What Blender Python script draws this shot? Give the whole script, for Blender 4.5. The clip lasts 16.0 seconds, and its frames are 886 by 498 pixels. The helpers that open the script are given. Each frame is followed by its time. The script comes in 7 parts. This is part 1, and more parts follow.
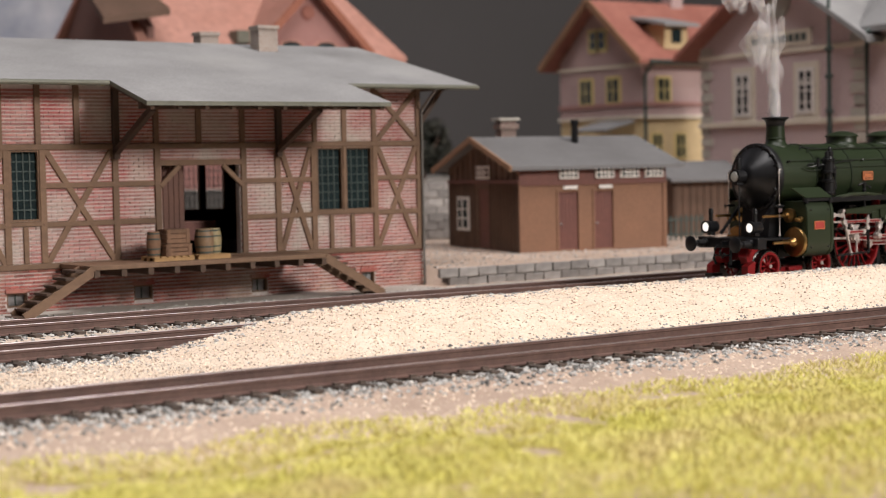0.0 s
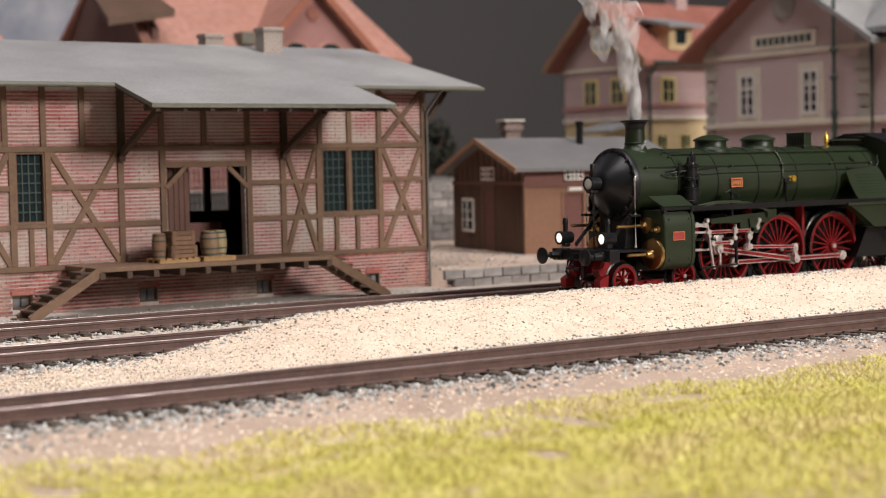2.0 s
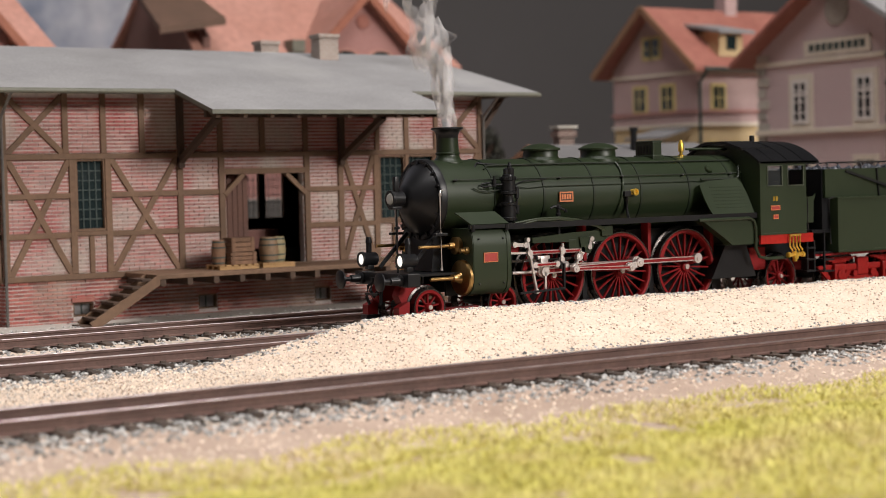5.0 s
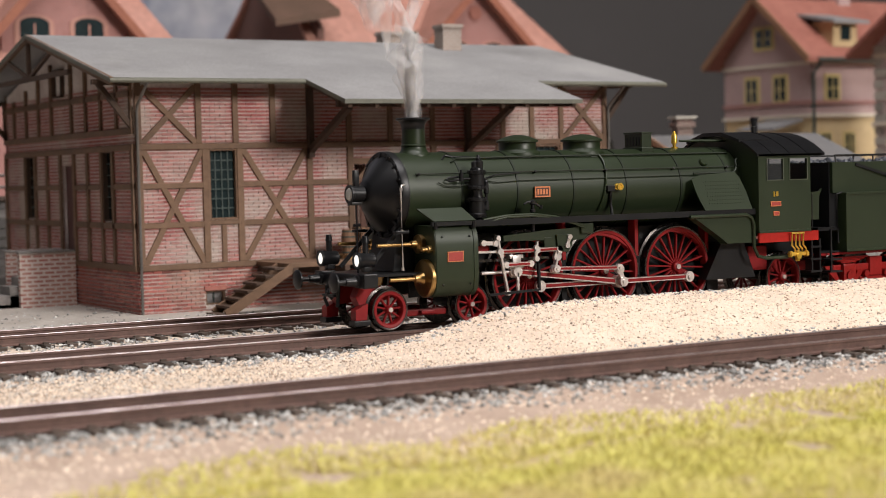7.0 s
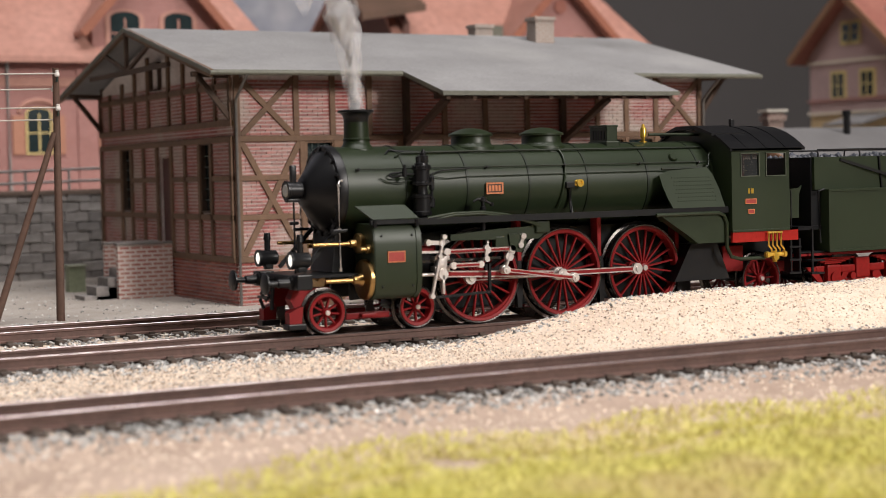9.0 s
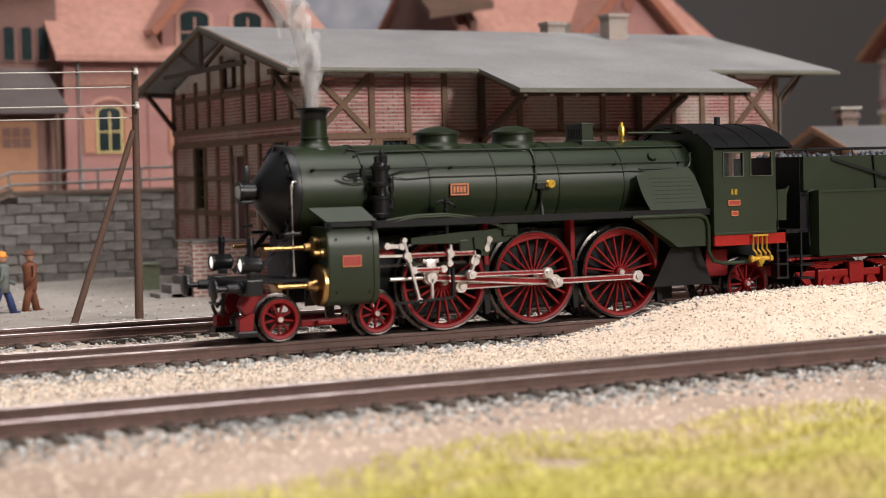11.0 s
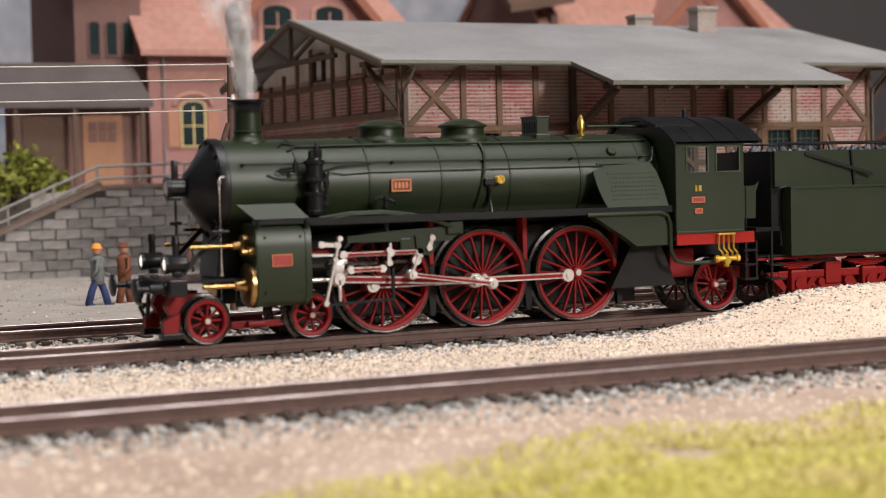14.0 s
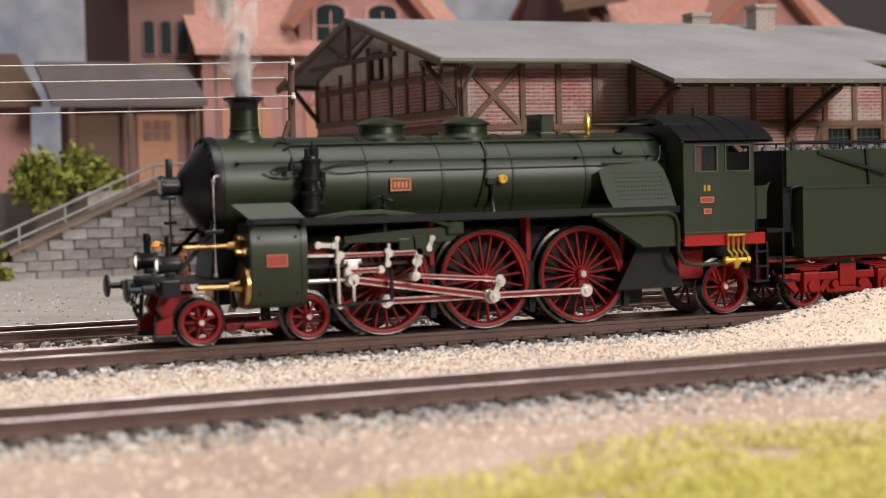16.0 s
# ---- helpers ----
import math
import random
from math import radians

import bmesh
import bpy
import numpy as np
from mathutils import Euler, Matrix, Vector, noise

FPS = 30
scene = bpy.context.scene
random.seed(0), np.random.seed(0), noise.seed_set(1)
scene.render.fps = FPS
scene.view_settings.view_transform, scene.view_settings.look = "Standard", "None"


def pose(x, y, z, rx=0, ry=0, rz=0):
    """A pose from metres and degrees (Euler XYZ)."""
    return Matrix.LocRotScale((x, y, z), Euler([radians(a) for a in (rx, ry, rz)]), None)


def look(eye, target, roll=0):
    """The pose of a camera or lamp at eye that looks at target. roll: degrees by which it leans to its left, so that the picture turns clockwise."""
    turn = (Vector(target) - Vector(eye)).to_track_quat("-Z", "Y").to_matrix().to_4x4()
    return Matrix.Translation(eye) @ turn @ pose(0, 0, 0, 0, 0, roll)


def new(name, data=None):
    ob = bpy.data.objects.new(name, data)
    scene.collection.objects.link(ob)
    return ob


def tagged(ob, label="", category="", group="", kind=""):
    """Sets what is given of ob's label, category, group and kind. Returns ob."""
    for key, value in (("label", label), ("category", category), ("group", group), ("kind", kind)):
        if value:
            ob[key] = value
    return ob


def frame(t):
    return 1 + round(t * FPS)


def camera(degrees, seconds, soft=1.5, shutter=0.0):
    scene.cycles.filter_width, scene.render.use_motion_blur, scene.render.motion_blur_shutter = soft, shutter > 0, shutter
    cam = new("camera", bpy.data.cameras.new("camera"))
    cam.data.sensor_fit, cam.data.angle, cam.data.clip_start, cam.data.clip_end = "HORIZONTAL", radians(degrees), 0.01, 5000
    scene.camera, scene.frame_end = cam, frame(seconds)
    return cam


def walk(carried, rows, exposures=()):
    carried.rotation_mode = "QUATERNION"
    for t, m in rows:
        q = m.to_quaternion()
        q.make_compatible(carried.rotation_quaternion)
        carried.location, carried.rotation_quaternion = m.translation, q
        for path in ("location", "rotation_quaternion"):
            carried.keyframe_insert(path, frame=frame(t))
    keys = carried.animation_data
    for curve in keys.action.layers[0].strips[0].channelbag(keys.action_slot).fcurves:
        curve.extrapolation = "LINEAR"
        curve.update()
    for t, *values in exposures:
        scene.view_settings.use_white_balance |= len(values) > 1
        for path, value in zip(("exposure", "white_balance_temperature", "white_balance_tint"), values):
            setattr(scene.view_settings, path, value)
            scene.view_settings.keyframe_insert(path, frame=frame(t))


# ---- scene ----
cam = camera(29.54, 16.0, soft=0.8)
PATH = [
    (0.0, (-0.1351, -0.3867, 0.0408), (0.1534, 0.0210, 0.0163), -1.18),
    (0.5, (-0.1352, -0.3863, 0.0408), (0.1534, 0.0212, 0.0162), -1.18),
    (1.0, (-0.1348, -0.3863, 0.0408), (0.1533, 0.0216, 0.0166), -1.19),
    (1.5, (-0.1352, -0.3864, 0.0410), (0.1528, 0.0215, 0.0164), -1.21),
    (2.0, (-0.1354, -0.3865, 0.0412), (0.1521, 0.0219, 0.0169), -1.23),
    (2.5, (-0.1358, -0.3860, 0.0413), (0.1514, 0.0225, 0.0171), -1.24),
    (3.0, (-0.1362, -0.3861, 0.0408), (0.1498, 0.0233, 0.0171), -1.32),
    (5.5, (-0.1434, -0.3788, 0.0397), (0.1302, 0.0392, 0.0189), -1.42),
    (6.0, (-0.1473, -0.3771, 0.0391), (0.1199, 0.0450, 0.0179), -1.45),
    (6.5, (-0.1491, -0.3755, 0.0391), (0.1122, 0.0502, 0.0174), -1.44),
    (7.0, (-0.1516, -0.3737, 0.0390), (0.1044, 0.0552, 0.0166), -1.39),
    (7.5, (-0.1544, -0.3726, 0.0386), (0.0975, 0.0588, 0.0166), -1.34),
    (8.0, (-0.1561, -0.3710, 0.0382), (0.0915, 0.0628, 0.0161), -1.32),
    (8.5, (-0.1578, -0.3696, 0.0379), (0.0854, 0.0666, 0.0157), -1.33),
    (9.0, (-0.1595, -0.3685, 0.0376), (0.0789, 0.0704, 0.0148), -1.36),
    (11.5, (-0.1655, -0.3622, 0.0369), (0.0555, 0.0857, 0.0142), -1.37),
    (12.0, (-0.1669, -0.3616, 0.0365), (0.0513, 0.0877, 0.0134), -1.34),
    (12.5, (-0.1686, -0.3608, 0.0365), (0.0468, 0.0898, 0.0135), -1.34),
    (13.0, (-0.1701, -0.3602, 0.0365), (0.0424, 0.0919, 0.0134), -1.36),
    (13.5, (-0.1708, -0.3591, 0.0364), (0.0388, 0.0942, 0.0131), -1.37),
    (14.0, (-0.1720, -0.3585, 0.0362), (0.0347, 0.0962, 0.0131), -1.36),
    (14.5, (-0.1732, -0.3574, 0.0361), (0.0301, 0.0988, 0.0132), -1.35),
    (15.0, (-0.1744, -0.3567, 0.0360), (0.0257, 0.1009, 0.0131), -1.35),
    (15.5, (-0.1756, -0.3557, 0.0359), (0.0215, 0.1033, 0.0129), -1.33),
    (16.0, (-0.1767, -0.3552, 0.0357), (0.0187, 0.1044, 0.0130), -1.30),
]
walk(cam, [(t, look(eye, target, roll)) for t, eye, target, roll in PATH])
cam.data.dof.use_dof = True
cam.data.dof.focus_distance = 0.452
cam.data.dof.aperture_fstop = 27.0

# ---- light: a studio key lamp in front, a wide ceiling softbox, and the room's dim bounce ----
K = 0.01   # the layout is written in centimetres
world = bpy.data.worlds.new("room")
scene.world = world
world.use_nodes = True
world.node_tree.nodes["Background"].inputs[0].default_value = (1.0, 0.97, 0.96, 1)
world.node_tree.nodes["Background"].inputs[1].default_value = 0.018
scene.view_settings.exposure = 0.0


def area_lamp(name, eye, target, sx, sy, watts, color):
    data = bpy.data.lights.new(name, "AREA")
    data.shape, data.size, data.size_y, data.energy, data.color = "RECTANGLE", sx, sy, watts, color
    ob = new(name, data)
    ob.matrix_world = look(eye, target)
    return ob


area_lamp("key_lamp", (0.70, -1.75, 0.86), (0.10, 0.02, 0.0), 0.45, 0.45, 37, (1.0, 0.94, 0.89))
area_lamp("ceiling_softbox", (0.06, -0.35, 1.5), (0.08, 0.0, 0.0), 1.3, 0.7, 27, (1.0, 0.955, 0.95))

# ---- materials ----


def mat(name, c1, c2=None, scale=120.0, rough=0.7, metal=0.0, bump=0.15, fine=900.0, vary=0.0, island=False, spec=0.5, coat=0.0, fine_amount=0.3):
    """Two-scale noise between c1 and c2, fine grain and relief; vary: brightness change from piece to piece."""
    m = bpy.data.materials.new(name)
    m.use_nodes = True
    nt, N = m.node_tree, m.node_tree.nodes
    b = N["Principled BSDF"]
    c2 = c2 or tuple(v * 0.8 for v in c1)
    co = N.new("ShaderNodeTexCoord")
    geo = N.new("ShaderNodeNewGeometry")
    n1 = N.new("ShaderNodeTexNoise")
    n1.inputs["Scale"].default_value, n1.inputs["Detail"].default_value, n1.inputs["Roughness"].default_value = scale, 5, 0.65
    n2 = N.new("ShaderNodeTexNoise")
    n2.inputs["Scale"].default_value, n2.inputs["Detail"].default_value = fine, 3
    for n in (n1, n2):
        nt.links.new(geo.outputs["Position"] if island == "world" else co.outputs["Object"], n.inputs["Vector"])
    ramp = N.new("ShaderNodeValToRGB")
    ramp.color_ramp.elements[0].position, ramp.color_ramp.elements[1].position = 0.32, 0.68
    ramp.color_ramp.elements[0].color, ramp.color_ramp.elements[1].color = (*c1, 1), (*c2, 1)
    nt.links.new(n1.outputs[0], ramp.inputs[0])
    val = N.new("ShaderNodeMapRange")
    val.inputs[3].default_value, val.inputs[4].default_value = 1 - fine_amount, 1 + fine_amount
    nt.links.new(n2.outputs[0], val.inputs[0])
    hsv = N.new("ShaderNodeHueSaturation")
    nt.links.new(ramp.outputs[0], hsv.inputs["Color"])
    last = val.outputs[0]
    if vary:
        src = geo.outputs["Random Per Island"] if island is True else N.new("ShaderNodeObjectInfo").outputs["Random"]
        v2 = N.new("ShaderNodeMapRange")
        v2.inputs[3].default_value, v2.inputs[4].default_value = 1 - vary, 1 + vary
        nt.links.new(src, v2.inputs[0])
        mul = N.new("ShaderNodeMath")
        mul.operation = "MULTIPLY"
        nt.links.new(last, mul.inputs[0])
        nt.links.new(v2.outputs[0], mul.inputs[1])
        last = mul.outputs[0]
    nt.links.new(last, hsv.inputs["Value"])
    nt.links.new(hsv.outputs[0], b.inputs["Base Color"])
    rr = N.new("ShaderNodeMapRange")
    rr.inputs[3].default_value, rr.inputs[4].default_value = max(0.03, rough - 0.1), min(1, rough + 0.1)
    nt.links.new(n1.outputs[0], rr.inputs[0])
    nt.links.new(rr.outputs[0], b.inputs["Roughness"])
    b.inputs["Metallic"].default_value = metal
    b.inputs["Specular IOR Level"].default_value = spec
    b.inputs["Coat Weight"].default_value = coat
    if bump:
        bp = N.new("ShaderNodeBump")
        bp.inputs["Strength"].default_value, bp.inputs["Distance"].default_value = bump, 0.0004
        nt.links.new(n2.outputs[0], bp.inputs["Height"])
        nt.links.new(bp.outputs[0], b.inputs["Normal"])
    return m


def brick_mat(name, c1, c2, mortar, bw, bh, gap=0.08):
    """Brickwork too far off to build piece by piece; bw, bh in centimetres."""
    m = mat(name, c1, c2, 60, 0.85, fine=500)
    nt, N = m.node_tree, m.node_tree.nodes
    b = N["Principled BSDF"]
    src = b.inputs["Base Color"].links[0].from_socket
    br = N.new("ShaderNodeTexBrick")
    br.inputs["Scale"].default_value = 1.0
    br.inputs["Brick Width"].default_value, br.inputs["Row Height"].default_value, br.inputs["Mortar Size"].default_value = bw * K, bh * K, gap * bh * K * 2
    br.inputs["Mortar"].default_value = (*mortar, 1)
    co = N.new("ShaderNodeTexCoord")
    sep, com, add = N.new("ShaderNodeSeparateXYZ"), N.new("ShaderNodeCombineXYZ"), N.new("ShaderNodeMath")
    nt.links.new(co.outputs["Object"], sep.inputs[0])
    nt.links.new(sep.outputs[0], add.inputs[0])
    nt.links.new(sep.outputs[1], add.inputs[1])
    nt.links.new(add.outputs[0], com.inputs[0])
    nt.links.new(sep.outputs[2], com.inputs[1])
    nt.links.new(com.outputs[0], br.inputs["Vector"])
    nt.links.new(src, br.inputs["Color1"])
    nt.links.new(src, br.inputs["Color2"])
    nt.links.new(br.outputs[0], b.inputs["Base Color"])
    return m


def weathered(m, colour, scale, lo, hi, amount, detail=4):
    """Blotches of a second colour over a material: soot, lime bloom, dust."""
    nt, N = m.node_tree, m.node_tree.nodes
    b = N["Principled BSDF"]
    src = b.inputs["Base Color"].links[0].from_socket
    co = N.new("ShaderNodeNewGeometry")
    n1, rng, mix = N.new("ShaderNodeTexNoise"), N.new("ShaderNodeMapRange"), N.new("ShaderNodeMixRGB")
    n1.inputs["Scale"].default_value, n1.inputs["Detail"].default_value, n1.inputs["Roughness"].default_value = scale, detail, 0.6
    nt.links.new(co.outputs["Position"], n1.inputs["Vector"])
    rng.inputs[1].default_value, rng.inputs[2].default_value, rng.inputs[4].default_value = lo, hi, amount
    nt.links.new(n1.outputs[0], rng.inputs[0])
    nt.links.new(rng.outputs[0], mix.inputs[0])
    nt.links.new(src, mix.inputs[1])
    mix.inputs[2].default_value = (*colour, 1)
    nt.links.new(mix.outputs[0], b.inputs["Base Color"])
    return m


def glass_mat(name, color, rough=0.08, alpha=1.0):
    m = mat(name, color, tuple(v * 0.6 for v in color), 80, rough, bump=0.03, fine=300)
    m.node_tree.nodes["Principled BSDF"].inputs["Alpha"].default_value = alpha
    return m


def glow_mat(name, color, strength):
    m = mat(name, color, rough=0.2, bump=0)
    b = m.node_tree.nodes["Principled BSDF"]
    b.inputs["Emission Color"].default_value, b.inputs["Emission Strength"].default_value = (*color, 1), strength
    return m


M = {
    "sand": mat("sand", (0.67, 0.525, 0.41), (0.79, 0.65, 0.53), 70, 0.95, bump=0.5, fine=1400, fine_amount=0.2),
    "flat_sand": weathered(mat("flat_sand", (0.56, 0.45, 0.36), (0.70, 0.58, 0.47), 70, 0.95, bump=0.5, fine=1400, fine_amount=0.3), (0.34, 0.29, 0.25), 35, 0.5, 0.7, 0.6),
    "grain_dark": mat("dark_grain", (0.16, 0.10, 0.065), (0.36, 0.25, 0.17), 300, 0.9, bump=0.2, vary=0.5, island=True),
    "grain": mat("sand_grain", (0.70, 0.56, 0.44), (0.83, 0.70, 0.57), 90, 0.9, bump=0.2, vary=0.24, island=True),
    "earth": mat("earth", (0.39, 0.285, 0.22), (0.52, 0.395, 0.315), 40, 0.95, bump=0.5, fine=1200),
    "yard": mat("yard", (0.33, 0.29, 0.25), (0.42, 0.38, 0.34), 60, 0.95, bump=0.5, fine=900),
    "stone_bit": mat("ballast_stone", (0.135, 0.132, 0.128), (0.54, 0.525, 0.50), 320, 0.85, bump=0.3, vary=0.75, island=True),
    "grass": weathered(mat("grass", (0.64, 0.60, 0.125), (0.77, 0.71, 0.26), 60, 0.8, bump=0, vary=0.12, island=True), (0.72, 0.58, 0.32), 45, 0.5, 0.66, 0.6),
    "rail_brown": mat("rail_brown", (0.088, 0.046, 0.037), (0.14, 0.078, 0.062), 150, 0.6, bump=0.2),
    "rail_top": mat("rail_top", (0.55, 0.48, 0.47), (0.34, 0.27, 0.26), 200, 0.36, 0.85, bump=0.05),
    "sleeper": mat("sleeper", (0.06, 0.045, 0.035), (0.10, 0.07, 0.055), 200, 0.8, vary=0.25),
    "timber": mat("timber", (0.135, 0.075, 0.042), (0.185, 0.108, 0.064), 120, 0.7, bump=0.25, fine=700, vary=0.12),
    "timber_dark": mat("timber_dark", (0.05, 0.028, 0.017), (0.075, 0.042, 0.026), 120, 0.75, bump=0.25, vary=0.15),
    "mortar": weathered(mat("mortar", (0.58, 0.51, 0.48), (0.70, 0.64, 0.61), 60, 0.95, bump=0.3), (0.34, 0.24, 0.20), 40, 0.52, 0.72, 0.6),
    "brick": weathered(weathered(mat("brick", (0.28, 0.07, 0.06), (0.38, 0.15, 0.115), 60, 0.9, bump=0.3, vary=0.35, island=True), (0.50, 0.38, 0.30), 38, 0.5, 0.68, 0.75), (0.09, 0.04, 0.035), 55, 0.56, 0.72, 0.7),
    "brick_pale": weathered(weathered(mat("brick_pale", (0.37, 0.12, 0.11), (0.41, 0.24, 0.21), 65, 0.9, bump=0.3, vary=0.22, island=True), (0.47, 0.42, 0.36), 34, 0.5, 0.66, 0.8), (0.30, 0.03, 0.03), 45, 0.58, 0.7, 0.6),
    "roof_grey": weathered(weathered(mat("roof_felt", (0.205, 0.20, 0.20), (0.28, 0.275, 0.275), 25, 0.85, bump=0.3, fine=1100), (0.36, 0.35, 0.335), 14, 0.5, 0.75, 0.7, 8), (0.13, 0.12, 0.115), 30, 0.6, 0.75, 0.5, 8),
    "roof_edge": mat("roof_edge", (0.10, 0.10, 0.075), (0.15, 0.145, 0.11), 80, 0.6),
    "glass_dark": glass_mat("dark_glass", (0.022, 0.034, 0.036)),
    "muntin": mat("muntin", (0.03, 0.05, 0.045), (0.05, 0.07, 0.06), 200, 0.6),
    "stone": mat("wall_stone", (0.19, 0.172, 0.163), (0.33, 0.305, 0.285), 90, 0.9, bump=0.6, fine=500, vary=0.28),
    "stone_joint": mat("stone_joint", (0.09, 0.08, 0.075), (0.13, 0.12, 0.11), 90, 0.95, bump=0.3),
    "green": mat("loco_green", (0.0130, 0.0205, 0.0080), (0.0165, 0.0255, 0.0105), 30, 0.4, bump=0.02, spec=0.36, fine=300, fine_amount=0.06),
    "green_dark": mat("loco_green_dark", (0.008, 0.0125, 0.0065), (0.011, 0.017, 0.008), 40, 0.45, bump=0.02, spec=0.35, fine=300, fine_amount=0.08),
    "plate_dark": mat("plate_dark", (0.05, 0.018, 0.01), (0.07, 0.026, 0.014), 90, 0.5),
    "plate_red": mat("plate_red", (0.24, 0.02, 0.016), (0.29, 0.03, 0.022), 90, 0.5),
    "zinc": mat("weathered_zinc", (0.12, 0.11, 0.10), (0.19, 0.175, 0.16), 90, 0.5, 0.4, bump=0.1),
    "frame_grey": mat("frame_grey", (0.045, 0.055, 0.035), (0.085, 0.095, 0.07), 120, 0.4, 0.2, bump=0.05),
    "black": mat("loco_black", (0.006, 0.006, 0.0068), (0.0095, 0.0095, 0.0105), 60, 0.36, spec=0.3, bump=0.04, fine=600, fine_amount=0.1),
    "red": mat("loco_red", (0.17, 0.0062, 0.008), (0.23, 0.009, 0.0105), 60, 0.45, spec=0.25, bump=0.03, fine=500, fine_amount=0.12),
    "tyre": mat("tyre_steel", (0.055, 0.05, 0.048), (0.13, 0.115, 0.11), 100, 0.26, 0.9, bump=0.03),
    "steel": mat("rod_steel", (0.62, 0.56, 0.53), (0.74, 0.69, 0.66), 150, 0.35, 0.75, bump=0.05),
    "brass": mat("brass", (0.34, 0.20, 0.075), (0.44, 0.28, 0.11), 150, 0.32, 1.0, bump=0.02),
    "gold": mat("yellow_brass", (0.80, 0.50, 0.07), (0.86, 0.58, 0.12), 150, 0.3, 0.85, bump=0.02),
    "orange": mat("plate_orange", (0.44, 0.13, 0.045), (0.50, 0.16, 0.06), 100, 0.5),
    "coal": mat("coal", (0.01, 0.012, 0.016), (0.05, 0.055, 0.07), 300, 0.45, bump=0.4, vary=0.5, island=True),
    "lens": glow_mat("lamp_lens", (1.0, 0.95, 0.88), 1.0),
    "white": mat("white_paint", (0.66, 0.62, 0.57), (0.74, 0.70, 0.66), 80, 0.6),
    "backdrop_grey": mat("backdrop_grey", (0.068, 0.064, 0.064), (0.078, 0.073, 0.074), 4, 0.95, bump=0, fine=200, fine_amount=0.05),
}

# ---- building helpers: coordinates in centimetres ----


def thing(name, loc, label, category, rz=0.0, group="", kind=""):
    ob = new(name)
    ob.empty_display_size = 0.01
    ob.location = Vector(loc) * K
    ob.rotation_euler = (0, 0, radians(rz))
    return tagged(ob, label, category, group, kind)


def finish(name, bm, material, parent=None, label="", smooth=False, world_space=False):
    """One mesh object; world_space: its vertices are written in the layout's own coordinates."""
    if world_space and parent is not None:
        root = parent
        off = Vector((0, 0, 0))
        while root is not None:
            off += root.location / K
            root = root.parent
        bmesh.ops.translate(bm, verts=bm.verts, vec=-off)
    bm.transform(Matrix.Scale(K, 4))
    me = bpy.data.meshes.new(name)
    bm.to_mesh(me)
    bm.free()
    for one in material if isinstance(material, (list, tuple)) else (material,):
        me.materials.append(one)
    if smooth:
        me.shade_smooth()
        me.set_sharp_from_angle(angle=radians(38))
    ob = new(name, me)
    ob.parent = parent
    if label:
        ob["label"] = label
    return ob


def part(name, bm, material, parent, label="", smooth=False, w=False):
    return finish(name, bm, material, parent, label, smooth, w)


def B():
    return bmesh.new()


def box(bm, x0, y0, z0, x1, y1, z1, bevel=0.0, m=0):
    r = bmesh.ops.create_cube(bm, size=1)
    vs = r["verts"]
    for v in vs:
        v.co = Vector(((x0 + x1) / 2 + v.co.x * (x1 - x0), (y0 + y1) / 2 + v.co.y * (y1 - y0), (z0 + z1) / 2 + v.co.z * (z1 - z0)))
    fs = {f for v in vs for f in v.link_faces}
    for f in fs:
        f.material_index = m
    if bevel:
        es = list({e for v in vs for e in v.link_edges})
        bmesh.ops.bevel(bm, geom=es, offset=bevel, segments=2, profile=0.6, affect="EDGES")
    return bm


def obox(bm, a, b, w, h, up=(0, 0, 1), bevel=0.0):
    """A bar from a to b, w wide and h high."""
    a, b = Vector(a), Vector(b)
    d = (b - a)
    L = d.length
    d.normalize()
    side = d.cross(Vector(up)).normalized()
    u = side.cross(d)
    r = bmesh.ops.create_cube(bm, size=1)
    for v in r["verts"]:
        c = v.co.copy()
        v.co = (a + b) / 2 + d * c.x * L + side * c.y * w + u * c.z * h
    if bevel:
        bmesh.ops.bevel(bm, geom=list({e for v in r["verts"] for e in v.link_edges}), offset=bevel, segments=1, affect="EDGES")
    return bm


def cyl(bm, a, b, r0, r1=None, n=20, caps=True):
    a, b = Vector(a), Vector(b)
    r1 = r0 if r1 is None else r1
    d = b - a
    q = d.to_track_quat("Z", "Y").to_matrix().to_4x4()
    bmesh.ops.create_cone(bm, cap_ends=caps, segments=n, radius1=r0, radius2=r1, depth=d.length, matrix=Matrix.Translation((a + b) / 2) @ q)
    return bm


def lathe(bm, origin, axis, profile, n=32, caps=True):
    """profile: (distance along the axis, radius)."""
    q = Vector(axis).to_track_quat("Z", "Y").to_matrix()
    o = Vector(origin)
    rings = []
    for s, r in profile:
        if r <= 1e-6:
            rings.append([bm.verts.new(o + q @ Vector((0, 0, s)))])
        else:
            rings.append([bm.verts.new(o + q @ Vector((r * math.cos(2 * math.pi * k / n), r * math.sin(2 * math.pi * k / n), s))) for k in range(n)])
    for p, c in zip(rings, rings[1:]):
        for k in range(n):
            f = [p[k % len(p)], p[(k + 1) % len(p)], c[(k + 1) % len(c)], c[k % len(c)]]
            f = list(dict.fromkeys(f))
            if len(f) > 2:
                bm.faces.new(f)
    for ring in (rings[0], rings[-1]):
        if caps and len(ring) > 2:
            bm.faces.new(ring)
    bmesh.ops.recalc_face_normals(bm, faces=bm.faces)
    return bm


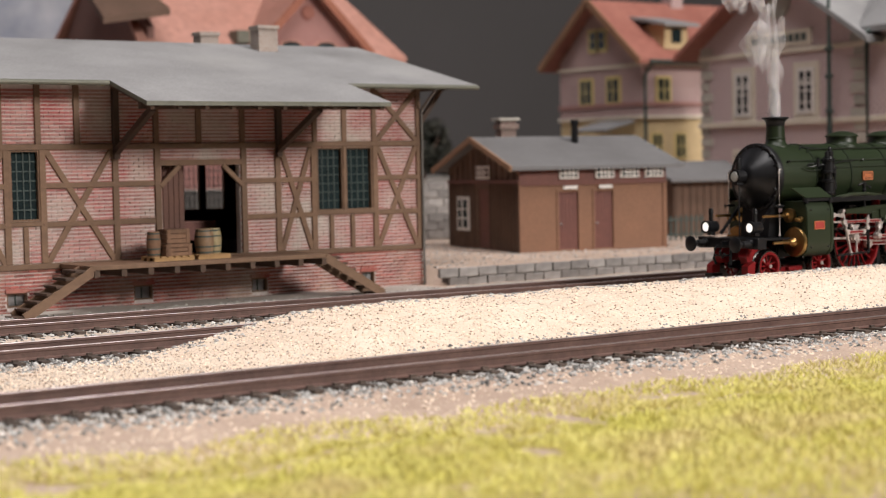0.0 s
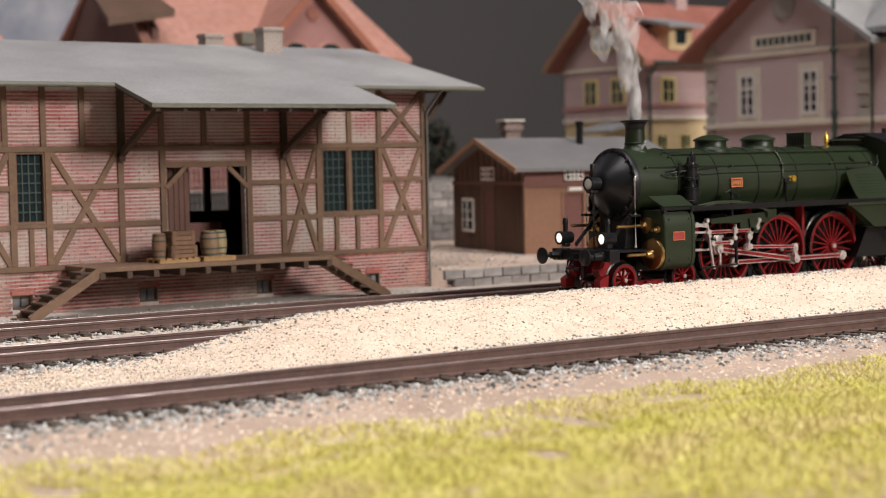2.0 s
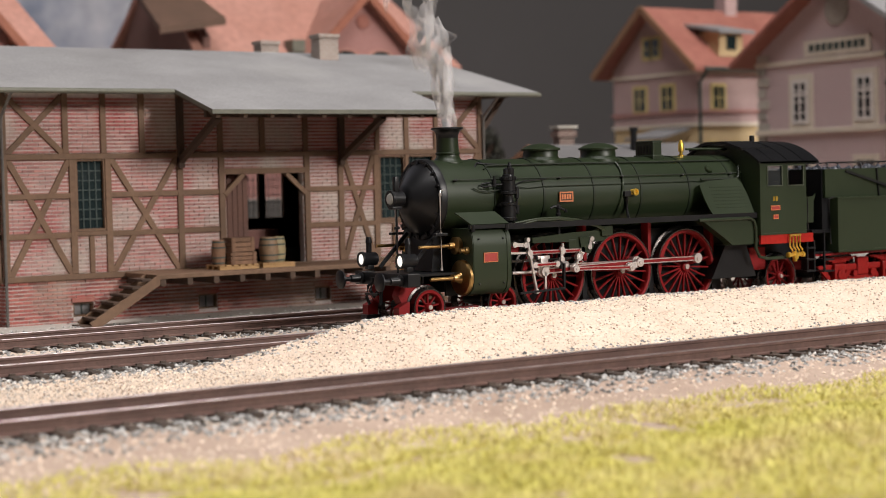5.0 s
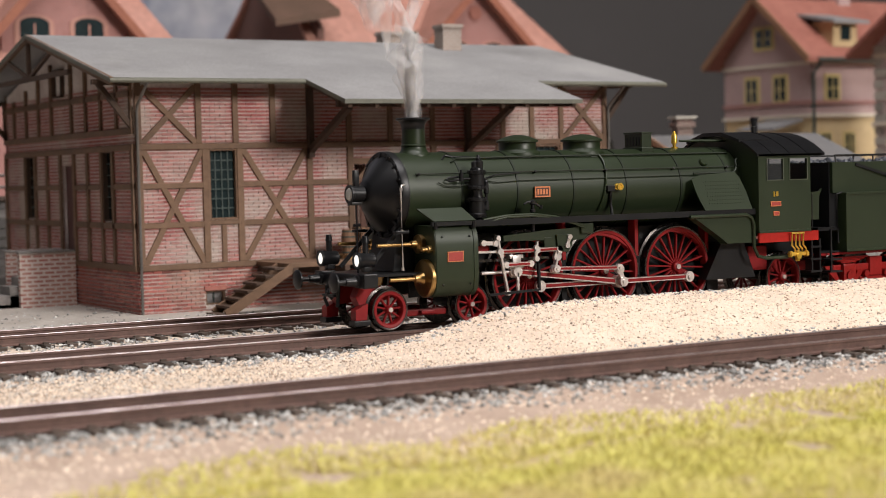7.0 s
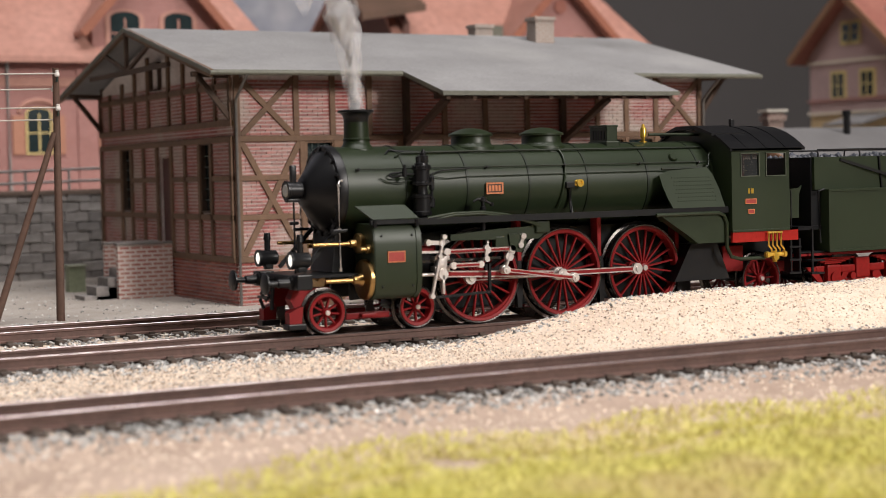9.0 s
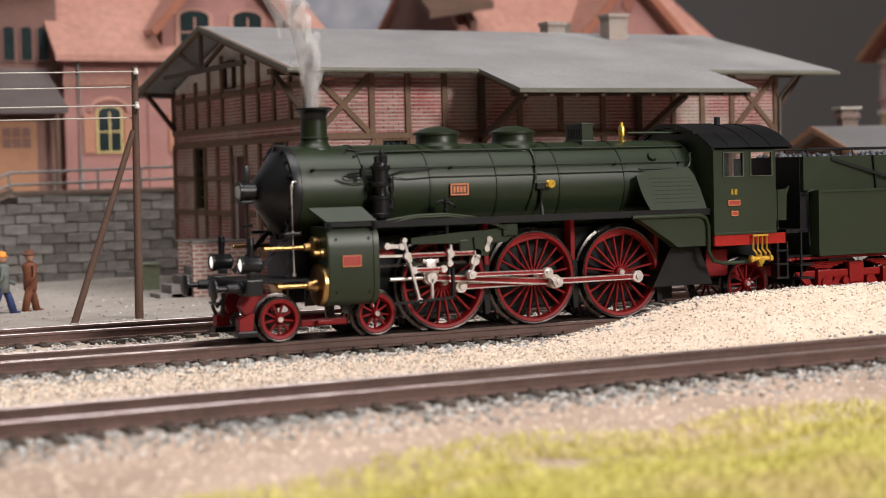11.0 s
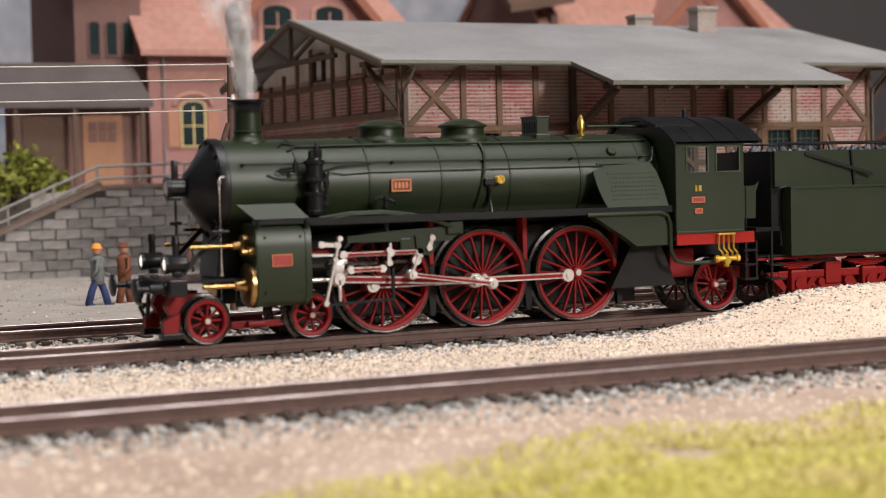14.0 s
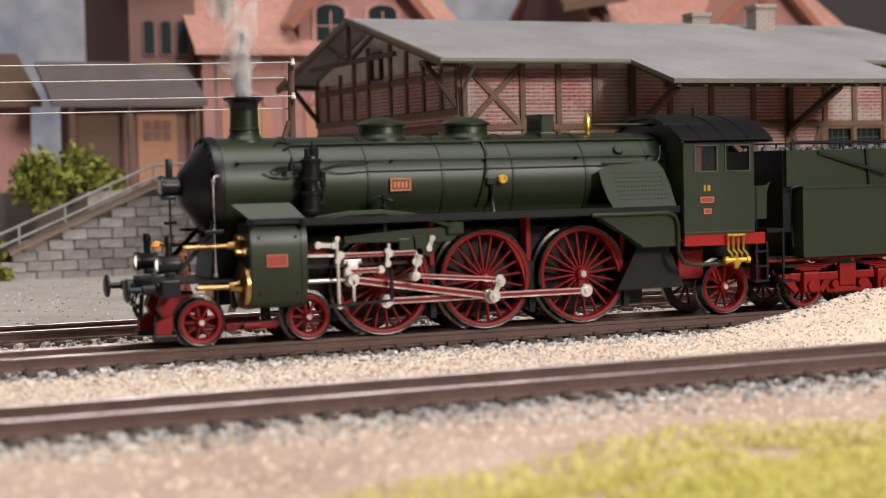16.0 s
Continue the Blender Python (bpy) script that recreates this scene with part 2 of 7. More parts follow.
def prism(bm, pts, axis, a, b):
    """A polygon pushed along an axis from a to b; pts in the two other axes, in order."""
    def at(p, s):
        return {"x": (s, p[0], p[1]), "y": (p[0], s, p[1]), "z": (p[0], p[1], s)}[axis]
    lo = [bm.verts.new(at(p, a)) for p in pts]
    hi = [bm.verts.new(at(p, b)) for p in pts]
    fs = [bm.faces.new(lo), bm.faces.new(hi)]
    n = len(pts)
    fs += [bm.faces.new((lo[k], lo[(k + 1) % n], hi[(k + 1) % n], hi[k])) for k in range(n)]
    bmesh.ops.recalc_face_normals(bm, faces=fs)
    return bm


def tube(bm, pts, r, n=8):
    """A round bar through points."""
    pts = [Vector(p) for p in pts]
    rings = []
    for k, p in enumerate(pts):
        d = (pts[min(k + 1, len(pts) - 1)] - pts[max(k - 1, 0)]).normalized()
        q = d.to_track_quat("Z", "Y").to_matrix()
        rings.append([bm.verts.new(p + q @ Vector((r * math.cos(2 * math.pi * j / n), r * math.sin(2 * math.pi * j / n), 0))) for j in range(n)])
    fs = []
    for p, c in zip(rings, rings[1:]):
        fs += [bm.faces.new((p[j], p[(j + 1) % n], c[(j + 1) % n], c[j])) for j in range(n)]
    fs += [bm.faces.new(rings[0]), bm.faces.new(rings[-1])]
    bmesh.ops.recalc_face_normals(bm, faces=fs)
    return bm


def arc(c, r, a0, a1, n, plane="xz"):
    out = []
    for k in range(n + 1):
        a = radians(a0 + (a1 - a0) * k / n)
        p, q = r * math.cos(a), r * math.sin(a)
        out.append({"xz": (c[0] + p, c[1], c[2] + q), "xy": (c[0] + p, c[1] + q, c[2]), "yz": (c[0], c[1] + p, c[2] + q)}[plane])
    return out


def pieces(name, verts, faces, material, parent, label="", kind="stuff"):
    me = bpy.data.meshes.new(name)
    me.from_pydata([(v[0] * K, v[1] * K, v[2] * K) for v in verts], [], faces)
    me.materials.append(material)
    ob = new(name, me)
    ob.parent = parent
    return tagged(ob, label=label, kind=kind)


CUBE = [(0, 1, 3, 2), (4, 6, 7, 5), (0, 4, 5, 1), (2, 3, 7, 6), (0, 2, 6, 4), (1, 5, 7, 3)]


def brick_wall(name, parent, material, origin, along, x0, x1, z0, z1, bw, bh, gap, depth, holes=(), seed=1):
    """Running-bond bricks, proud of their mortar, in a wall that starts at origin and runs along a level direction."""
    rnd = random.Random(seed)
    ax = Vector(along).normalized()
    out = Vector((ax.y, -ax.x, 0))
    V, F = [], []
    o = Vector(origin) - parent.location / K
    row, z = 0, z0
    while z + bh <= z1 + 0.02:
        x = x0 - (bw / 2 if row % 2 else 0)
        while x < x1:
            a, b = max(x, x0), min(x + bw - gap, x1)
            for h in holes:
                if h[2] - bh * 0.5 < z + bh * 0.5 < h[3] + bh * 0.3 and a < h[1] and b > h[0]:
                    if a < h[0] - 0.01:
                        b = h[0] - 0.01
                    elif b > h[1] + 0.01:
                        a = h[1] + 0.01
                    else:
                        b = a
            if b - a > 0.03:
                d = depth * rnd.uniform(0.6, 1.0)
                i = len(V)
                for s in (a, b):
                    for t in (z, z + bh - gap * 1.6):
                        for e in (0, d):
                            V.append(o + ax * s + out * e + Vector((0, 0, t)))
                F += [tuple(i + k for k in q) for q in CUBE]
            x += bw
        row += 1
        z += bh
    return pieces(name, V, F, material, parent)

# ---- ground ----


def smooth01(v):
    v = min(1.0, max(0.0, v))
    return v * v * (3 - 2 * v)


def ground_height(x, y):
    """The lie of the land: flat tracks, a gravel heap between them, a raised yard behind the stone edging."""
    z = -0.36
    if y < -10.6:
        z -= 0.16 * smooth01((-10.6 - y) / 2.0)
    heap = smooth01((x - 2.6 + 0.25 * (y + 2)) / 6.5)
    across = smooth01((y + 7.7) / 4.6) * smooth01((-1.25 - y) / 0.75)
    z += 0.92 * heap * across
    if y > 12.32 and x > 22.7:
        z += 0.64
    z += 0.05 * noise.noise(Vector((x * 0.5, y * 0.5, 0))) + 0.02 * noise.noise(Vector((x * 2, y * 2, 3)))
    return z


def build_ground():
    xs = [-160, -110, -70] + [-40 + 0.7 * k for k in range(20)] + [-26 + 0.35 * k for k in range(int(66 / 0.35))] + [40.2 + 1.5 * k for k in range(26)] + [110, 160, 220]
    ys = [-27 + 0.7 * k for k in range(10)] + [-20 + 0.3 * k for k in range(107)] + [12.31, 12.33, 12.7, 13.4] + [14.2 + 1.5 * k for k in range(20)] + [60, 127]
    V = [(x, y, ground_height(x, y)) for y in ys for x in xs]
    n = len(xs)
    F = [(j * n + i, j * n + i + 1, (j + 1) * n + i + 1, (j + 1) * n + i) for j in range(len(ys) - 1) for i in range(n - 1)]
    ob = pieces("ground", V, F, M["sand"], None, "", "structure")
    me = ob.data
    me.materials.append(M["earth"])
    me.materials.append(M["yard"])
    me.materials.append(M["flat_sand"])
    for p in me.polygons:
        c = p.center / K
        p.material_index = 1 if c.y < -10.3 or (c.y > 12 and c.x > 22) else 2 if c.y > 8.2 else 3 if c.x + 0.6 * noise.noise(c * 0.8) < 3.2 - 0.25 * (c.y + 2) or c.y > -1.2 else 0
        p.use_smooth = True
    tagged(ob, "sandy model landscape with a heap of pale gravel", "ground")


def scatter(name, count, seed, where, size, material, label, squash=0.7):
    """Loose bits, each a small uneven lump lying on the ground."""
    rnd = random.Random(seed)
    V, F = [], []
    for _ in range(count):
        x, y, z = where(rnd)
        s = size * rnd.uniform(0.5, 1.4)
        a = rnd.uniform(0, 6.28)
        i = len(V)
        for k in range(4):
            q = s * rnd.uniform(0.6, 1.1)
            V.append((x + q * math.cos(a + k * 1.57), y + q * math.sin(a + k * 1.57), z + s * rnd.uniform(-0.15, 0.25)))
        V.append((x + s * rnd.uniform(-0.3, 0.3), y + s * rnd.uniform(-0.3, 0.3), z + s * squash * rnd.uniform(0.7, 1.2)))
        V.append((x, y, z - s * 0.6))
        for k in range(4):
            F.append((i + k, i + (k + 1) % 4, i + 4))
            F.append((i + (k + 1) % 4, i + k, i + 5))
    ob = pieces(name, V, F, material, None, label)
    return tagged(ob, category="gravel")


def rails_bed(yc):
    def where(rnd):
        while True:
            x = rnd.uniform(-26, 40) if rnd.random() < 0.85 else rnd.uniform(40, 75)
            y = yc + rnd.gauss(0, 1.35)
            if abs(y - yc) > 2.75:
                continue
            dy = abs(y - yc)
            base = ground_height(x, y)
            z = max(base, -0.33 - 0.10 * max(0, dy - 1.3))
            if abs(dy - 0.825) < 0.13:
                continue
            return x, y, z
    return where


def sand_spot(rnd):
    x = rnd.triangular(-24, 46, 6)
    y = rnd.uniform(-7.7, -1.35) if rnd.random() < 0.8 else rnd.uniform(1.8, 4.0)
    return x, y, ground_height(x, y)


def flat_spot(rnd):
    x = rnd.triangular(-20, 8, -4)
    y = rnd.uniform(-7.7, -1.6)
    return x, y, ground_height(x, y)


def path_spot(rnd):
    x = rnd.uniform(-22, 34)
    y = rnd.uniform(-15.5, -11.0)
    return x, y, ground_height(x, y)


def yard_spot(rnd):
    x = rnd.uniform(-22, 24) if rnd.random() < 0.6 else rnd.uniform(23, 48)
    y = rnd.uniform(8.3, 11.9) if x < 23 and rnd.random() < 0.55 else rnd.uniform(13, 30)
    return x, y, ground_height(x, y)


def build_track(yc, x0, x1):
    t = thing("railway_track", (0, yc, -0.33), "model railway track with brown rails and shiny heads", "track", kind="structure")
    for side in (-1, 1):
        bm = B()
        y = side * 0.825
        sec = [(-0.11, -0.27), (0.11, -0.27), (0.11, -0.235), (0.022, -0.21), (0.022, -0.09), (0.05, -0.07), (0.05, -0.012), (0.038, 0.0), (-0.038, 0.0), (-0.05, -0.012), (-0.05, -0.07), (-0.022, -0.09), (-0.022, -0.21), (-0.11, -0.235)]
        prism(bm, [(y + a, b + 0.33) for a, b in sec], "x", x0, x1)
        for f in bm.faces:
            f.material_index = 1 if f.calc_center_median().z > 0.318 and f.normal.z > 0.5 else 0
        part("rail", bm, [M["rail_brown"], M["rail_top"]], t)
    bm = B()
    box(bm, -0.115, -1.38, -0.06, 0.115, 1.38, 0.06, 0.015)
    for side in (-1, 1):
        for dy in (-0.15, 0.15):
            box(bm, -0.07, side * 0.825 + dy - 0.035, 0.05, 0.07, side * 0.825 + dy + 0.035, 0.115)
    first = part("sleeper", bm, M["sleeper"], t)
    first.location = (x0 * K, 0, 0)
    for k in range(1, int((x1 - x0) / 0.62)):
        ob = new("sleeper", first.data)
        ob.parent = t
        ob.location = ((x0 + 0.62 * k) * K, 0, random.uniform(-0.0001, 0.0001))
    return t


def build_grass():
    rnd = random.Random(5)
    V, F = [], []
    for _ in range(190000):
        x = rnd.uniform(-16, 26)
        edge = -15.6 - 2.4 * smooth01((-5 - x) / 7) + 0.9 * noise.noise(Vector((x * 0.35, 0, 0))) + 0.5 * noise.noise(Vector((x * 1.1, 4, 0))) + 0.022 * x
        y = rnd.triangular(-25.4, edge, edge - 1.2) if rnd.random() < 0.86 else edge + 2.4 * rnd.random() ** 2
        if noise.noise(Vector((x * 0.8, y * 0.8, 9))) > (0.42 if y > edge - 2.2 else 0.6):
            continue
        z = ground_height(x, y) - 0.02
        h = rnd.uniform(0.06, 0.2)
        a, w = rnd.uniform(0, 6.28), rnd.uniform(0.009, 0.018)
        lx, ly = rnd.uniform(-0.17, 0.17), rnd.uniform(-0.17, 0.17)
        i = len(V)
        c, s = math.cos(a) * w, math.sin(a) * w
        V += [(x - c, y - s, z), (x + c, y + s, z), (x + c * 0.7 + lx * 0.4, y + s * 0.7 + ly * 0.4, z + h * 0.55), (x - c * 0.7 + lx * 0.4, y - s * 0.7 + ly * 0.4, z + h * 0.55), (x + lx, y + ly, z + h)]
        F += [(i, i + 1, i + 2, i + 3), (i + 3, i + 2, i + 4)]
    tagged(pieces("grass", V, F, M["grass"], None, "yellow-green static grass on the near verge"), category="grass")


build_ground()
build_track(0, -32, 76)
build_track(-9.0, -30, 60)
build_track(6.3, -34, 76)
for k, yc in enumerate((0, -9.0, 6.3)):
    scatter("ballast", (27000, 31000, 14000)[k], 11 + k, rails_bed(yc), 0.062, M["stone_bit"], "grey crushed stone ballast along the rails")
scatter("sand_grains", 40000, 21, sand_spot, 0.036, M["grain"], "pale sandy grit between the tracks")
scatter("dark_grit", 5200, 27, sand_spot, 0.034, M["grain_dark"], "brown and dark grains strewn in the sand")
scatter("mixed_grit", 5000, 28, flat_spot, 0.029, M["grain_dark"], "coarse brown grit on the flat sand")
scatter("pale_grit", 2600, 29, flat_spot, 0.032, M["stone_bit"], "grey and white chips on the flat sand")
scatter("path_grit", 5500, 22, path_spot, 0.045, M["grain"], "brownish grit beside the grass verge")
scatter("yard_grit", 9000, 23, yard_spot, 0.05, M["stone_bit"], "grey grit strewn over the yard")
build_grass()

# ---- backdrop of the studio ----


def build_backdrop():
    bm = B()
    box(bm, 30, 128, -2, 330, 130, 120)
    tagged(finish("backdrop", bm, M["backdrop_grey"]), "dark grey studio wall behind the layout", "backdrop", kind="structure")
    m = mat("painted_sky", (0.14, 0.17, 0.24), (0.50, 0.49, 0.52), 9, 0.95, bump=0, fine=40, fine_amount=0.2)
    bm = B()
    box(bm, -260, 124, -2, 60, 126, 120)
    tagged(finish("backdrop", bm, m), "painted backdrop of hazy blue hills and clouds", "backdrop", kind="structure")


build_backdrop()


def build_studio():
    """The unseen dark room added round the layout to cut bounce light: floor, side walls, wall behind the camera,
    ceiling.
    """
    m = mat("studio_dark", (0.045, 0.043, 0.042), (0.06, 0.057, 0.055), 3, 0.9, bump=0, fine=60)
    for name, b in (("floor", (-330, -420, -104, 420, 130, -100)), ("wall_left", (-334, -420, -100, -330, 130, 260)), ("wall_right", (420, -420, -100, 424, 130, 260)), ("wall_front", (-330, -424, -100, 420, -420, 260)), ("ceiling", (-330, -420, 260, 420, 130, 264)), ("wall_back", (-330, 130.5, -100, 420, 134, 260))):
        bm = B()
        box(bm, *b)
        tagged(finish(name, bm, m), "unseen dark studio " + name.split("_")[0], name.split("_")[0], kind="structure")
    bm = B()
    box(bm, -158, -26.9, -6, 218, 126, -0.95)
    tagged(finish("baseboard", bm, M["timber"]), "wooden board that carries the layout", "table", kind="structure")


build_studio()

# ---- goods shed ----
SX0, SX1, SY, SYB, SZ = 3.92, 22.5, 13.58, 27.6, -0.42


def lattice_window(parent, x0, x1, z0, z1, y, nx, nz, axis="x", frame=M["timber"], pane=M["glass_dark"], bar=M["muntin"], rect=True):
    """A window with frame, glazing bars and pane, set into a wall that faces -y (axis x) or -x (axis y)."""
    def bx(bm, a0, d0, c0, a1, d1, c1, bev=0.0):
        if axis == "x":
            box(bm, a0, d0, c0, a1, d1, c1, bev)
        else:
            box(bm, d0, a0, c0, d1, a1, c1, bev)
    bm = B()
    t = 0.055
    bx(bm, x0, y - 0.05, z0, x0 + t, y + 0.15, z1)
    bx(bm, x1 - t, y - 0.05, z0, x1, y + 0.15, z1)
    bx(bm, x0 + t, y - 0.045, z1 - t, x1 - t, y + 0.15, z1)
    bx(bm, x0 + t, y - 0.045, z0, x1 - t, y + 0.15, z0 + t)
    w = part("window", bm, frame, parent, w=True)
    bm = B()
    bx(bm, x0 + t, y + 0.11, z0 + t, x1 - t, y + 0.13, z1 - t)
    part("pane", bm, pane, w, w=True)
    bm = B()
    for k in range(1, nx):
        a = x0 + t + (x1 - x0 - 2 * t) * k / nx
        bx(bm, a - 0.018, y + 0.075, z0 + t, a + 0.018, y + 0.108, z1 - t)
    for k in range(1, nz):
        c = z0 + t + (z1 - z0 - 2 * t) * k / nz
        bx(bm, x0 + t, y + 0.07, c - 0.018, x1 - t, y + 0.105, c + 0.018)
    part("lattice", bm, bar, w, w=True)
    return w


def wall_with_holes(bm, x0, x1, z0, z1, y0, y1, holes, axis="x"):
    """A thick wall cut up round its openings."""
    xs = sorted({x0, x1, *[v for h in holes for v in h[:2]]})
    zs = sorted({z0, z1, *[v for h in holes for v in h[2:]]})
    for a0, a1 in zip(xs, xs[1:]):
        for c0, c1 in zip(zs, zs[1:]):
            if any(h[0] <= (a0 + a1) / 2 <= h[1] and h[2] <= (c0 + c1) / 2 <= h[3] for h in holes):
                continue
            if axis == "x":
                box(bm, a0, y0, c0, a1, y1, c1)
            else:
                box(bm, y0, a0, c0, y1, a1, c1)
    bmesh.ops.remove_doubles(bm, verts=bm.verts, dist=0.001)
    return bm


def build_shed():
    t = thing("goods_shed", (SX0, SY, SZ), "half-timbered goods shed of red brick with a grey felt roof", "building")
    door = (11.78, 14.78, 1.14, 4.3)
    wins = [(6.42, 7.42, 2.58, 4.88), (17.92, 19.02, 2.56, 4.86), (19.14, 20.30, 2.56, 4.86)]
    cellar = [(6.2, 6.9, -0.2, 0.27), (10.65, 11.35, -0.22, 0.28), (15.15, 15.8, -0.22, 0.28), (19.75, 20.35, -0.2, 0.27)]
    bm = B()
    wall_with_holes(bm, SX0, SX1, SZ, 7.3, SY, SY + 0.3, [door, *wins, *cellar])
    front = part("front_wall", bm, M["mortar"], t, w=True)
    allh = [door, *wins, *cellar]
    brick_wall("brick", front, M["brick_pale"], (0, SY, 0) , (1, 0, 0), SX0, SX1, 1.1, 7.0, 0.37, 0.121, 0.025, 0.04, allh, 3).location = -t.location
    brick_wall("brick", front, M["brick"], (0, SY, 0), (1, 0, 0), SX0, SX1, SZ, 1.05, 0.32, 0.121, 0.027, 0.045, allh, 4).location = -t.location
    for h in cellar:
        bm = B()
        box(bm, h[0] - 0.05, SY - 0.07, h[3], h[1] + 0.05, SY + 0.05, h[3] + 0.14, 0.01)
        part("lintel", bm, M["brick"], front, w=True)
    for h in cellar:
        lattice_window(t, *h, SY + 0.08, 2, 1, pane=M["roof_grey"])

    def timber(name, a, b, w=0.24, d=0.1, m=M["timber"]):
        bm = B()
        obox(bm, a, b, w, d, up=(0, 1, 0), bevel=0.012)
        part(name, bm, m, t, w=True)
    yf = SY - 0.04
    for z, h in ((1.10, 0.19), (4.98, 0.19)):
        timber("beam", (SX0 - 0.02, yf - 0.012, z), (SX1 + 0.02, yf - 0.012, z), h)
    for z in (2.45, 3.72):
        for a, b in ((SX0, 6.3), (7.5, 11.5), (14.95, 17.75), (20.36, SX1)):
            timber("beam", (a, yf, z), (b, yf, z), 0.18)
    for a, b in ((6.3, 7.5), (17.75, 20.36)):
        timber("beam", (a, yf, 2.49), (b, yf, 2.49), 0.16)
    timber("beam", (11.5, yf, 4.4), (14.95, yf, 4.4), 0.2)
    for x in (SX0 + 0.12, 6.3, 7.52, 10.08, 11.62, 14.93, 16.3, 17.78, 20.42, SX1 - 0.12):
        timber("post", (x, yf - 0.006, 1.2), (x, yf - 0.006, 4.9), 0.22)
    timber("post", (19.08, yf - 0.006, 2.5), (19.08, yf - 0.006, 4.9), 0.13)
    for x in (6.9, 18.5, 19.4):
        timber("post", (x, yf - 0.006, 1.2), (x, yf - 0.006, 2.4), 0.17)
    for a, b in ((SX0 + 0.25, 6.2), (7.64, 9.97), (16.42, 17.67), (20.54, SX1 - 0.24)):
        timber("brace", (a, yf + 0.008, 1.2), (b, yf + 0.008, 4.88), 0.2)
        timber("brace", (a, yf + 0.004, 4.88), (b, yf + 0.004, 1.2), 0.2)
    for x in (SX0 + 0.12, 6.1, 7.4, 8.75, 10.1, 11.6, 13.2, 14.9, 16.4, 17.85, 19.1, 20.4, SX1 - 0.12):
        timber("post", (x, yf - 0.006, 5.07), (x, yf - 0.006, 7.05), 0.2)
    for a, b in ((SX0 + 0.24, 6.0), (20.5, SX1 - 0.22)):
        timber("brace", (a, yf + 0.008, 5.08), (b, yf + 0.008, 6.9), 0.19)
        timber("brace", (a, yf + 0.004, 6.9), (b, yf + 0.004, 5.08), 0.19)
    timber("brace", (11.7, yf - 0.02, 3.6), (12.45, yf - 0.02, 4.3), 0.17)
    timber("brace", (14.85, yf - 0.02, 3.6), (14.1, yf - 0.02, 4.3), 0.17)
    for h, nx in zip(wins, (4, 4, 4)):
        lattice_window(t, *h, SY, nx, 7)
    # the sliding door, half open, and the loading floor inside
    bm = B()
    for k in range(5):
        box(bm, 11.8 + k * 0.2, SY + 0.34, 1.15, 11.985 + k * 0.2, SY + 0.44, 4.28, 0.012)
    part("sliding_door", bm, mat("door_brown", (0.10, 0.042, 0.03), (0.13, 0.06, 0.04), 90, 0.7), t, "brown plank sliding door pushed half open", w=True)
    bm = B()
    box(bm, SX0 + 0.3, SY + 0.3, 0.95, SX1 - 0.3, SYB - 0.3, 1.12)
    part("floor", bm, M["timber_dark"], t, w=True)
    bm = B()
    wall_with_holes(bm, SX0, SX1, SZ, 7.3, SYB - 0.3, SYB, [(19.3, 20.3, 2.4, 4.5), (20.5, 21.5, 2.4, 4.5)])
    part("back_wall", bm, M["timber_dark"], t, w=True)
    for a in (19.3, 20.5):
        lattice_window(t, a, a + 1.0, 2.4, 4.5, SYB - 0.28, 4, 6, pane=glass_mat("clear_pane", (0.3, 0.3, 0.3), 0.05, 0.2))
    # end walls
    for xa, xb, name in ((SX0, SX0 + 0.3, "gable_wall"), (SX1 - 0.3, SX1, "gable_wall")):
        bm = B()
        if xa == SX0:
            wall_with_holes(bm, SY + 0.3, SYB - 0.3, SZ, 5.0, xa, xb, [(15.6, 16.5, 2.6, 4.9), (19.5, 20.8, 1.15, 4.5), (23.9, 24.9, 2.6, 4.9)], axis="y")
        else:
            box(bm, xa, SY + 0.3, SZ, xb, SYB - 0.3, 5.0)
        ym = (SY + SYB) / 2
        prism(bm, [(SY + 0.002, 5.0), (SYB - 0.002, 5.0), (SYB - 0.002, 7.15), (ym, 8.95), (SY + 0.002, 7.15)], "x", xa + 0.002, xb - 0.002)
        part(name, bm, M["mortar"], t, w=True)
    gh = [(2.0, 2.9, 2.6, 4.9), (5.9, 7.2, 1.15, 4.5), (10.3, 11.3, 2.6, 4.9)]
    brick_wall("brick", t, M["brick_pale"], (SX0, SYB, 0), (0, -1, 0), 0, SYB - SY, 1.1, 7.1, 0.37, 0.121, 0.025, 0.04, [(SYB - SY - h[1], SYB - SY - h[0], h[2], h[3]) for h in gh], 6)
    brick_wall("brick", t, M["brick"], (SX0, SYB, 0), (0, -1, 0), 0, SYB - SY, SZ, 1.05, 0.32, 0.121, 0.027, 0.045, [], 7)

    def gtimber(name, a, b, w=0.24, m=M["timber"]):
        bm = B()
        obox(bm, (SX0 - 0.04, a[0], a[1]), (SX0 - 0.04, b[0], b[1]), w, 0.1, up=(1, 0, 0), bevel=0.012)
        part(name, bm, m, t, w=True)
    for z in (1.1, 2.45, 4.98, 5.5, 6.7):
        for a, b in ((SY, 19.4), (20.9, SYB)) if z < 4 and z > 1.2 else ((SY, SYB),):
            gtimber("beam", (a, z), (b, z), 0.2)
    for a, b in ((SY, 15.5), (16.6, 19.4), (20.9, 23.8), (25.0, SYB)):
        gtimber("beam", (a, 3.72), (b, 3.72), 0.18)
    for y in (SY + 0.1, 15.5, 16.6, 18.0, 19.4, 20.9, 22.4, 23.8, 25.0, SYB - 0.1):
        gtimber("post", (y, 1.2), (y, 4.9), 0.2)
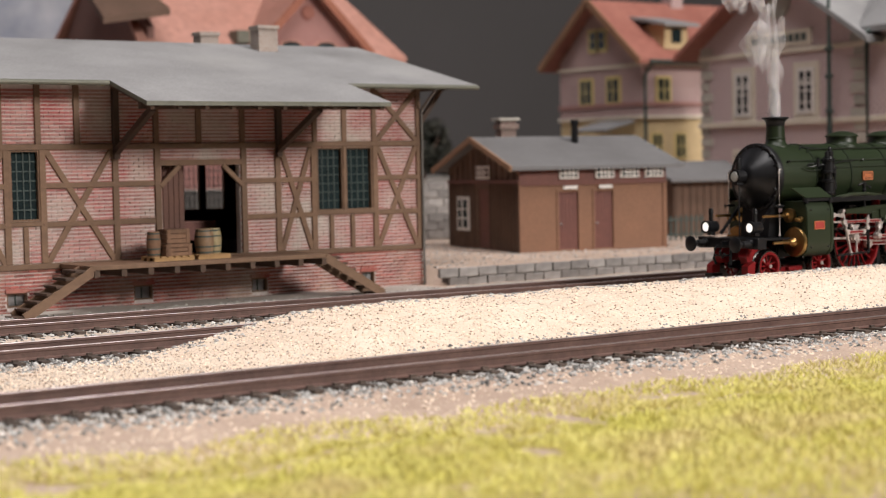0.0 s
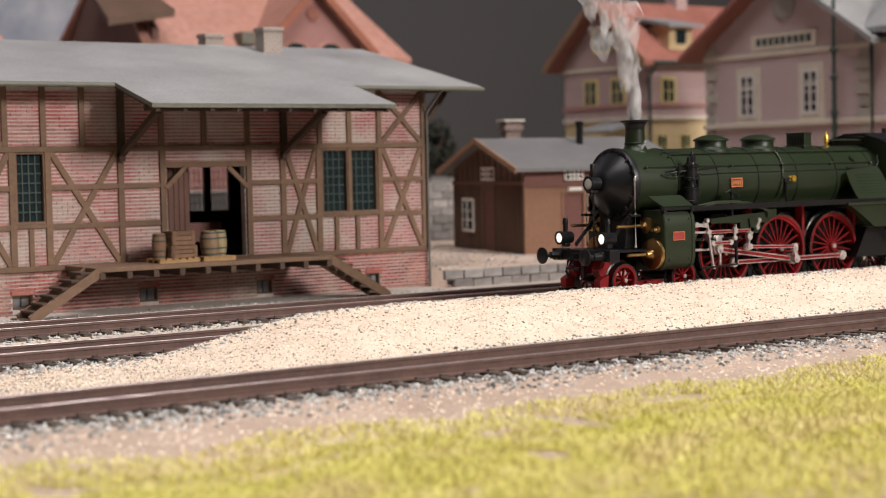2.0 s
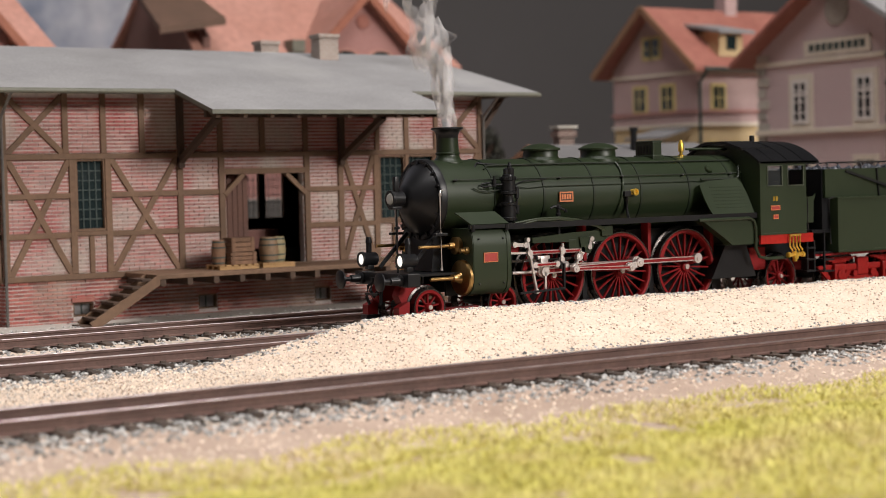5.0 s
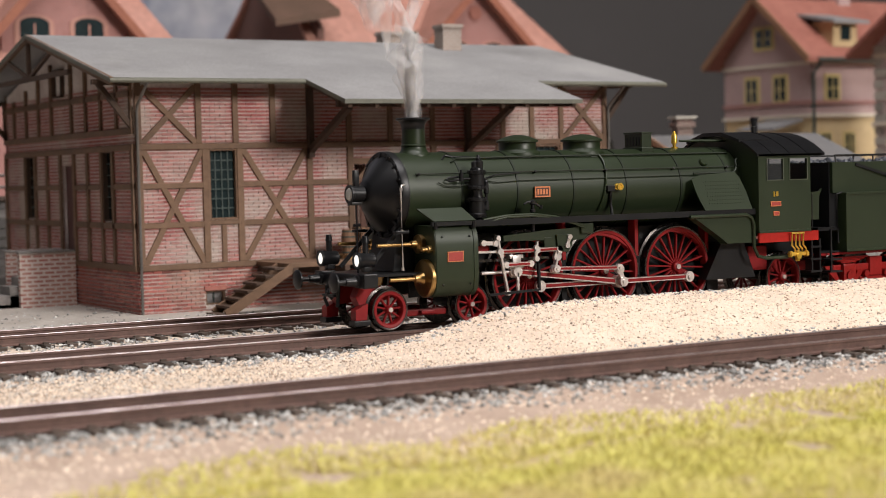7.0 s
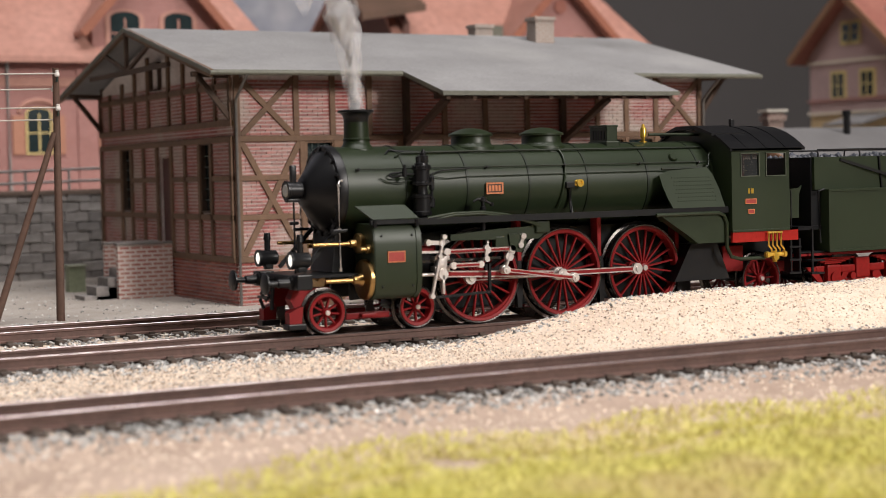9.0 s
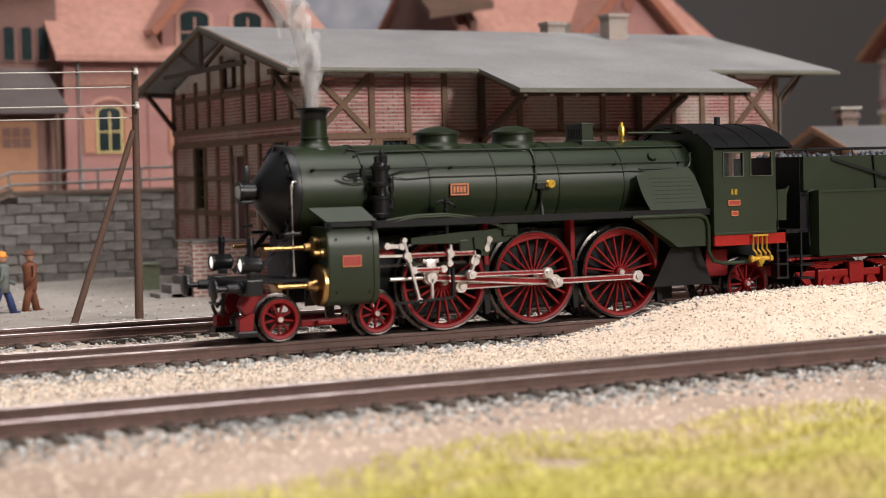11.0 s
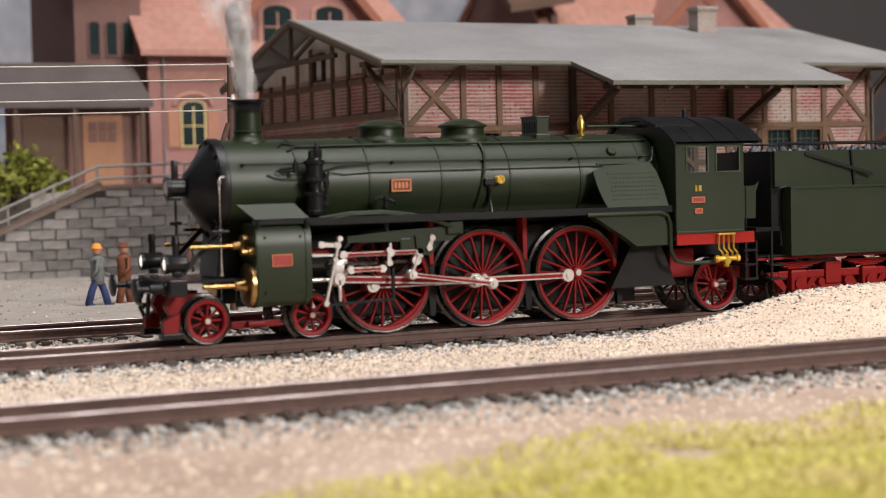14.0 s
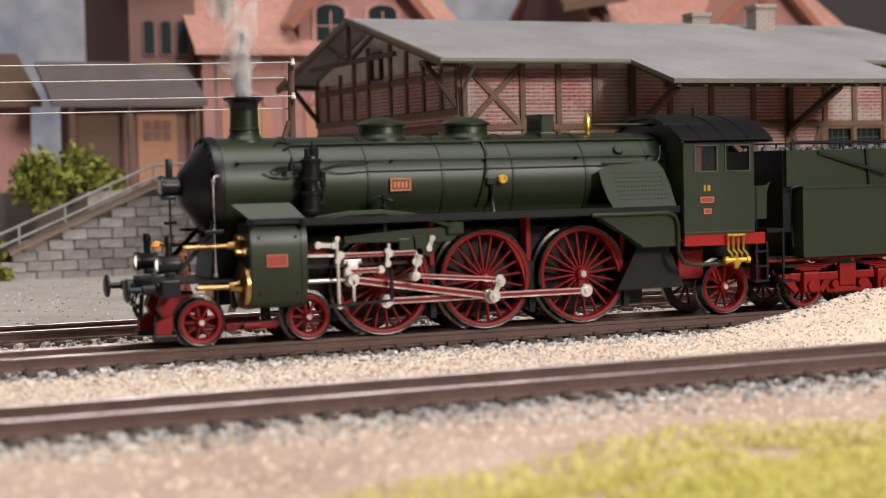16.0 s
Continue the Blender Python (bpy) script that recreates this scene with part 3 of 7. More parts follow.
    for y in (SY + 0.1, 15.0, 16.5, 18.0, 19.5, 21.7, 23.2, 24.7, 26.2, SYB - 0.1):
        gtimber("post", (y, 5.6), (y, 7.0 + max(0, 1.4 - abs(y - 20.6) * 0.26)), 0.18)
    lattice_window(t, 15.6, 16.5, 2.6, 4.9, SX0, 2, 6, axis="y", frame=M["timber_dark"])
    lattice_window(t, 23.9, 24.9, 2.6, 4.9, SX0, 2, 6, axis="y", frame=M["timber_dark"])
    lattice_window(t, 20.3, 21.3, 6.9, 7.9, SX0 - 0.1, 1, 1, axis="y", frame=M["timber_dark"])
    bm = B()
    box(bm, SX0 + 0.12, 19.5, 1.12, SX0 + 0.22, 20.8, 4.5)
    for z in (1.4, 2.6, 3.4):
        box(bm, SX0 + 0.08, 19.7, z, SX0 + 0.12, 20.6, z + 0.7, 0.01)
    part("end_door", bm, mat("door_maroon", (0.07, 0.02, 0.018), (0.09, 0.03, 0.025), 90, 0.6), t, "dark red panelled end door", w=True)
    # roof: two slopes, with the front one drawn down over the platform
    ym, ze, ye, yl, zl, th = 20.9, 7.12, 12.5, 9.75, 6.33, 0.14
    zr = 9.12
    def slope(name, poly):
        bm = B()
        lo = [bm.verts.new((x, y, z - th)) for x, y, z in poly]
        hi = [bm.verts.new((x, y, z)) for x, y, z in poly]
        n = len(poly)
        bm.faces.new(hi)
        bm.faces.new(lo)
        for k in range(n):
            bm.faces.new((lo[k], lo[(k + 1) % n], hi[(k + 1) % n], hi[k])).material_index = 1
        bmesh.ops.recalc_face_normals(bm, faces=bm.faces)
        return part(name, bm, [M["roof_grey"], M["roof_edge"]], t, w=True)
    rx0, rx1 = 2.75, 24.45
    roof = slope("roof", [(rx0, ye, ze), (9.5, ye, ze), (9.5, yl, zl), (18.7, yl, zl), (18.7, ye, ze), (rx1, ye, ze), (rx1, ym, zr), (rx0, ym, zr)])
    slope("roof", [(rx0, ym + 0.003, zr), (rx1, ym + 0.003, zr), (rx1, 29.3, ze), (rx0, 29.3, ze)])
    def gutter(pts, r=0.075):
        bm = B()
        tube(bm, pts, r, 8)
        part("gutter", bm, M["roof_edge"], roof, w=True)
    gutter([(rx0, ye - 0.08, ze - 0.1), (9.45, ye - 0.08, ze - 0.1)])
    gutter([(18.75, ye - 0.08, ze - 0.1), (rx1 - 0.02, ye - 0.08, ze - 0.1)])
    bm = B()
    tube(bm, [(SX1 - 0.02, ye - 0.1, ze - 0.15), (SX1 - 0.02, SY - 0.25, 6.3), (SX1 - 0.02, SY - 0.16, 6.1), (SX1 - 0.02, SY - 0.16, SZ)], 0.05, 8)
    part("downpipe", bm, M["zinc"], t, w=True)
    bm = B()
    tube(bm, [(SX0 + 0.05, ye - 0.1, ze - 0.15), (SX0 + 0.05, SY - 0.25, 6.3), (SX0 + 0.05, SY - 0.16, 6.1), (SX0 + 0.05, SY - 0.16, SZ)], 0.05, 8)
    part("downpipe", bm, M["zinc"], t, w=True)
    # rafters and brackets
    for k in range(10):
        bm = B()
        x = 9.75 + k * 0.96
        obox(bm, (x, yl + 0.1, zl - 0.2), (x, SY, zl - 0.2 + (SY - yl) * 0.287), 0.14, 0.14)
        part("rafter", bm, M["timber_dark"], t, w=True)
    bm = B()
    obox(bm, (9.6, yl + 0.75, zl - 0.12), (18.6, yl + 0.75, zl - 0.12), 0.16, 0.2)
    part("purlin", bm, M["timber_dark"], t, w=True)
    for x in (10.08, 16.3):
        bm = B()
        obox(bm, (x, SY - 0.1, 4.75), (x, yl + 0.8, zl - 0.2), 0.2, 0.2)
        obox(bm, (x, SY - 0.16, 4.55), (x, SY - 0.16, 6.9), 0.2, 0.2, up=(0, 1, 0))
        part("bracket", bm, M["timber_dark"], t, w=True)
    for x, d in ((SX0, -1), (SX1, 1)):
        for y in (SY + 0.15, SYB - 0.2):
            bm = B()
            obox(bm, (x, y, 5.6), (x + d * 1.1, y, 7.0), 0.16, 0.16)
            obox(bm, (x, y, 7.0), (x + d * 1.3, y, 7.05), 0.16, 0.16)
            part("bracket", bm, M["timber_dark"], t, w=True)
    bm = B()
    obox(bm, (rx0 + 0.08, ye, ze - 0.12), (rx0 + 0.08, ym, zr - 0.12), 0.1, 0.26)
    obox(bm, (rx0 + 0.08, ym, zr - 0.12), (rx0 + 0.08, 29.3, ze - 0.12), 0.1, 0.26)
    part("bargeboard", bm, M["timber"], roof, w=True)
    bm = B()
    obox(bm, (rx0 + 0.1, 16.5, 7.55), (rx0 + 0.1, 25.2, 7.55), 0.14, 0.16)
    obox(bm, (rx0 + 0.1, ym, 7.5), (rx0 + 0.1, ym, 9.0), 0.14, 0.14, up=(1, 0, 0))
    for s in (-1, 1):
        obox(bm, (rx0 + 0.1, ym + s * 0.1, 7.6), (rx0 + 0.1, ym + s * 2.4, 8.3), 0.12, 0.12, up=(1, 0, 0))
    part("gable_truss", bm, M["timber_dark"], t, w=True)
    for x, y, s, top in ((19.3, 19.6, 0.42, 9.75), (18.3, 22.6, 0.4, 9.7)):
        bm = B()
        box(bm, x - s, y - s * 0.8, 8.1, x + s, y + s * 0.8, top - 0.15)
        box(bm, x - s - 0.06, y - s * 0.8 - 0.06, top - 0.15, x + s + 0.06, y + s * 0.8 + 0.06, top, 0.02)
        part("chimney", bm, brick_mat("chimney_brick", (0.26, 0.20, 0.17), (0.34, 0.26, 0.22), (0.4, 0.36, 0.32), 0.3, 0.11), t, w=True)
    # loading platform with stairs at both ends
    py0, pz = 10.9, 1.16
    bm = B()
    box(bm, 8.0, py0, pz - 0.14, 16.7, SY - 0.06, pz, 0.015)
    deck = part("platform_deck", bm, M["timber"], t, w=True)
    for k in range(10):
        bm = B()
        x = 8.15 + k * 0.93
        box(bm, x - 0.09, py0 - 0.06, pz - 0.36, x + 0.09, SY - 0.05, pz - 0.145)
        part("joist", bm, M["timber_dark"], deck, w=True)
    for x0, x1 in ((8.0, 5.75), (16.7, 18.95)):
        bm = B()
        d = 1 if x1 > x0 else -1
        n = 7
        for y in (py0 + 0.02, py0 + 1.0):
            obox(bm, (x0 - d * 0.1, y, pz - 0.12), (x1, y, SZ + 0.08), 0.1, 0.3, up=(0, 0, 1))
        part("stringer", bm, M["timber"], t, w=True)
        for k in range(n):
            bm = B()
            x = x0 + (x1 - x0) * (k + 0.5) / n
            z = pz - (pz - SZ) * (k + 0.6) / n
            box(bm, min(x, x + d * 0.36) - 0.05, py0 - 0.02, z - 0.05, max(x, x + d * 0.36) - 0.05, py0 + 1.05, z + 0.03, 0.01)
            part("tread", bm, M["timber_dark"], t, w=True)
    # porch at the end door
    porch = thing("brick_porch", (2.9, 20.2, SZ), "low red brick landing with steps before the end door", "porch")
    bm = B()
    box(bm, 1.85, 19.42, SZ, SX0 - 0.1, 19.66, 1.5)
    box(bm, 1.85, 20.9, SZ, SX0 - 0.1, 21.14, 1.5)
    box(bm, 2.5, 19.66, SZ, SX0 - 0.1, 20.9, 1.0)
    part("body", bm, weathered(brick_mat("porch_brick", (0.36, 0.12, 0.10), (0.50, 0.26, 0.21), (0.64, 0.55, 0.5), 0.4, 0.145, 0.13), (0.55, 0.44, 0.38), 35, 0.5, 0.68, 0.6), porch, w=True)
    for y in (19.54, 21.02):
        bm = B()
        box(bm, 1.8, y - 0.16, 1.5, SX0 - 0.1, y + 0.16, 1.58, 0.02)
        part("cap", bm, M["stone"], porch, w=True)
    for k in range(4):
        bm = B()
        box(bm, 0.7 + 0.42 * k, 19.68, SZ, 2.48, 20.88, SZ + 0.2 + 0.3 * k, 0.02)
        part("step", bm, M["stone"], porch, w=True)


build_shed()

# ---- locomotive: x from the rear driving axle, z from the rail head ----
RD, RB, RT = 1.15, 0.52, 0.67
loco = thing("steam_locomotive", (0.53, 0, 0), "dark green steam locomotive model with red wheels and black smokebox", "locomotive")
AXZ = 3.36


def wheel(parent, x, r, spokes, mat_rim, weight=0.0, crank=0.0):
    """An axle with its two spoked wheels; the origin is on the axle, so that it can turn."""
    bm = B()
    cyl(bm, (0, -0.8, 0), (0, 0.8, 0), 0.13, n=12)
    w = part("wheel_set", bm, M["black"], parent)
    w.location = (x * K, 0, r * K)
    for s in (-1, 1):
        bm = B()
        lathe(bm, (0, s * 0.70, 0), (0, s, 0), [(0, r - 0.16), (0, r + 0.07), (0.035, r + 0.065), (0.05, r), (0.26, r - 0.015), (0.275, r - 0.03), (0.27, r - 0.058), (0.2, r - 0.075), (0.0, r - 0.16)], 56, False)
        part("tyre", bm, M["tyre"], w, "dark worn steel tyre", smooth=True)
        bm = B()
        lathe(bm, (0, s * 0.74, 0), (0, s, 0), [(0, r - 0.17), (0, r - 0.075), (0.222, r - 0.06), (0.238, r - 0.075), (0.228, r - 0.14), (0.17, r - 0.17), (0, r - 0.17)], 56, False)
        hub = 0.15 if r > 0.9 else r * 0.2
        lathe(bm, (0, s * 0.74, 0), (0, s, 0), [(0, hub), (0.2, hub), (0.23, hub * 0.9), (0.25, hub * 0.7), (0.25, 0)], 24)
        if weight:
            pts = [((r - 0.15) * math.cos(radians(a)), (r - 0.15) * math.sin(radians(a))) for a in range(28 - 36, 28 + 37, 6)]
            pts += [(r * q * math.cos(radians(a)), r * q * math.sin(radians(a))) for a, q in ((58, 0.85), (42, 0.81), (28, 0.795), (14, 0.81), (-2, 0.85))]
            prism(bm, pts, "y", s * 0.76, s * 0.94)
        if crank:
            cyl(bm, (0, s * 0.76, -crank), (0, s * 0.97, -crank), 0.16, n=16)
            obox(bm, (0, s * 0.86, 0), (0, s * 0.86, -crank), 0.2, 0.17, up=(0, 1, 0), bevel=0.03)
        part("wheel_centre", bm, mat_rim, w, "red spoked wheel centre", smooth=True)
        bm = B()
        obox(bm, (0.1, s * 0.84, 0), (r - 0.15, s * 0.84, 0), 0.048 if r > 0.9 else 0.046, 0.09, up=(0, 1, 0), bevel=0.012)
        first = part("spoke", bm, mat_rim, w)
        first.rotation_euler = (0, math.pi / spokes, 0)
        for k in range(1, spokes):
            ob = new("spoke", first.data)
            ob.parent = w
            ob.rotation_euler = (0, 2 * math.pi * (k + 0.5) / spokes, 0)
        bm = B()
        cyl(bm, (0, s * 0.95, 0), (0, s * 1.02, 0), 0.075 if r > 0.9 else 0.06, n=12)
        part("axle_cap", bm, M["steel"], w, smooth=True)
    return w


CR = 0.37   # crank throw
PH = 0.0
drivers = [wheel(loco, x, RD, 20, M["red"], 1.0, CR) for x in (-4.94, -2.47, 0.0)]
carriers = [wheel(loco, x, RB, 9, M["red"]) for x in (-9.09, -6.70)]
trailer = [wheel(loco, 3.86, RT, 11, M["red"])]


def build_boiler():
    bm = B()
    lathe(bm, (-8.56, 0, AXZ), (1, 0, 0), [(0, 0.98), (0, 1.06), (8.69, 1.06), (8.70, 1.07), (10.79, 1.07), (10.79, 0.5)], 72)
    boiler = part("boiler", bm, M["green"], loco, "dark green boiler with thin lagging bands", smooth=True)
    for x in (-6.95, -5.27, -3.5, -1.76, 0.1, 1.75):
        bm = B()
        lathe(bm, (x, 0, AXZ), (1, 0, 0), [(-0.032, 1.05), (-0.028, 1.082), (0.028, 1.082), (0.032, 1.05)], 72)
        part("boiler_band", bm, M["green_dark"], boiler, smooth=True)
    bm = B()
    lathe(bm, (-8.52, 0, AXZ), (-1, 0, 0), [(-0.02, 1.08), (0.0, 1.1), (0.17, 1.1), (0.2, 1.085), (0.21, 1.0), (0.2, 0.97), (0.24, 0.955), (0.64, 0.42), (0.7, 0.36), (0.73, 0.2), (0.73, 0)], 64)
    door = part("smokebox_door", bm, M["black"], loco, "black conical smokebox door", smooth=True)
    for k in range(16):
        a = 2 * math.pi * k / 16
        bm = B()
        obox(bm, (-8.73, 1.06 * math.cos(a), AXZ + 1.06 * math.sin(a)), (-8.76, 0.93 * math.cos(a), AXZ + 0.93 * math.sin(a)), 0.06, 0.05, up=(1, 0, 0), bevel=0.01)
        part("door_clamp", bm, M["black"], door)
    for k in range(26):
        a = 2 * math.pi * (k + 0.5) / 26
        bm = B()
        bmesh.ops.create_icosphere(bm, subdivisions=1, radius=0.028, matrix=Matrix.Translation((-8.73, 1.045 * math.cos(a), AXZ + 1.045 * math.sin(a))))
        part("rivet", bm, M["black"], door)
    bm = B()
    lathe(bm, (-7.75, 0, 4.2), (0, 0, 1), [(0, 0.47), (0.16, 0.45), (0.22, 0.38), (0.28, 0.335), (0.36, 0.315), (0.38, 0.335), (0.41, 0.335), (0.43, 0.31), (0.9, 0.295), (0.9, 0.24), (0.3, 0.24)], 40)
    ch = part("chimney", bm, M["green"], loco, smooth=True)
    bm = B()
    lathe(bm, (-7.75, 0, 4.97), (0, 0, 1), [(0.04, 0.302), (0.12, 0.305), (0.2, 0.33), (0.25, 0.375), (0.275, 0.42), (0.285, 0.445), (0.32, 0.445), (0.335, 0.42), (0.335, 0.36), (0.22, 0.27), (0.1, 0.24)], 40)
    part("chimney_cap", bm, M["black"], ch, "black flared chimney cap", smooth=True)
    for x, r in ((-4.57, 0.55), (-2.48, 0.56)):
        bm = B()
        lathe(bm, (x, 0, 4.0), (0, 0, 1), [(0, r + 0.1), (0.36, r + 0.06), (0.42, r - 0.02), (0.46, r - 0.05), (0.64, r - 0.05), (0.64, r + 0.01), (0.69, r + 0.01), (0.77, r * 0.72), (0.82, r * 0.42), (0.84, r * 0.15), (0.84, 0)], 36)
        part("dome", bm, M["green"], loco, smooth=True)
    bm = B()
    box(bm, -0.72, -0.4, 4.3, -0.38, 0.4, 4.85, 0.03)
    box(bm, -0.76, -0.44, 4.3, -0.34, 0.44, 4.46, 0.03)
    box(bm, -0.74, -0.42, 4.83, -0.36, 0.42, 4.88, 0.015)
    valve_box = part("safety_valve_box", bm, M["green"], loco, "dark green safety valve casing with slots")
    for k in range(5):
        bm = B()
        box(bm, -0.735, -0.3 + k * 0.13, 4.5, -0.715, -0.235 + k * 0.13, 4.74)
        part("slot", bm, M["black"], valve_box)
    bm = B()
    lathe(bm, (0.65, -0.1, 4.35), (0, 0, 1), [(0, 0.1), (0.1, 0.1), (0.1, 0.05), (0.2, 0.05), (0.2, 0.085), (0.42, 0.085), (0.46, 0.06), (0.55, 0.03), (0.55, 0)], 16)
    part("whistle", bm, M["gold"], loco, "polished brass steam whistle", smooth=True)
    for y in (-1, 1):
        bm = B()
        tube(bm, [(-8.3, y * 1.04, 3.87), (2.2, y * 1.04, 3.87)], 0.02)
        part("handrail", bm, M["green_dark"], loco)
        for x in (-8.22, -6.45, -4.72, -2.45, -0.15, 1.75):
            bm = B()
            cyl(bm, (x, y * 0.9, 3.82), (x, y * 1.05, 3.87), 0.034, n=8)
            bmesh.ops.create_icosphere(bm, subdivisions=1, radius=0.048, matrix=Matrix.Translation((x, y * 1.045, 3.865)))
            part("rail_knob", bm, M["black"], loco, smooth=True)
        bm = B()
        tube(bm, [(-6.3, y * 1.11, 3.66), (-5.9, y * 1.085, 3.6), (-5.3, y * 1.085, 3.64), (0.4, y * 1.075, 3.66)], 0.014, 6)
        part("oil_pipe", bm, M["green_dark"], loco)
        bm = B()
        tube(bm, [(0.45, y * 1.16, 3.7), (1.85, y * 1.16, 3.7), (1.98, y * 1.14, 3.76), (2.03, y * 1.1, 3.9), (2.06, y * 1.04, 4.05), (2.14, y * 1.0, 4.09)], 0.03)
        part("firebox_pipe", bm, M["green_dark"], loco, smooth=True)
        bm = B()
        lathe(bm, (1.02, y * 0.85, 3.98), (0, y * 0.82, 0.57), [(0, 0.13), (0.05, 0.13), (0.09, 0.1), (0.09, 0)], 14)
        part("washout_plug", bm, M["green"], loco, smooth=True)
        bm = B()
        tube(bm, [(-7.1, y * 0.75, 4.14), (-6.9, y * 0.66, 4.24), (-5, y * 0.64, 4.26), (0, y * 0.64, 4.26), (2.1, y * 0.64, 4.26)], 0.026)
        part("sand_pipe", bm, M["green_dark"], loco)
        bm = B()
        around = arc((0, 0, AXZ), 1.1, 112 if y < 0 else 68, 212 if y < 0 else -32, 16, "yz")
        tube(bm, [(-2.36 - 0.4 * max(0, q / 16 - 0.3), p[1], p[2]) for q, p in enumerate(around)], 0.034)
        part("steam_pipe", bm, M["green"], loco, smooth=True)
    bm = B()
    tube(bm, [(0.75, -0.2, 4.62), (1.5, -0.25, 4.62), (2.3, -0.3, 4.6)], 0.035)
    part("whistle_pipe", bm, M["green"], loco)
    bm = B()
    lathe(bm, (-2.1, -0.98, 3.4), (0, -1, 0), [(0, 0.09), (0.1, 0.09), (0.12, 0.06), (0.2, 0.06), (0.21, 0.1), (0.25, 0.1), (0.25, 0.06), (0.22, 0.05), (0.22, 0)], 16)
    part("check_valve", bm, M["gold"], loco, "small round brass check valve", smooth=True)
    bm = B()
    tube(bm, [(-2.25, -1.1, 3.35), (-2.35, -1.12, 3.3), (-2.32, -1.05, 2.95), (-2.3, -1.1, 2.6)], 0.045)
    box(bm, -2.5, -1.2, 3.28, -2.25, -0.95, 3.44, 0.02)
    part("feed_pipe", bm, M["black"], loco)
    bm = B()
    y0 = -1.085
    box(bm, -4.77, y0 - 0.03, 3.21, -4.33, y0 + 0.05, 3.45, 0.015)
    plate = part("number_plate", bm, M["plate_dark"], loco, "small dark plate with a gilt rim and inscription")
    bm = B()
    for q in ((-4.79, 3.19, -4.31, 3.225), (-4.79, 3.435, -4.31, 3.47), (-4.79, 3.225, -4.755, 3.435), (-4.345, 3.225, -4.31, 3.435)):
        box(bm, q[0], y0 - 0.045, q[1], q[2], y0 - 0.01, q[3])
    part("plate_rim", bm, M["orange"], plate)
    bm = B()
    for k in range(4):
        box(bm, -4.72 + k * 0.09, y0 - 0.045, 3.26, -4.66 + k * 0.09, y0 - 0.025, 3.4)
    part("inscription", bm, M["orange"], plate)
    # air pump: two cylinders one above the other, flanged, with a valve chest and a governor on top
    px, py = -6.68, -1.3
    bm = B()
    lathe(bm, (px, py, 2.62), (0, 0, 1), [(0, 0.13), (0.1, 0.13), (0.11, 0.22), (0.2, 0.23), (0.22, 0.205), (0.52, 0.205), (0.54, 0.235), (0.6, 0.235), (0.62, 0.15), (0.76, 0.13), (0.82, 0.14), (0.84, 0.225), (0.9, 0.225), (0.92, 0.195), (1.2, 0.195), (1.22, 0.22), (1.29, 0.22), (1.31, 0.17), (1.36, 0.16), (1.38, 0.1), (1.4, 0)], 24)
    pump = part("air_pump", bm, M["black"], loco, "black two-stage air pump", smooth=True)
    bm = B()
    lathe(bm, (px + 0.06, py, 3.95), (0, 0, 1), [(0, 0.1), (0.06, 0.12), (0.2, 0.12), (0.22, 0.075), (0.28, 0.075), (0.3, 0.05), (0.36, 0.04), (0.37, 0)], 14)
    lathe(bm, (px - 0.07, py, 3.95), (0, 0, 1), [(0, 0.07), (0.18, 0.07), (0.2, 0.03), (0.24, 0)], 10)
    part("pump_governor", bm, M["black"], pump, smooth=True)
    bm = B()
    lathe(bm, (px + 0.25, py - 0.04, 2.9), (0, 0, 1), [(0, 0.04), (0.02, 0.07), (0.24, 0.07), (0.26, 0.035), (0.42, 0.035), (0.44, 0.065), (0.74, 0.065), (0.78, 0.03), (0.8, 0)], 12)
    box(bm, px + 0.05, py - 0.1, 2.95, px + 0.27, py + 0.02, 3.03)
    box(bm, px + 0.05, py - 0.1, 3.45, px + 0.27, py + 0.02, 3.53)
    part("valve_chest", bm, M["black"], pump, smooth=True)
    for z in (2.78, 3.2, 3.5, 3.88):
        bm = B()
        for k in range(12):
            a = k * math.pi / 6
            cyl(bm, (px + 0.215 * math.cos(a), py + 0.215 * math.sin(a), z - 0.05), (px + 0.215 * math.cos(a), py + 0.215 * math.sin(a), z + 0.05), 0.018, n=5)
        part("bolt_ring", bm, M["black"], pump)
    bm = B()
    box(bm, px - 0.2, py + 0.05, 3.1, px + 0.2, -0.98, 3.2, 0.02)
    box(bm, px - 0.2, py + 0.05, 3.55, px + 0.2, -0.98, 3.65, 0.02)
    part("pump_bracket", bm, M["black"], pump)
    bm = B()
    tube(bm, [(px - 0.15, py, 3.72), (px - 0.4, -1.24, 3.72), (px - 0.7, -1.16, 3.66), (px - 0.78, -1.12, 3.7), (px - 0.72, -1.1, 3.75), (px - 0.35, -1.16, 3.78)], 0.026)
    cyl(bm, (px - 0.42, -1.24, 3.66), (px - 0.42, -1.24, 3.86), 0.06, n=10)
    cyl(bm, (px - 0.42, -1.24, 3.86), (px - 0.42, -1.24, 3.95), 0.03, n=8)
    part("steam_valve", bm, M["black"], loco, smooth=True)
    bm = B()
    tube(bm, [(px - 0.2, -1.2, 3.58), (px - 0.5, -1.14, 3.53), (px - 0.8, -1.1, 3.55), (px - 1.0, -1.08, 3.64)], 0.016, 6)
    part("oil_pipe", bm, M["green_dark"], loco)
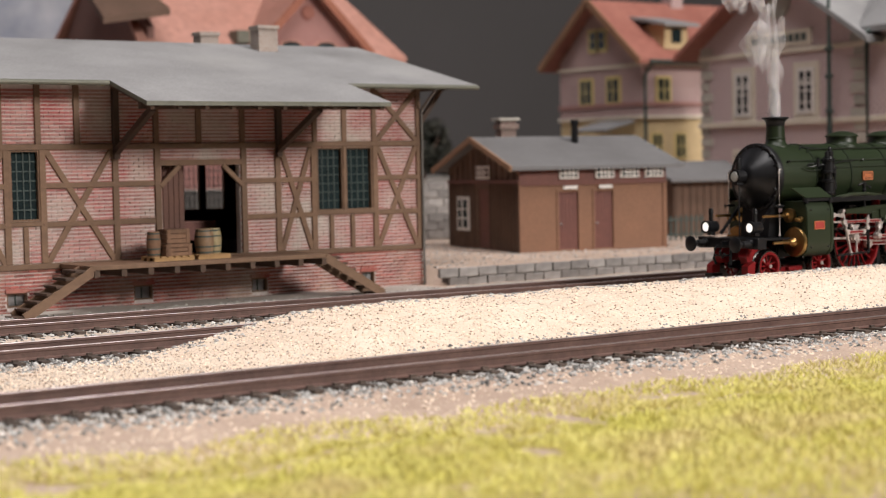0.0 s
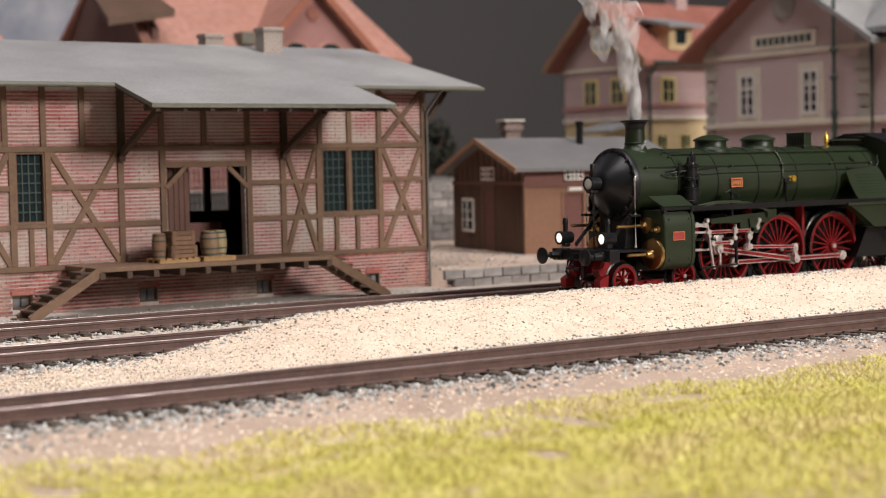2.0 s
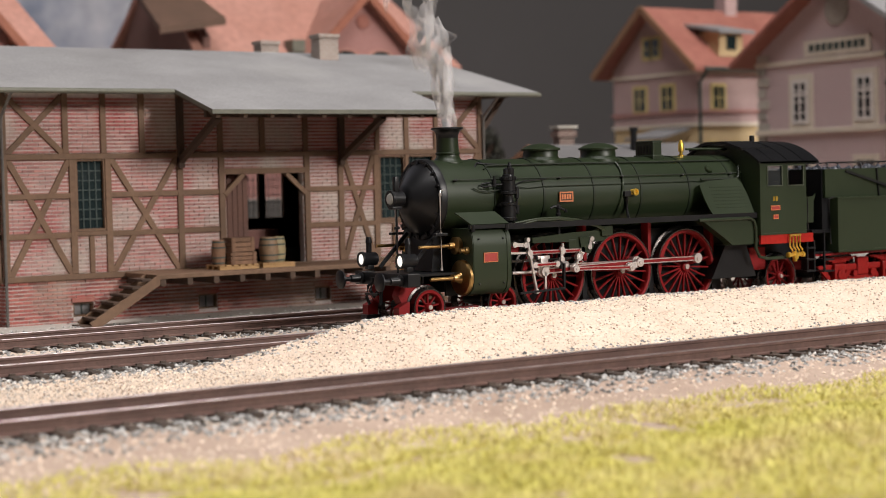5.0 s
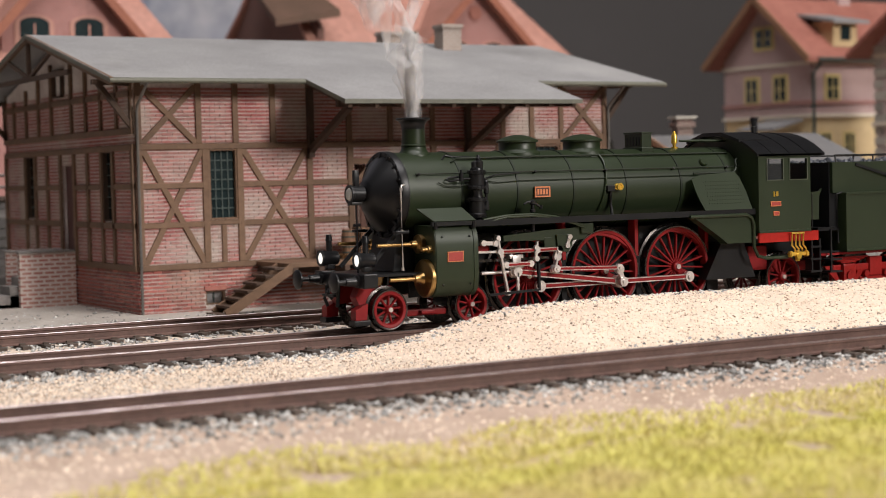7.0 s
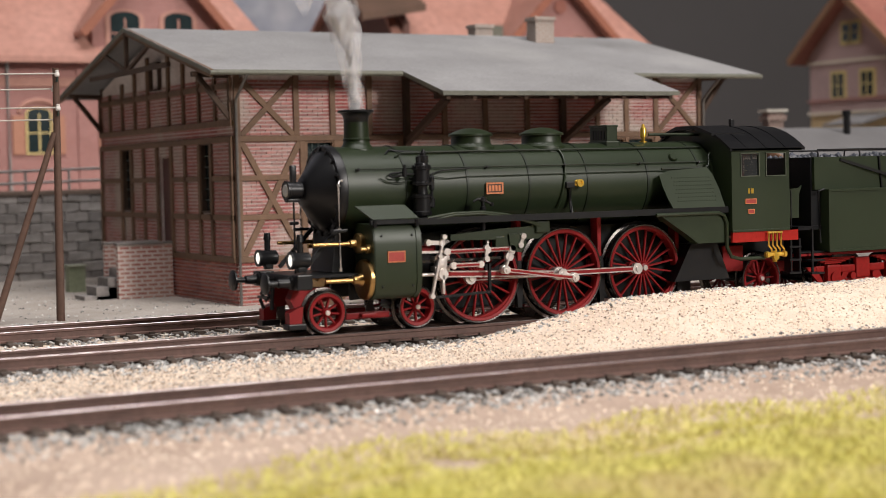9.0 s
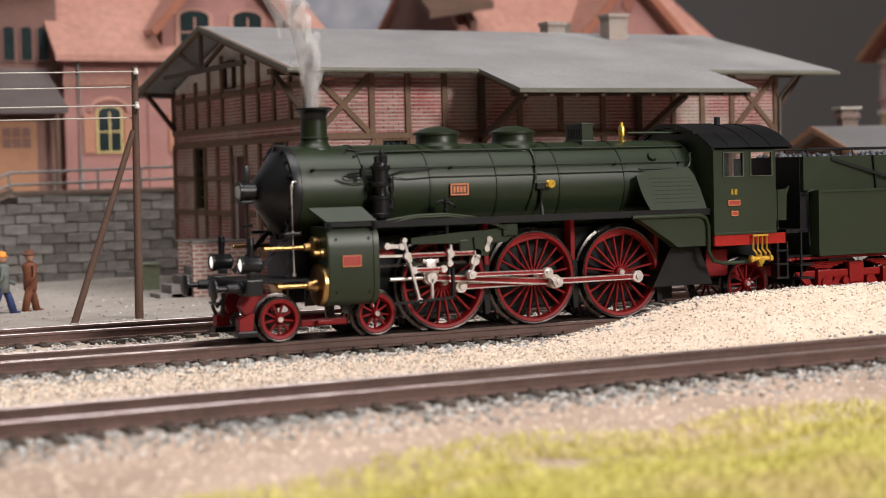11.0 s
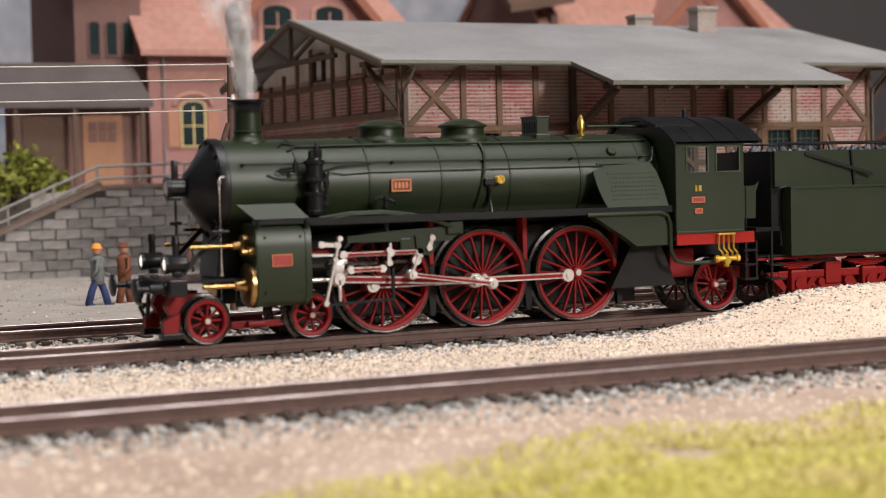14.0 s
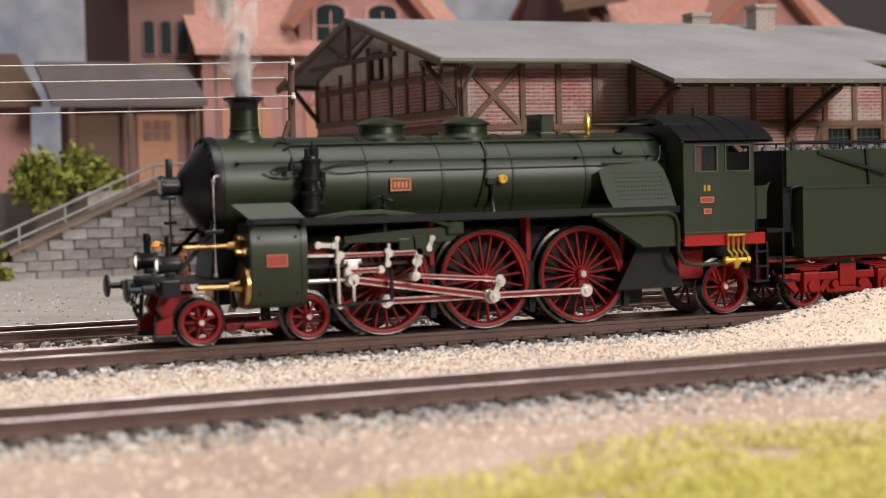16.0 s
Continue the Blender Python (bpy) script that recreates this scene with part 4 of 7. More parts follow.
    for s in (-1, 1):
        bm = B()
        tube(bm, [(-7.3, s * 0.62, 4.2), (-7.15, s * 0.52, 4.32), (-6.9, s * 0.56, 4.28), (-6.0, s * 0.62, 4.24), (-5.0, s * 0.62, 4.24)], 0.03)
        part("blower_pipe", bm, M["black"], loco)
        bm = B()
        for x in (-8.15, -7.05):
            cyl(bm, (x, s * 1.7, 2.5), (x, s * 1.7, 2.66), 0.06, n=8)
        for x in (-8.0, -7.2):
            bmesh.ops.create_icosphere(bm, subdivisions=1, radius=0.03, matrix=Matrix.Translation((x, s * 1.74, 2.3)))
            bmesh.ops.create_icosphere(bm, subdivisions=1, radius=0.03, matrix=Matrix.Translation((x, s * 1.74, 1.1)))
        part("casing_bolt", bm, M["black"], loco)
    bm = B()
    tube(bm, [(-6.5, -1.25, 3.68), (-6.0, -1.1, 3.8), (-5.2, -1.06, 3.84)], 0.02)
    part("pump_pipe", bm, M["black"], loco)
    bm = B()
    lathe(bm, (-5.05, -1.38, 2.3), (0, 0, 1), [(0, 0.05), (0.5, 0.05), (0.52, 0.075), (0.58, 0.075), (0.6, 0.05), (0.7, 0.05), (0.72, 0.09), (0.8, 0.09), (0.82, 0.04), (0.86, 0)], 12)
    tube(bm, [(-5.3, -1.36, 3.02), (-5.2, -1.38, 3.08), (-5.05, -1.4, 3.06), (-4.9, -1.42, 2.98), (-4.8, -1.42, 2.94)], 0.032)
    cyl(bm, (-4.82, -1.42, 2.9), (-4.82, -1.42, 2.99), 0.05, n=8)
    part("lubricator", bm, M["black"], loco, smooth=True)


def build_superstructure():
    for s in (-1, 1):
        bm = B()
        box(bm, -7.0, min(s * 0.95, s * 1.62), 2.56, 2.25, max(s * 0.95, s * 1.62), 2.62, 0.012)
        box(bm, -7.0, min(s * 1.58, s * 1.64), 2.52, 2.25, max(s * 1.58, s * 1.64), 2.68)
        part("running_board", bm, M["black"], loco)
        bm = B()
        prism(bm, [(-8.5, 3.12), (-7.2, 3.12), (-6.98, 2.66), (-8.2, 2.66)], "y", 0, s * 0.04)
        bmesh.ops.transform(bm, matrix=Matrix.Translation((0, s * 1.68, 2.66)) @ Matrix.Rotation(s * radians(46), 4, "X") @ Matrix.Translation((0, 0, -2.66)), verts=bm.verts)
        part("sloping_plate", bm, M["green"], loco)
        bm = B()
        obox(bm, (-8.25, s * 1.66, 2.62), (-6.9, s * 1.66, 2.62), 0.1, 0.1)
        part("cover_edge", bm, M["black"], loco)
        # cylinder casing
        bm = B()
        sec = [(s * 0.7, 0.95), (s * 1.2, 0.78), (s * 1.5, 0.82), (s * 1.68, 0.98), (s * 1.74, 1.25), (s * 1.74, 2.1), (s * 1.7, 2.38), (s * 1.58, 2.55), (s * 0.7, 2.58)]
        prism(bm, sec, "x", -8.2, -6.95)
        cy = part("cylinder", bm, M["green"], loco, "dark green cylinder casing", smooth=True)
        bm = B()
        for x in (-8.12, -7.03):
            prism(bm, [(a * 1.012, 1.68 + (b - 1.68) * 1.012) for a, b in sec], "x", x - 0.06, x + 0.06)
        part("casing_rim", bm, M["green"], cy, smooth=True)
        bm = B()
        box(bm, -7.84, min(s * 1.73, s * 1.765), 1.69, -7.42, max(s * 1.73, s * 1.765), 1.91, 0.012)
        mp = part("maker_plate", bm, M["plate_red"], cy, "small red plate with a pale rim")
        bm = B()
        for q in ((-7.86, 1.67, -7.40, 1.69), (-7.86, 1.91, -7.40, 1.93), (-7.86, 1.69, -7.84, 1.91), (-7.42, 1.69, -7.40, 1.91)):
            box(bm, q[0], min(s * 1.735, s * 1.77), q[1], q[2], max(s * 1.735, s * 1.77), q[3])
        part("plate_rim", bm, M["orange"], mp)
        bm = B()
        lathe(bm, (-8.2, s * 1.27, 1.27), (-1, 0, 0), [(0, 0.48), (0.08, 0.48), (0.11, 0.45), (0.13, 0.16), (0.22, 0.11), (0.34, 0.1), (0.36, 0.055), (1.05, 0.05), (1.08, 0.0)], 28)
        part("cylinder_cover", bm, M["brass"], cy, "brass cylinder cover and piston tail rod", smooth=True)
        bm = B()
        lathe(bm, (-8.2, s * 1.05, 2.12), (-1, 0, 0), [(0, 0.24), (0.12, 0.24), (0.16, 0.1), (0.3, 0.09), (0.32, 0.05), (1.25, 0.045), (1.26, 0)], 18)
        lathe(bm, (-8.2, s * 1.5, 2.0), (-1, 0, 0), [(0, 0.1), (0.1, 0.1), (0.12, 0.06), (0.25, 0.06), (0.26, 0)], 12)
        part("valve_cover", bm, M["brass"], cy, smooth=True)
        # firebox side sheet with dimples
        bm = B()
        prism(bm, [(0.3, 3.6), (0.6, 3.72), (1.9, 3.8), (2.02, 3.6), (2.1, 3.2), (2.13, 2.66), (0.46, 2.66), (0.37, 2.95), (0.32, 3.25)], "y", s * 0.0, s * 0.05)
        m4 = Matrix.Translation((0, s * 1.6, 2.66)) @ Matrix.Rotation(s * radians(24), 4, "X") @ Matrix.Translation((0, 0, -2.66))
        bmesh.ops.transform(bm, matrix=m4, verts=bm.verts)
        sheet = part("firebox_sheet", bm, M["green"], loco)
        bm = B()
        for i in range(14):
            for j in range(7):
                x, z = 0.68 + i * 0.092 + (j % 2) * 0.045, 2.86 + j * 0.11
                cyl(bm, m4 @ Vector((x, s * 0.045, z)), m4 @ Vector((x, s * 0.062, z)), 0.026, 0.016, n=6)
        part("dimpling", bm, M["green"], sheet)
        bm = B()
        prism(bm, [(0.1, 2.48), (2.14, 2.48), (2.14, 1.74), (1.25, 1.74), (0.95, 1.95)], "y", s * 1.3, s * 1.62)
        part("side_tank_panel", bm, M["green"], loco)
        bm = B()
        tube(bm, [(-0.1, s * 1.66, 2.52), (1.9, s * 1.66, 2.52), (2.08, s * 1.66, 2.44), (2.16, s * 1.66, 2.25), (2.16, s * 1.66, 1.6), (2.3, s * 1.66, 1.35), (2.6, s * 1.66, 1.28), (3.4, s * 1.66, 1.28)], 0.05)
        part("injector_pipe", bm, M["green"], loco, smooth=True)
        bm = B()
        prism(bm, [(0.75, 0.75), (2.55, 0.75), (2.15, 1.72), (1.3, 1.72)], "y", s * 0.5, s * 1.25)
        part("ash_pan", bm, M["black"], loco)
        # cab side with two windows
        bm = B()
        wall_with_holes(bm, 2.27, 4.2, 1.99, 4.2, min(s * 1.7, s * 1.76), max(s * 1.7, s * 1.76), [(2.58, 3.16, 3.47, 4.05), (3.42, 4.06, 3.47, 4.05)])
        side = part("cab_side", bm, M["green"], loco)
        bm = B()
        for a, b in ((2.58, 3.16), (3.42, 4.06)):
            for q in ((a - 0.025, 3.445, b + 0.025, 3.47), (a - 0.025, 4.05, b + 0.025, 4.075), (a - 0.025, 3.47, a, 4.05), (b, 3.47, b + 0.025, 4.05)):
                box(bm, q[0], min(s * 1.75, s * 1.785), q[1], q[2], max(s * 1.75, s * 1.785), q[3])
        part("window_frame", bm, M["frame_grey"], side, "thin worn metal window frame")
        bm = B()
        box(bm, 2.58, s * 1.73 - 0.008, 3.47, 3.16, s * 1.73 + 0.008, 4.05)
        part("pane", bm, glass_mat("cab_glass", (0.06, 0.065, 0.065), 0.05, 0.3), side).visible_shadow = False
        bm = B()
        box(bm, 2.8, min(s * 1.75, s * 1.775), 3.0, 2.86, max(s * 1.75, s * 1.775), 3.14)
        box(bm, 2.9, min(s * 1.75, s * 1.775), 3.0, 2.98, max(s * 1.75, s * 1.775), 3.14)
        part("lettering", bm, M["gold"], side, "small gilt class lettering as bars")
        bm = B()
        box(bm, 2.71, min(s * 1.75, s * 1.785), 2.74, 3.05, max(s * 1.75, s * 1.785), 2.85, 0.01)
        box(bm, 2.80, min(s * 1.75, s * 1.785), 2.48, 2.98, max(s * 1.75, s * 1.785), 2.575, 0.01)
        part("cab_plate", bm, M["plate_red"], side, "small red and gilt plate")
        bm = B()
        for a, b, c, d in ((2.695, 2.725, 3.065, 2.865), (2.785, 2.465, 2.995, 2.59)):
            for q in ((a, b, c, b + 0.022), (a, d - 0.022, c, d), (a, b + 0.022, a + 0.022, d - 0.022), (c - 0.022, b + 0.022, c, d - 0.022)):
                box(bm, q[0], min(s * 1.75, s * 1.79), q[1], q[2], max(s * 1.75, s * 1.79), q[3])
        part("plate_rim", bm, M["orange"], side)
        bm = B()
        box(bm, 2.27, min(s * 1.7, s * 1.775), 1.99, 4.2, max(s * 1.7, s * 1.775), 2.05, 0.01)
        part("cab_beading", bm, M["green"], side)
        bm = B()
        box(bm, 2.25, min(s * 1.7, s * 1.8), 4.12, 4.62, max(s * 1.7, s * 1.8), 4.2, 0.015)
        part("cab_eave", bm, M["green"], side)
        bm = B()
        box(bm, 2.29, min(s * 1.66, s * 1.74), 1.72, 4.5, max(s * 1.66, s * 1.74), 1.99)
        part("cab_sill", bm, mat("bright_red", (0.27, 0.010, 0.006), (0.33, 0.014, 0.009), 60, 0.45, spec=0.2, bump=0.02), loco, "bright red sill below the cab")
        # injector in yellow brass
        bm = B()
        for k in range(4):
            x = 3.42 + k * 0.14
            tube(bm, [(x, s * 1.82, 1.95), (x, s * 1.82, 1.6), (x + 0.1, s * 1.82, 1.5), (x + 0.1, s * 1.82, 1.38)], 0.028, 6)
        tube(bm, [(3.4, s * 1.82, 1.95), (3.88, s * 1.82, 1.95)], 0.028, 6)
        cyl(bm, (3.3, s * 1.82, 1.36), (4.0, s * 1.82, 1.36), 0.06, n=10)
        for x in (3.36, 3.94):
            cyl(bm, (x - 0.04, s * 1.82, 1.36), (x + 0.04, s * 1.82, 1.36), 0.09, n=10)
        cyl(bm, (3.62, s * 1.82, 1.16), (3.62, s * 1.82, 1.46), 0.065, n=10)
        cyl(bm, (3.62, s * 1.9, 1.3), (3.62, s * 1.8, 1.3), 0.09, n=10)
        part("injector", bm, M["gold"], loco, "bright brass injector with pipes", smooth=True)
        bm = B()
        box(bm, 4.25, min(s * 1.45, s * 1.72), 0.8, 4.3, max(s * 1.45, s * 1.72), 1.75)
        for z in (0.8, 1.15, 1.5):
            box(bm, 4.2, min(s * 1.4, s * 1.75), z, 4.6, max(s * 1.4, s * 1.75), z + 0.05)
        box(bm, 4.55, min(s * 1.45, s * 1.72), 0.8, 4.6, max(s * 1.45, s * 1.72), 1.75)
        part("cab_steps", bm, M["black"], loco)
        bm = B()
        tube(bm, [(4.24, s * 1.77, 2.05), (4.24, s * 1.77, 3.05)], 0.018)
        part("grab_rail", bm, M["black"], loco)
    bm = B()
    prism(bm, [(-1.7, 1.99), (1.7, 1.99), (1.7, 4.2), (1.2, 4.55), (0.5, 4.72), (-0.5, 4.72), (-1.2, 4.55), (-1.7, 4.2)], "x", 2.28, 2.36)
    part("cab_front", bm, M["green"], loco)
    bm = B()
    top = [(y, 4.2 + 0.62 * (1 - abs(y / 1.8) ** 2.1)) for y in [(-1.8 + 0.2 * k) for k in range(19)]]
    prism(bm, top + [(y, z - 0.07) for y, z in reversed(top)], "x", 2.2, 4.72)
    for x in (2.75, 3.4, 4.05):
        prism(bm, [(y, z + 0.018) for y, z in top] + [(y, z - 0.01) for y, z in reversed(top)], "x", x - 0.02, x + 0.02)
    roof = part("cab_roof", bm, M["black"], loco, "black riveted cab roof", smooth=True)
    bm = B()
    prism(bm, [(-1.15, 4.55), (-0.4, 4.74), (0.4, 4.74), (1.15, 4.55), (1.15, 4.62), (0.4, 4.84), (-0.4, 4.84), (-1.15, 4.62)], "x", 2.1, 3.2)
    box(bm, 3.62, -0.06, 4.8, 3.74, 0.06, 5.02, 0.02)
    part("roof_vent", bm, M["black"], roof)
    bm = B()
    box(bm, 2.35, -1.7, 1.9, 4.2, 1.7, 2.0)
    box(bm, 2.36, -0.9, 2.0, 2.7, 0.9, 4.1, 0.05)
    part("cab_floor", bm, M["black"], loco)
    # frame
    for s in (-1, 1):
        bm = B()
        prism(bm, [(-8.3, 0.75), (-5.9, 0.85), (3.2, 0.85), (5.0, 0.9), (5.0, 1.7), (2.4, 1.75), (1.3, 2.3), (-6.0, 2.3), (-8.3, 2.0)], "y", s * 0.5, s * 0.58)
        part("main_frame", bm, M["black"], loco)
        for x in (-1.35, -3.75, 1.1):
            bm = B()
            box(bm, x - 0.06, min(s * 0.58, s * 0.9), 1.5, x + 0.06, max(s * 0.58, s * 0.9), 2.5, 0.02)
            box(bm, x - 0.22, min(s * 0.58, s * 0.68), 1.25, x + 0.22, max(s * 0.58, s * 0.68), 1.42, 0.02)
            part("spring_hanger", bm, M["red"], loco)
        # Assumed brake hangers, added to darken the gaps between the driving wheels.
        for x in (-3.7, -1.23, 1.24):
            bm = B()
            prism(bm, [(x - 0.05, 1.5), (x + 0.05, 1.5), (x + 0.1, 0.9), (x + 0.06, 0.32), (x - 0.06, 0.32), (x - 0.1, 0.9)], "y", s * 0.66, s * 0.8)
            part("brake_hanger", bm, M["black"], loco)
        bm = B()
        box(bm, -8.5, min(s * 0.55, s * 0.75), 0.3, -7.35, max(s * 0.55, s * 0.75), 0.46, 0.03)
        box(bm, -8.15, min(s * 0.6, s * 0.9), 0.34, -7.75, max(s * 0.6, s * 0.9), 0.44, 0.03)
        part("bogie_frame", bm, M["red"], loco)
        bm = B()
        box(bm, 2.6, min(s * 0.55, s * 0.9), 0.9, 3.3, max(s * 0.55, s * 0.9), 1.6, 0.04)
        box(bm, 3.3, min(s * 0.6, s * 0.7), 0.8, 5.2, max(s * 0.6, s * 0.7), 1.1, 0.04)
        part("trailing_frame", bm, M["red"], loco)
        bm = B()
        prism(bm, [(-10.03, 0.3), (-9.72, 0.3), (-9.68, 0.7), (-9.82, 0.66), (-10.03, 0.56)], "y", s * 0.65, s * 0.92)
        part("front_frame", bm, M["red"], loco)
        bm = B()
        prism(bm, [(-9.8, 1.1), (-8.9, 1.1), (-8.9, 0.8), (-9.4, 0.66), (-9.8, 0.62), (-9.92, 0.85)], "y", s * 0.4, s * 0.72)
        part("front_stretcher", bm, M["red"], loco)
        bm = B()
        box(bm, -10.08, min(s * 0.62, s * 0.96), 0.16, -9.62, max(s * 0.62, s * 0.96), 0.29, 0.02)
        part("rail_guard", bm, M["black"], loco)
        # buffer, lamp, stay
        bm = B()
        lathe(bm, (-9.98, s * 1.0, 1.27), (-1, 0, 0), [(0, 0.16), (0.06, 0.16), (0.1, 0.12), (0.36, 0.1), (0.38, 0.065), (0.6, 0.065), (0.62, 0.17), (0.65, 0.25), (0.69, 0.25), (0.72, 0.2), (0.73, 0.0)], 28)
        part("buffer", bm, M["black"], loco, smooth=True)
        bm = B()
        lathe(bm, (-9.5, s * 0.98, 1.78), (-1, 0, 0), [(0, 0.12), (0.05, 0.18), (0.42, 0.19), (0.44, 0.205), (0.52, 0.205), (0.52, 0.15), (0.46, 0.14)], 24)
        cyl(bm, (-9.75, s * 0.98, 1.93), (-9.75, s * 0.98, 2.22), 0.075, n=12)
        cyl(bm, (-9.75, s * 0.98, 2.22), (-9.75, s * 0.98, 2.38), 0.095, 0.07, n=12)
        box(bm, -9.84, s * 0.98 - 0.09, 1.5, -9.64, s * 0.98 + 0.09, 1.64, 0.02)
        lamp = part("headlamp", bm, M["black"], loco, "black round headlamp with a white lens", smooth=True)
        bm = B()
        lathe(bm, (-9.97, s * 0.98, 1.78), (-1, 0, 0), [(0, 0.155), (0.02, 0.15), (0.05, 0.09), (0.06, 0.0)], 20)
        part("lens", bm, M["lens"], lamp, "glowing white lamp lens", smooth=True)
        bm = B()
        obox(bm, (-9.55, s * 0.75, 1.55), (-8.5, s * 0.72, 2.62), 0.05, 0.1)
        part("stay", bm, M["black"], loco)
        bm = B()
        tube(bm, [(-8.78, s * 1.12, 1.48), (-8.79, s * 1.12, 3.52), (-8.76, s * 1.11, 3.6), (-8.66, s * 1.08, 3.61)], 0.024)
        for z in (1.52, 2.46, 3.5):
            cyl(bm, (-8.785, s * 1.12, z - 0.035), (-8.785, s * 1.12, z + 0.035), 0.04, n=8)
        part("handrail", bm, M["steel"], loco, "thin bright steel handrail")
        bm = B()
        box(bm, -8.98, min(s * 1.0, s * 1.17), 2.4, -8.6, max(s * 1.0, s * 1.17), 2.47, 0.015)
        part("rail_bracket", bm, M["black"], loco)
    bm = B()
    box(bm, -9.99, -1.3, 1.12, -9.86, 1.3, 1.44, 0.03)
    box(bm, -9.86, -1.2, 1.36, -8.3, 1.2, 1.42)
    for s in (-1, 1):
        box(bm, -10.0, s * 1.14 - 0.2, 1.1, -9.6, s * 1.14 + 0.2, 1.46, 0.03)
    part("buffer_beam", bm, M["black"], loco)
    # Black block added between the wheels for the shade under the locomotive.
    bm = B()
    box(bm, -6.0, -0.42, 0.36, 1.9, 0.42, 0.95, 0.05)
    part("frame_stay", bm, M["black"], loco)
    bm = B()
    prism(bm, [(-8.3, 1.44), (-8.78, 1.44), (-8.66, 2.4), (-8.3, 2.5)], "y", -0.62, 0.62)
    part("smokebox_saddle", bm, M["black"], loco)
    bm = B()
    obox(bm, (-10.3, 0, 1.28), (-9.95, 0, 1.28), 0.1, 0.12)
    tube(bm, [(-10.25, 0, 1.25), (-10.34, 0, 1.0), (-10.22, 0, 0.82), (-10.12, 0, 0.95)], 0.05)
    obox(bm, (-10.28, -0.3, 0.9), (-10.28, 0.3, 0.9), 0.09, 0.06)
    cyl(bm, (-10.2, -0.36, 1.15), (-10.24, -0.36, 0.62), 0.05, n=8)
    tube(bm, [(-10.0, 0.4, 1.2), (-10.14, 0.42, 1.1), (-10.2, 0.42, 0.8), (-10.12, 0.4, 0.6)], 0.045)
    part("coupling_hook", bm, M["black"], loco)
    bm = B()
    lathe(bm, (-9.22, 0, 3.4), (-1, 0, 0), [(0, 0.14), (0.04, 0.2), (0.36, 0.21), (0.38, 0.235), (0.44, 0.235), (0.44, 0.18), (0.41, 0.17)], 24)
    box(bm, -9.52, -0.07, 3.58, -9.38, 0.07, 4.0, 0.03)
    box(bm, -9.64, -0.12, 3.12, -9.34, 0.12, 3.2, 0.02)
    lamp = part("headlamp", bm, M["black"], loco, "black upper headlamp", smooth=True)
    bm = B()
    lathe(bm, (-9.635, 0, 3.4), (-1, 0, 0), [(0, 0.17), (0.04, 0.14), (0.07, 0.0)], 20)
    part("lens", bm, glass_mat("lens_unlit", (0.45, 0.45, 0.42), 0.1), lamp, smooth=True)
    bm = B()
    tube(bm, [(-9.45, 0, 3.25), (-9.45, 0, 1.4)], 0.025)
    tube(bm, [(-9.6, -0.15, 2.62), (-9.3, 0.15, 2.62)], 0.04)
    part("lamp_conduit", bm, M["black"], loco)


build_boiler()
build_superstructure()


def rod(name, a, b, y, w, parent, ends=0.14, stripe=True):
    """A flat rod lying in the loco's side plane, origin at its end a."""
    bm = B()
    L = (Vector(b) - Vector(a)).length
    obox(bm, (0, 0, 0), (L, 0, 0), 0.07, w, bevel=0.012)
    for x in (0, L):
        cyl(bm, (x, -0.06, 0), (x, 0.06, 0), ends, n=16)
    r = part(name, bm, M["steel"], parent, smooth=True)
    if stripe:
        bm = B()
        box(bm, ends, -0.043, -w * 0.28, L - ends, 0.043, w * 0.28)
        part("red_fluting", bm, M["red"], r, "red painted fluting")
    for x in (0, L):
        bm = B()
        cyl(bm, (x, -0.1, 0), (x, -0.05, 0), ends * 0.45, n=10)
        part("pin", bm, M["steel"], r)
    return r


YR = -1.12
coupling = [rod("coupling_rod", (0, 0, 0), (2.47, 0, 0), YR, 0.14, loco, 0.15), rod("coupling_rod", (0, 0, 0), (2.47, 0, 0), YR, 0.14, loco, 0.15)]
main_rod = rod("connecting_rod", (0, 0, 0), (3.36, 0, 0), YR - 0.12, 0.16, loco, 0.17)
ecc_rod = rod("eccentric_rod", (0, 0, 0), (2.02, 0, 0), YR - 0.36, 0.1, loco, 0.1)


def crosshead():
    bm = B()
    box(bm, -0.2, -0.12, 0.08, 0.22, 0.12, 0.2, 0.02)
    box(bm, -0.2, -0.12, 0.34, 0.22, 0.12, 0.44, 0.02)
    box(bm, -0.12, -0.14, 0.0, 0.14, 0.1, 0.42, 0.03)
    cyl(bm, (0.0, -0.2, 0.0), (0.0, 0.1, 0.0), 0.13, n=14)
    box(bm, -0.035, -0.2, -0.48, 0.035, -0.13, 0.0, 0.015)
    cyl(bm, (-1.0, 0, 0), (-0.1, 0, 0), 0.045, n=10)
    return part("crosshead", bm, M["steel"], loco, smooth=True)


def lever(name, length, y, w):
    bm = B()
    obox(bm, (0, 0, 0), (0, 0, -length), 0.07, w, up=(0, 1, 0), bevel=0.015)
    for z in (0, -length * 0.33, -length):
        cyl(bm, (0, -0.06, z), (0, 0.06, z), w * 0.75, n=12)
    return part(name, bm, M["steel"], loco, smooth=True)


cross = crosshead()
combo = lever("combination_lever", 1.45, -1.5, 0.085)
ret = rod("return_crank", (0, 0, 0), (0.36, 0, 0), YR - 0.3, 0.13, loco, 0.13, False)
link = lever("expansion_link", 0.5, -1.42, 0.15)


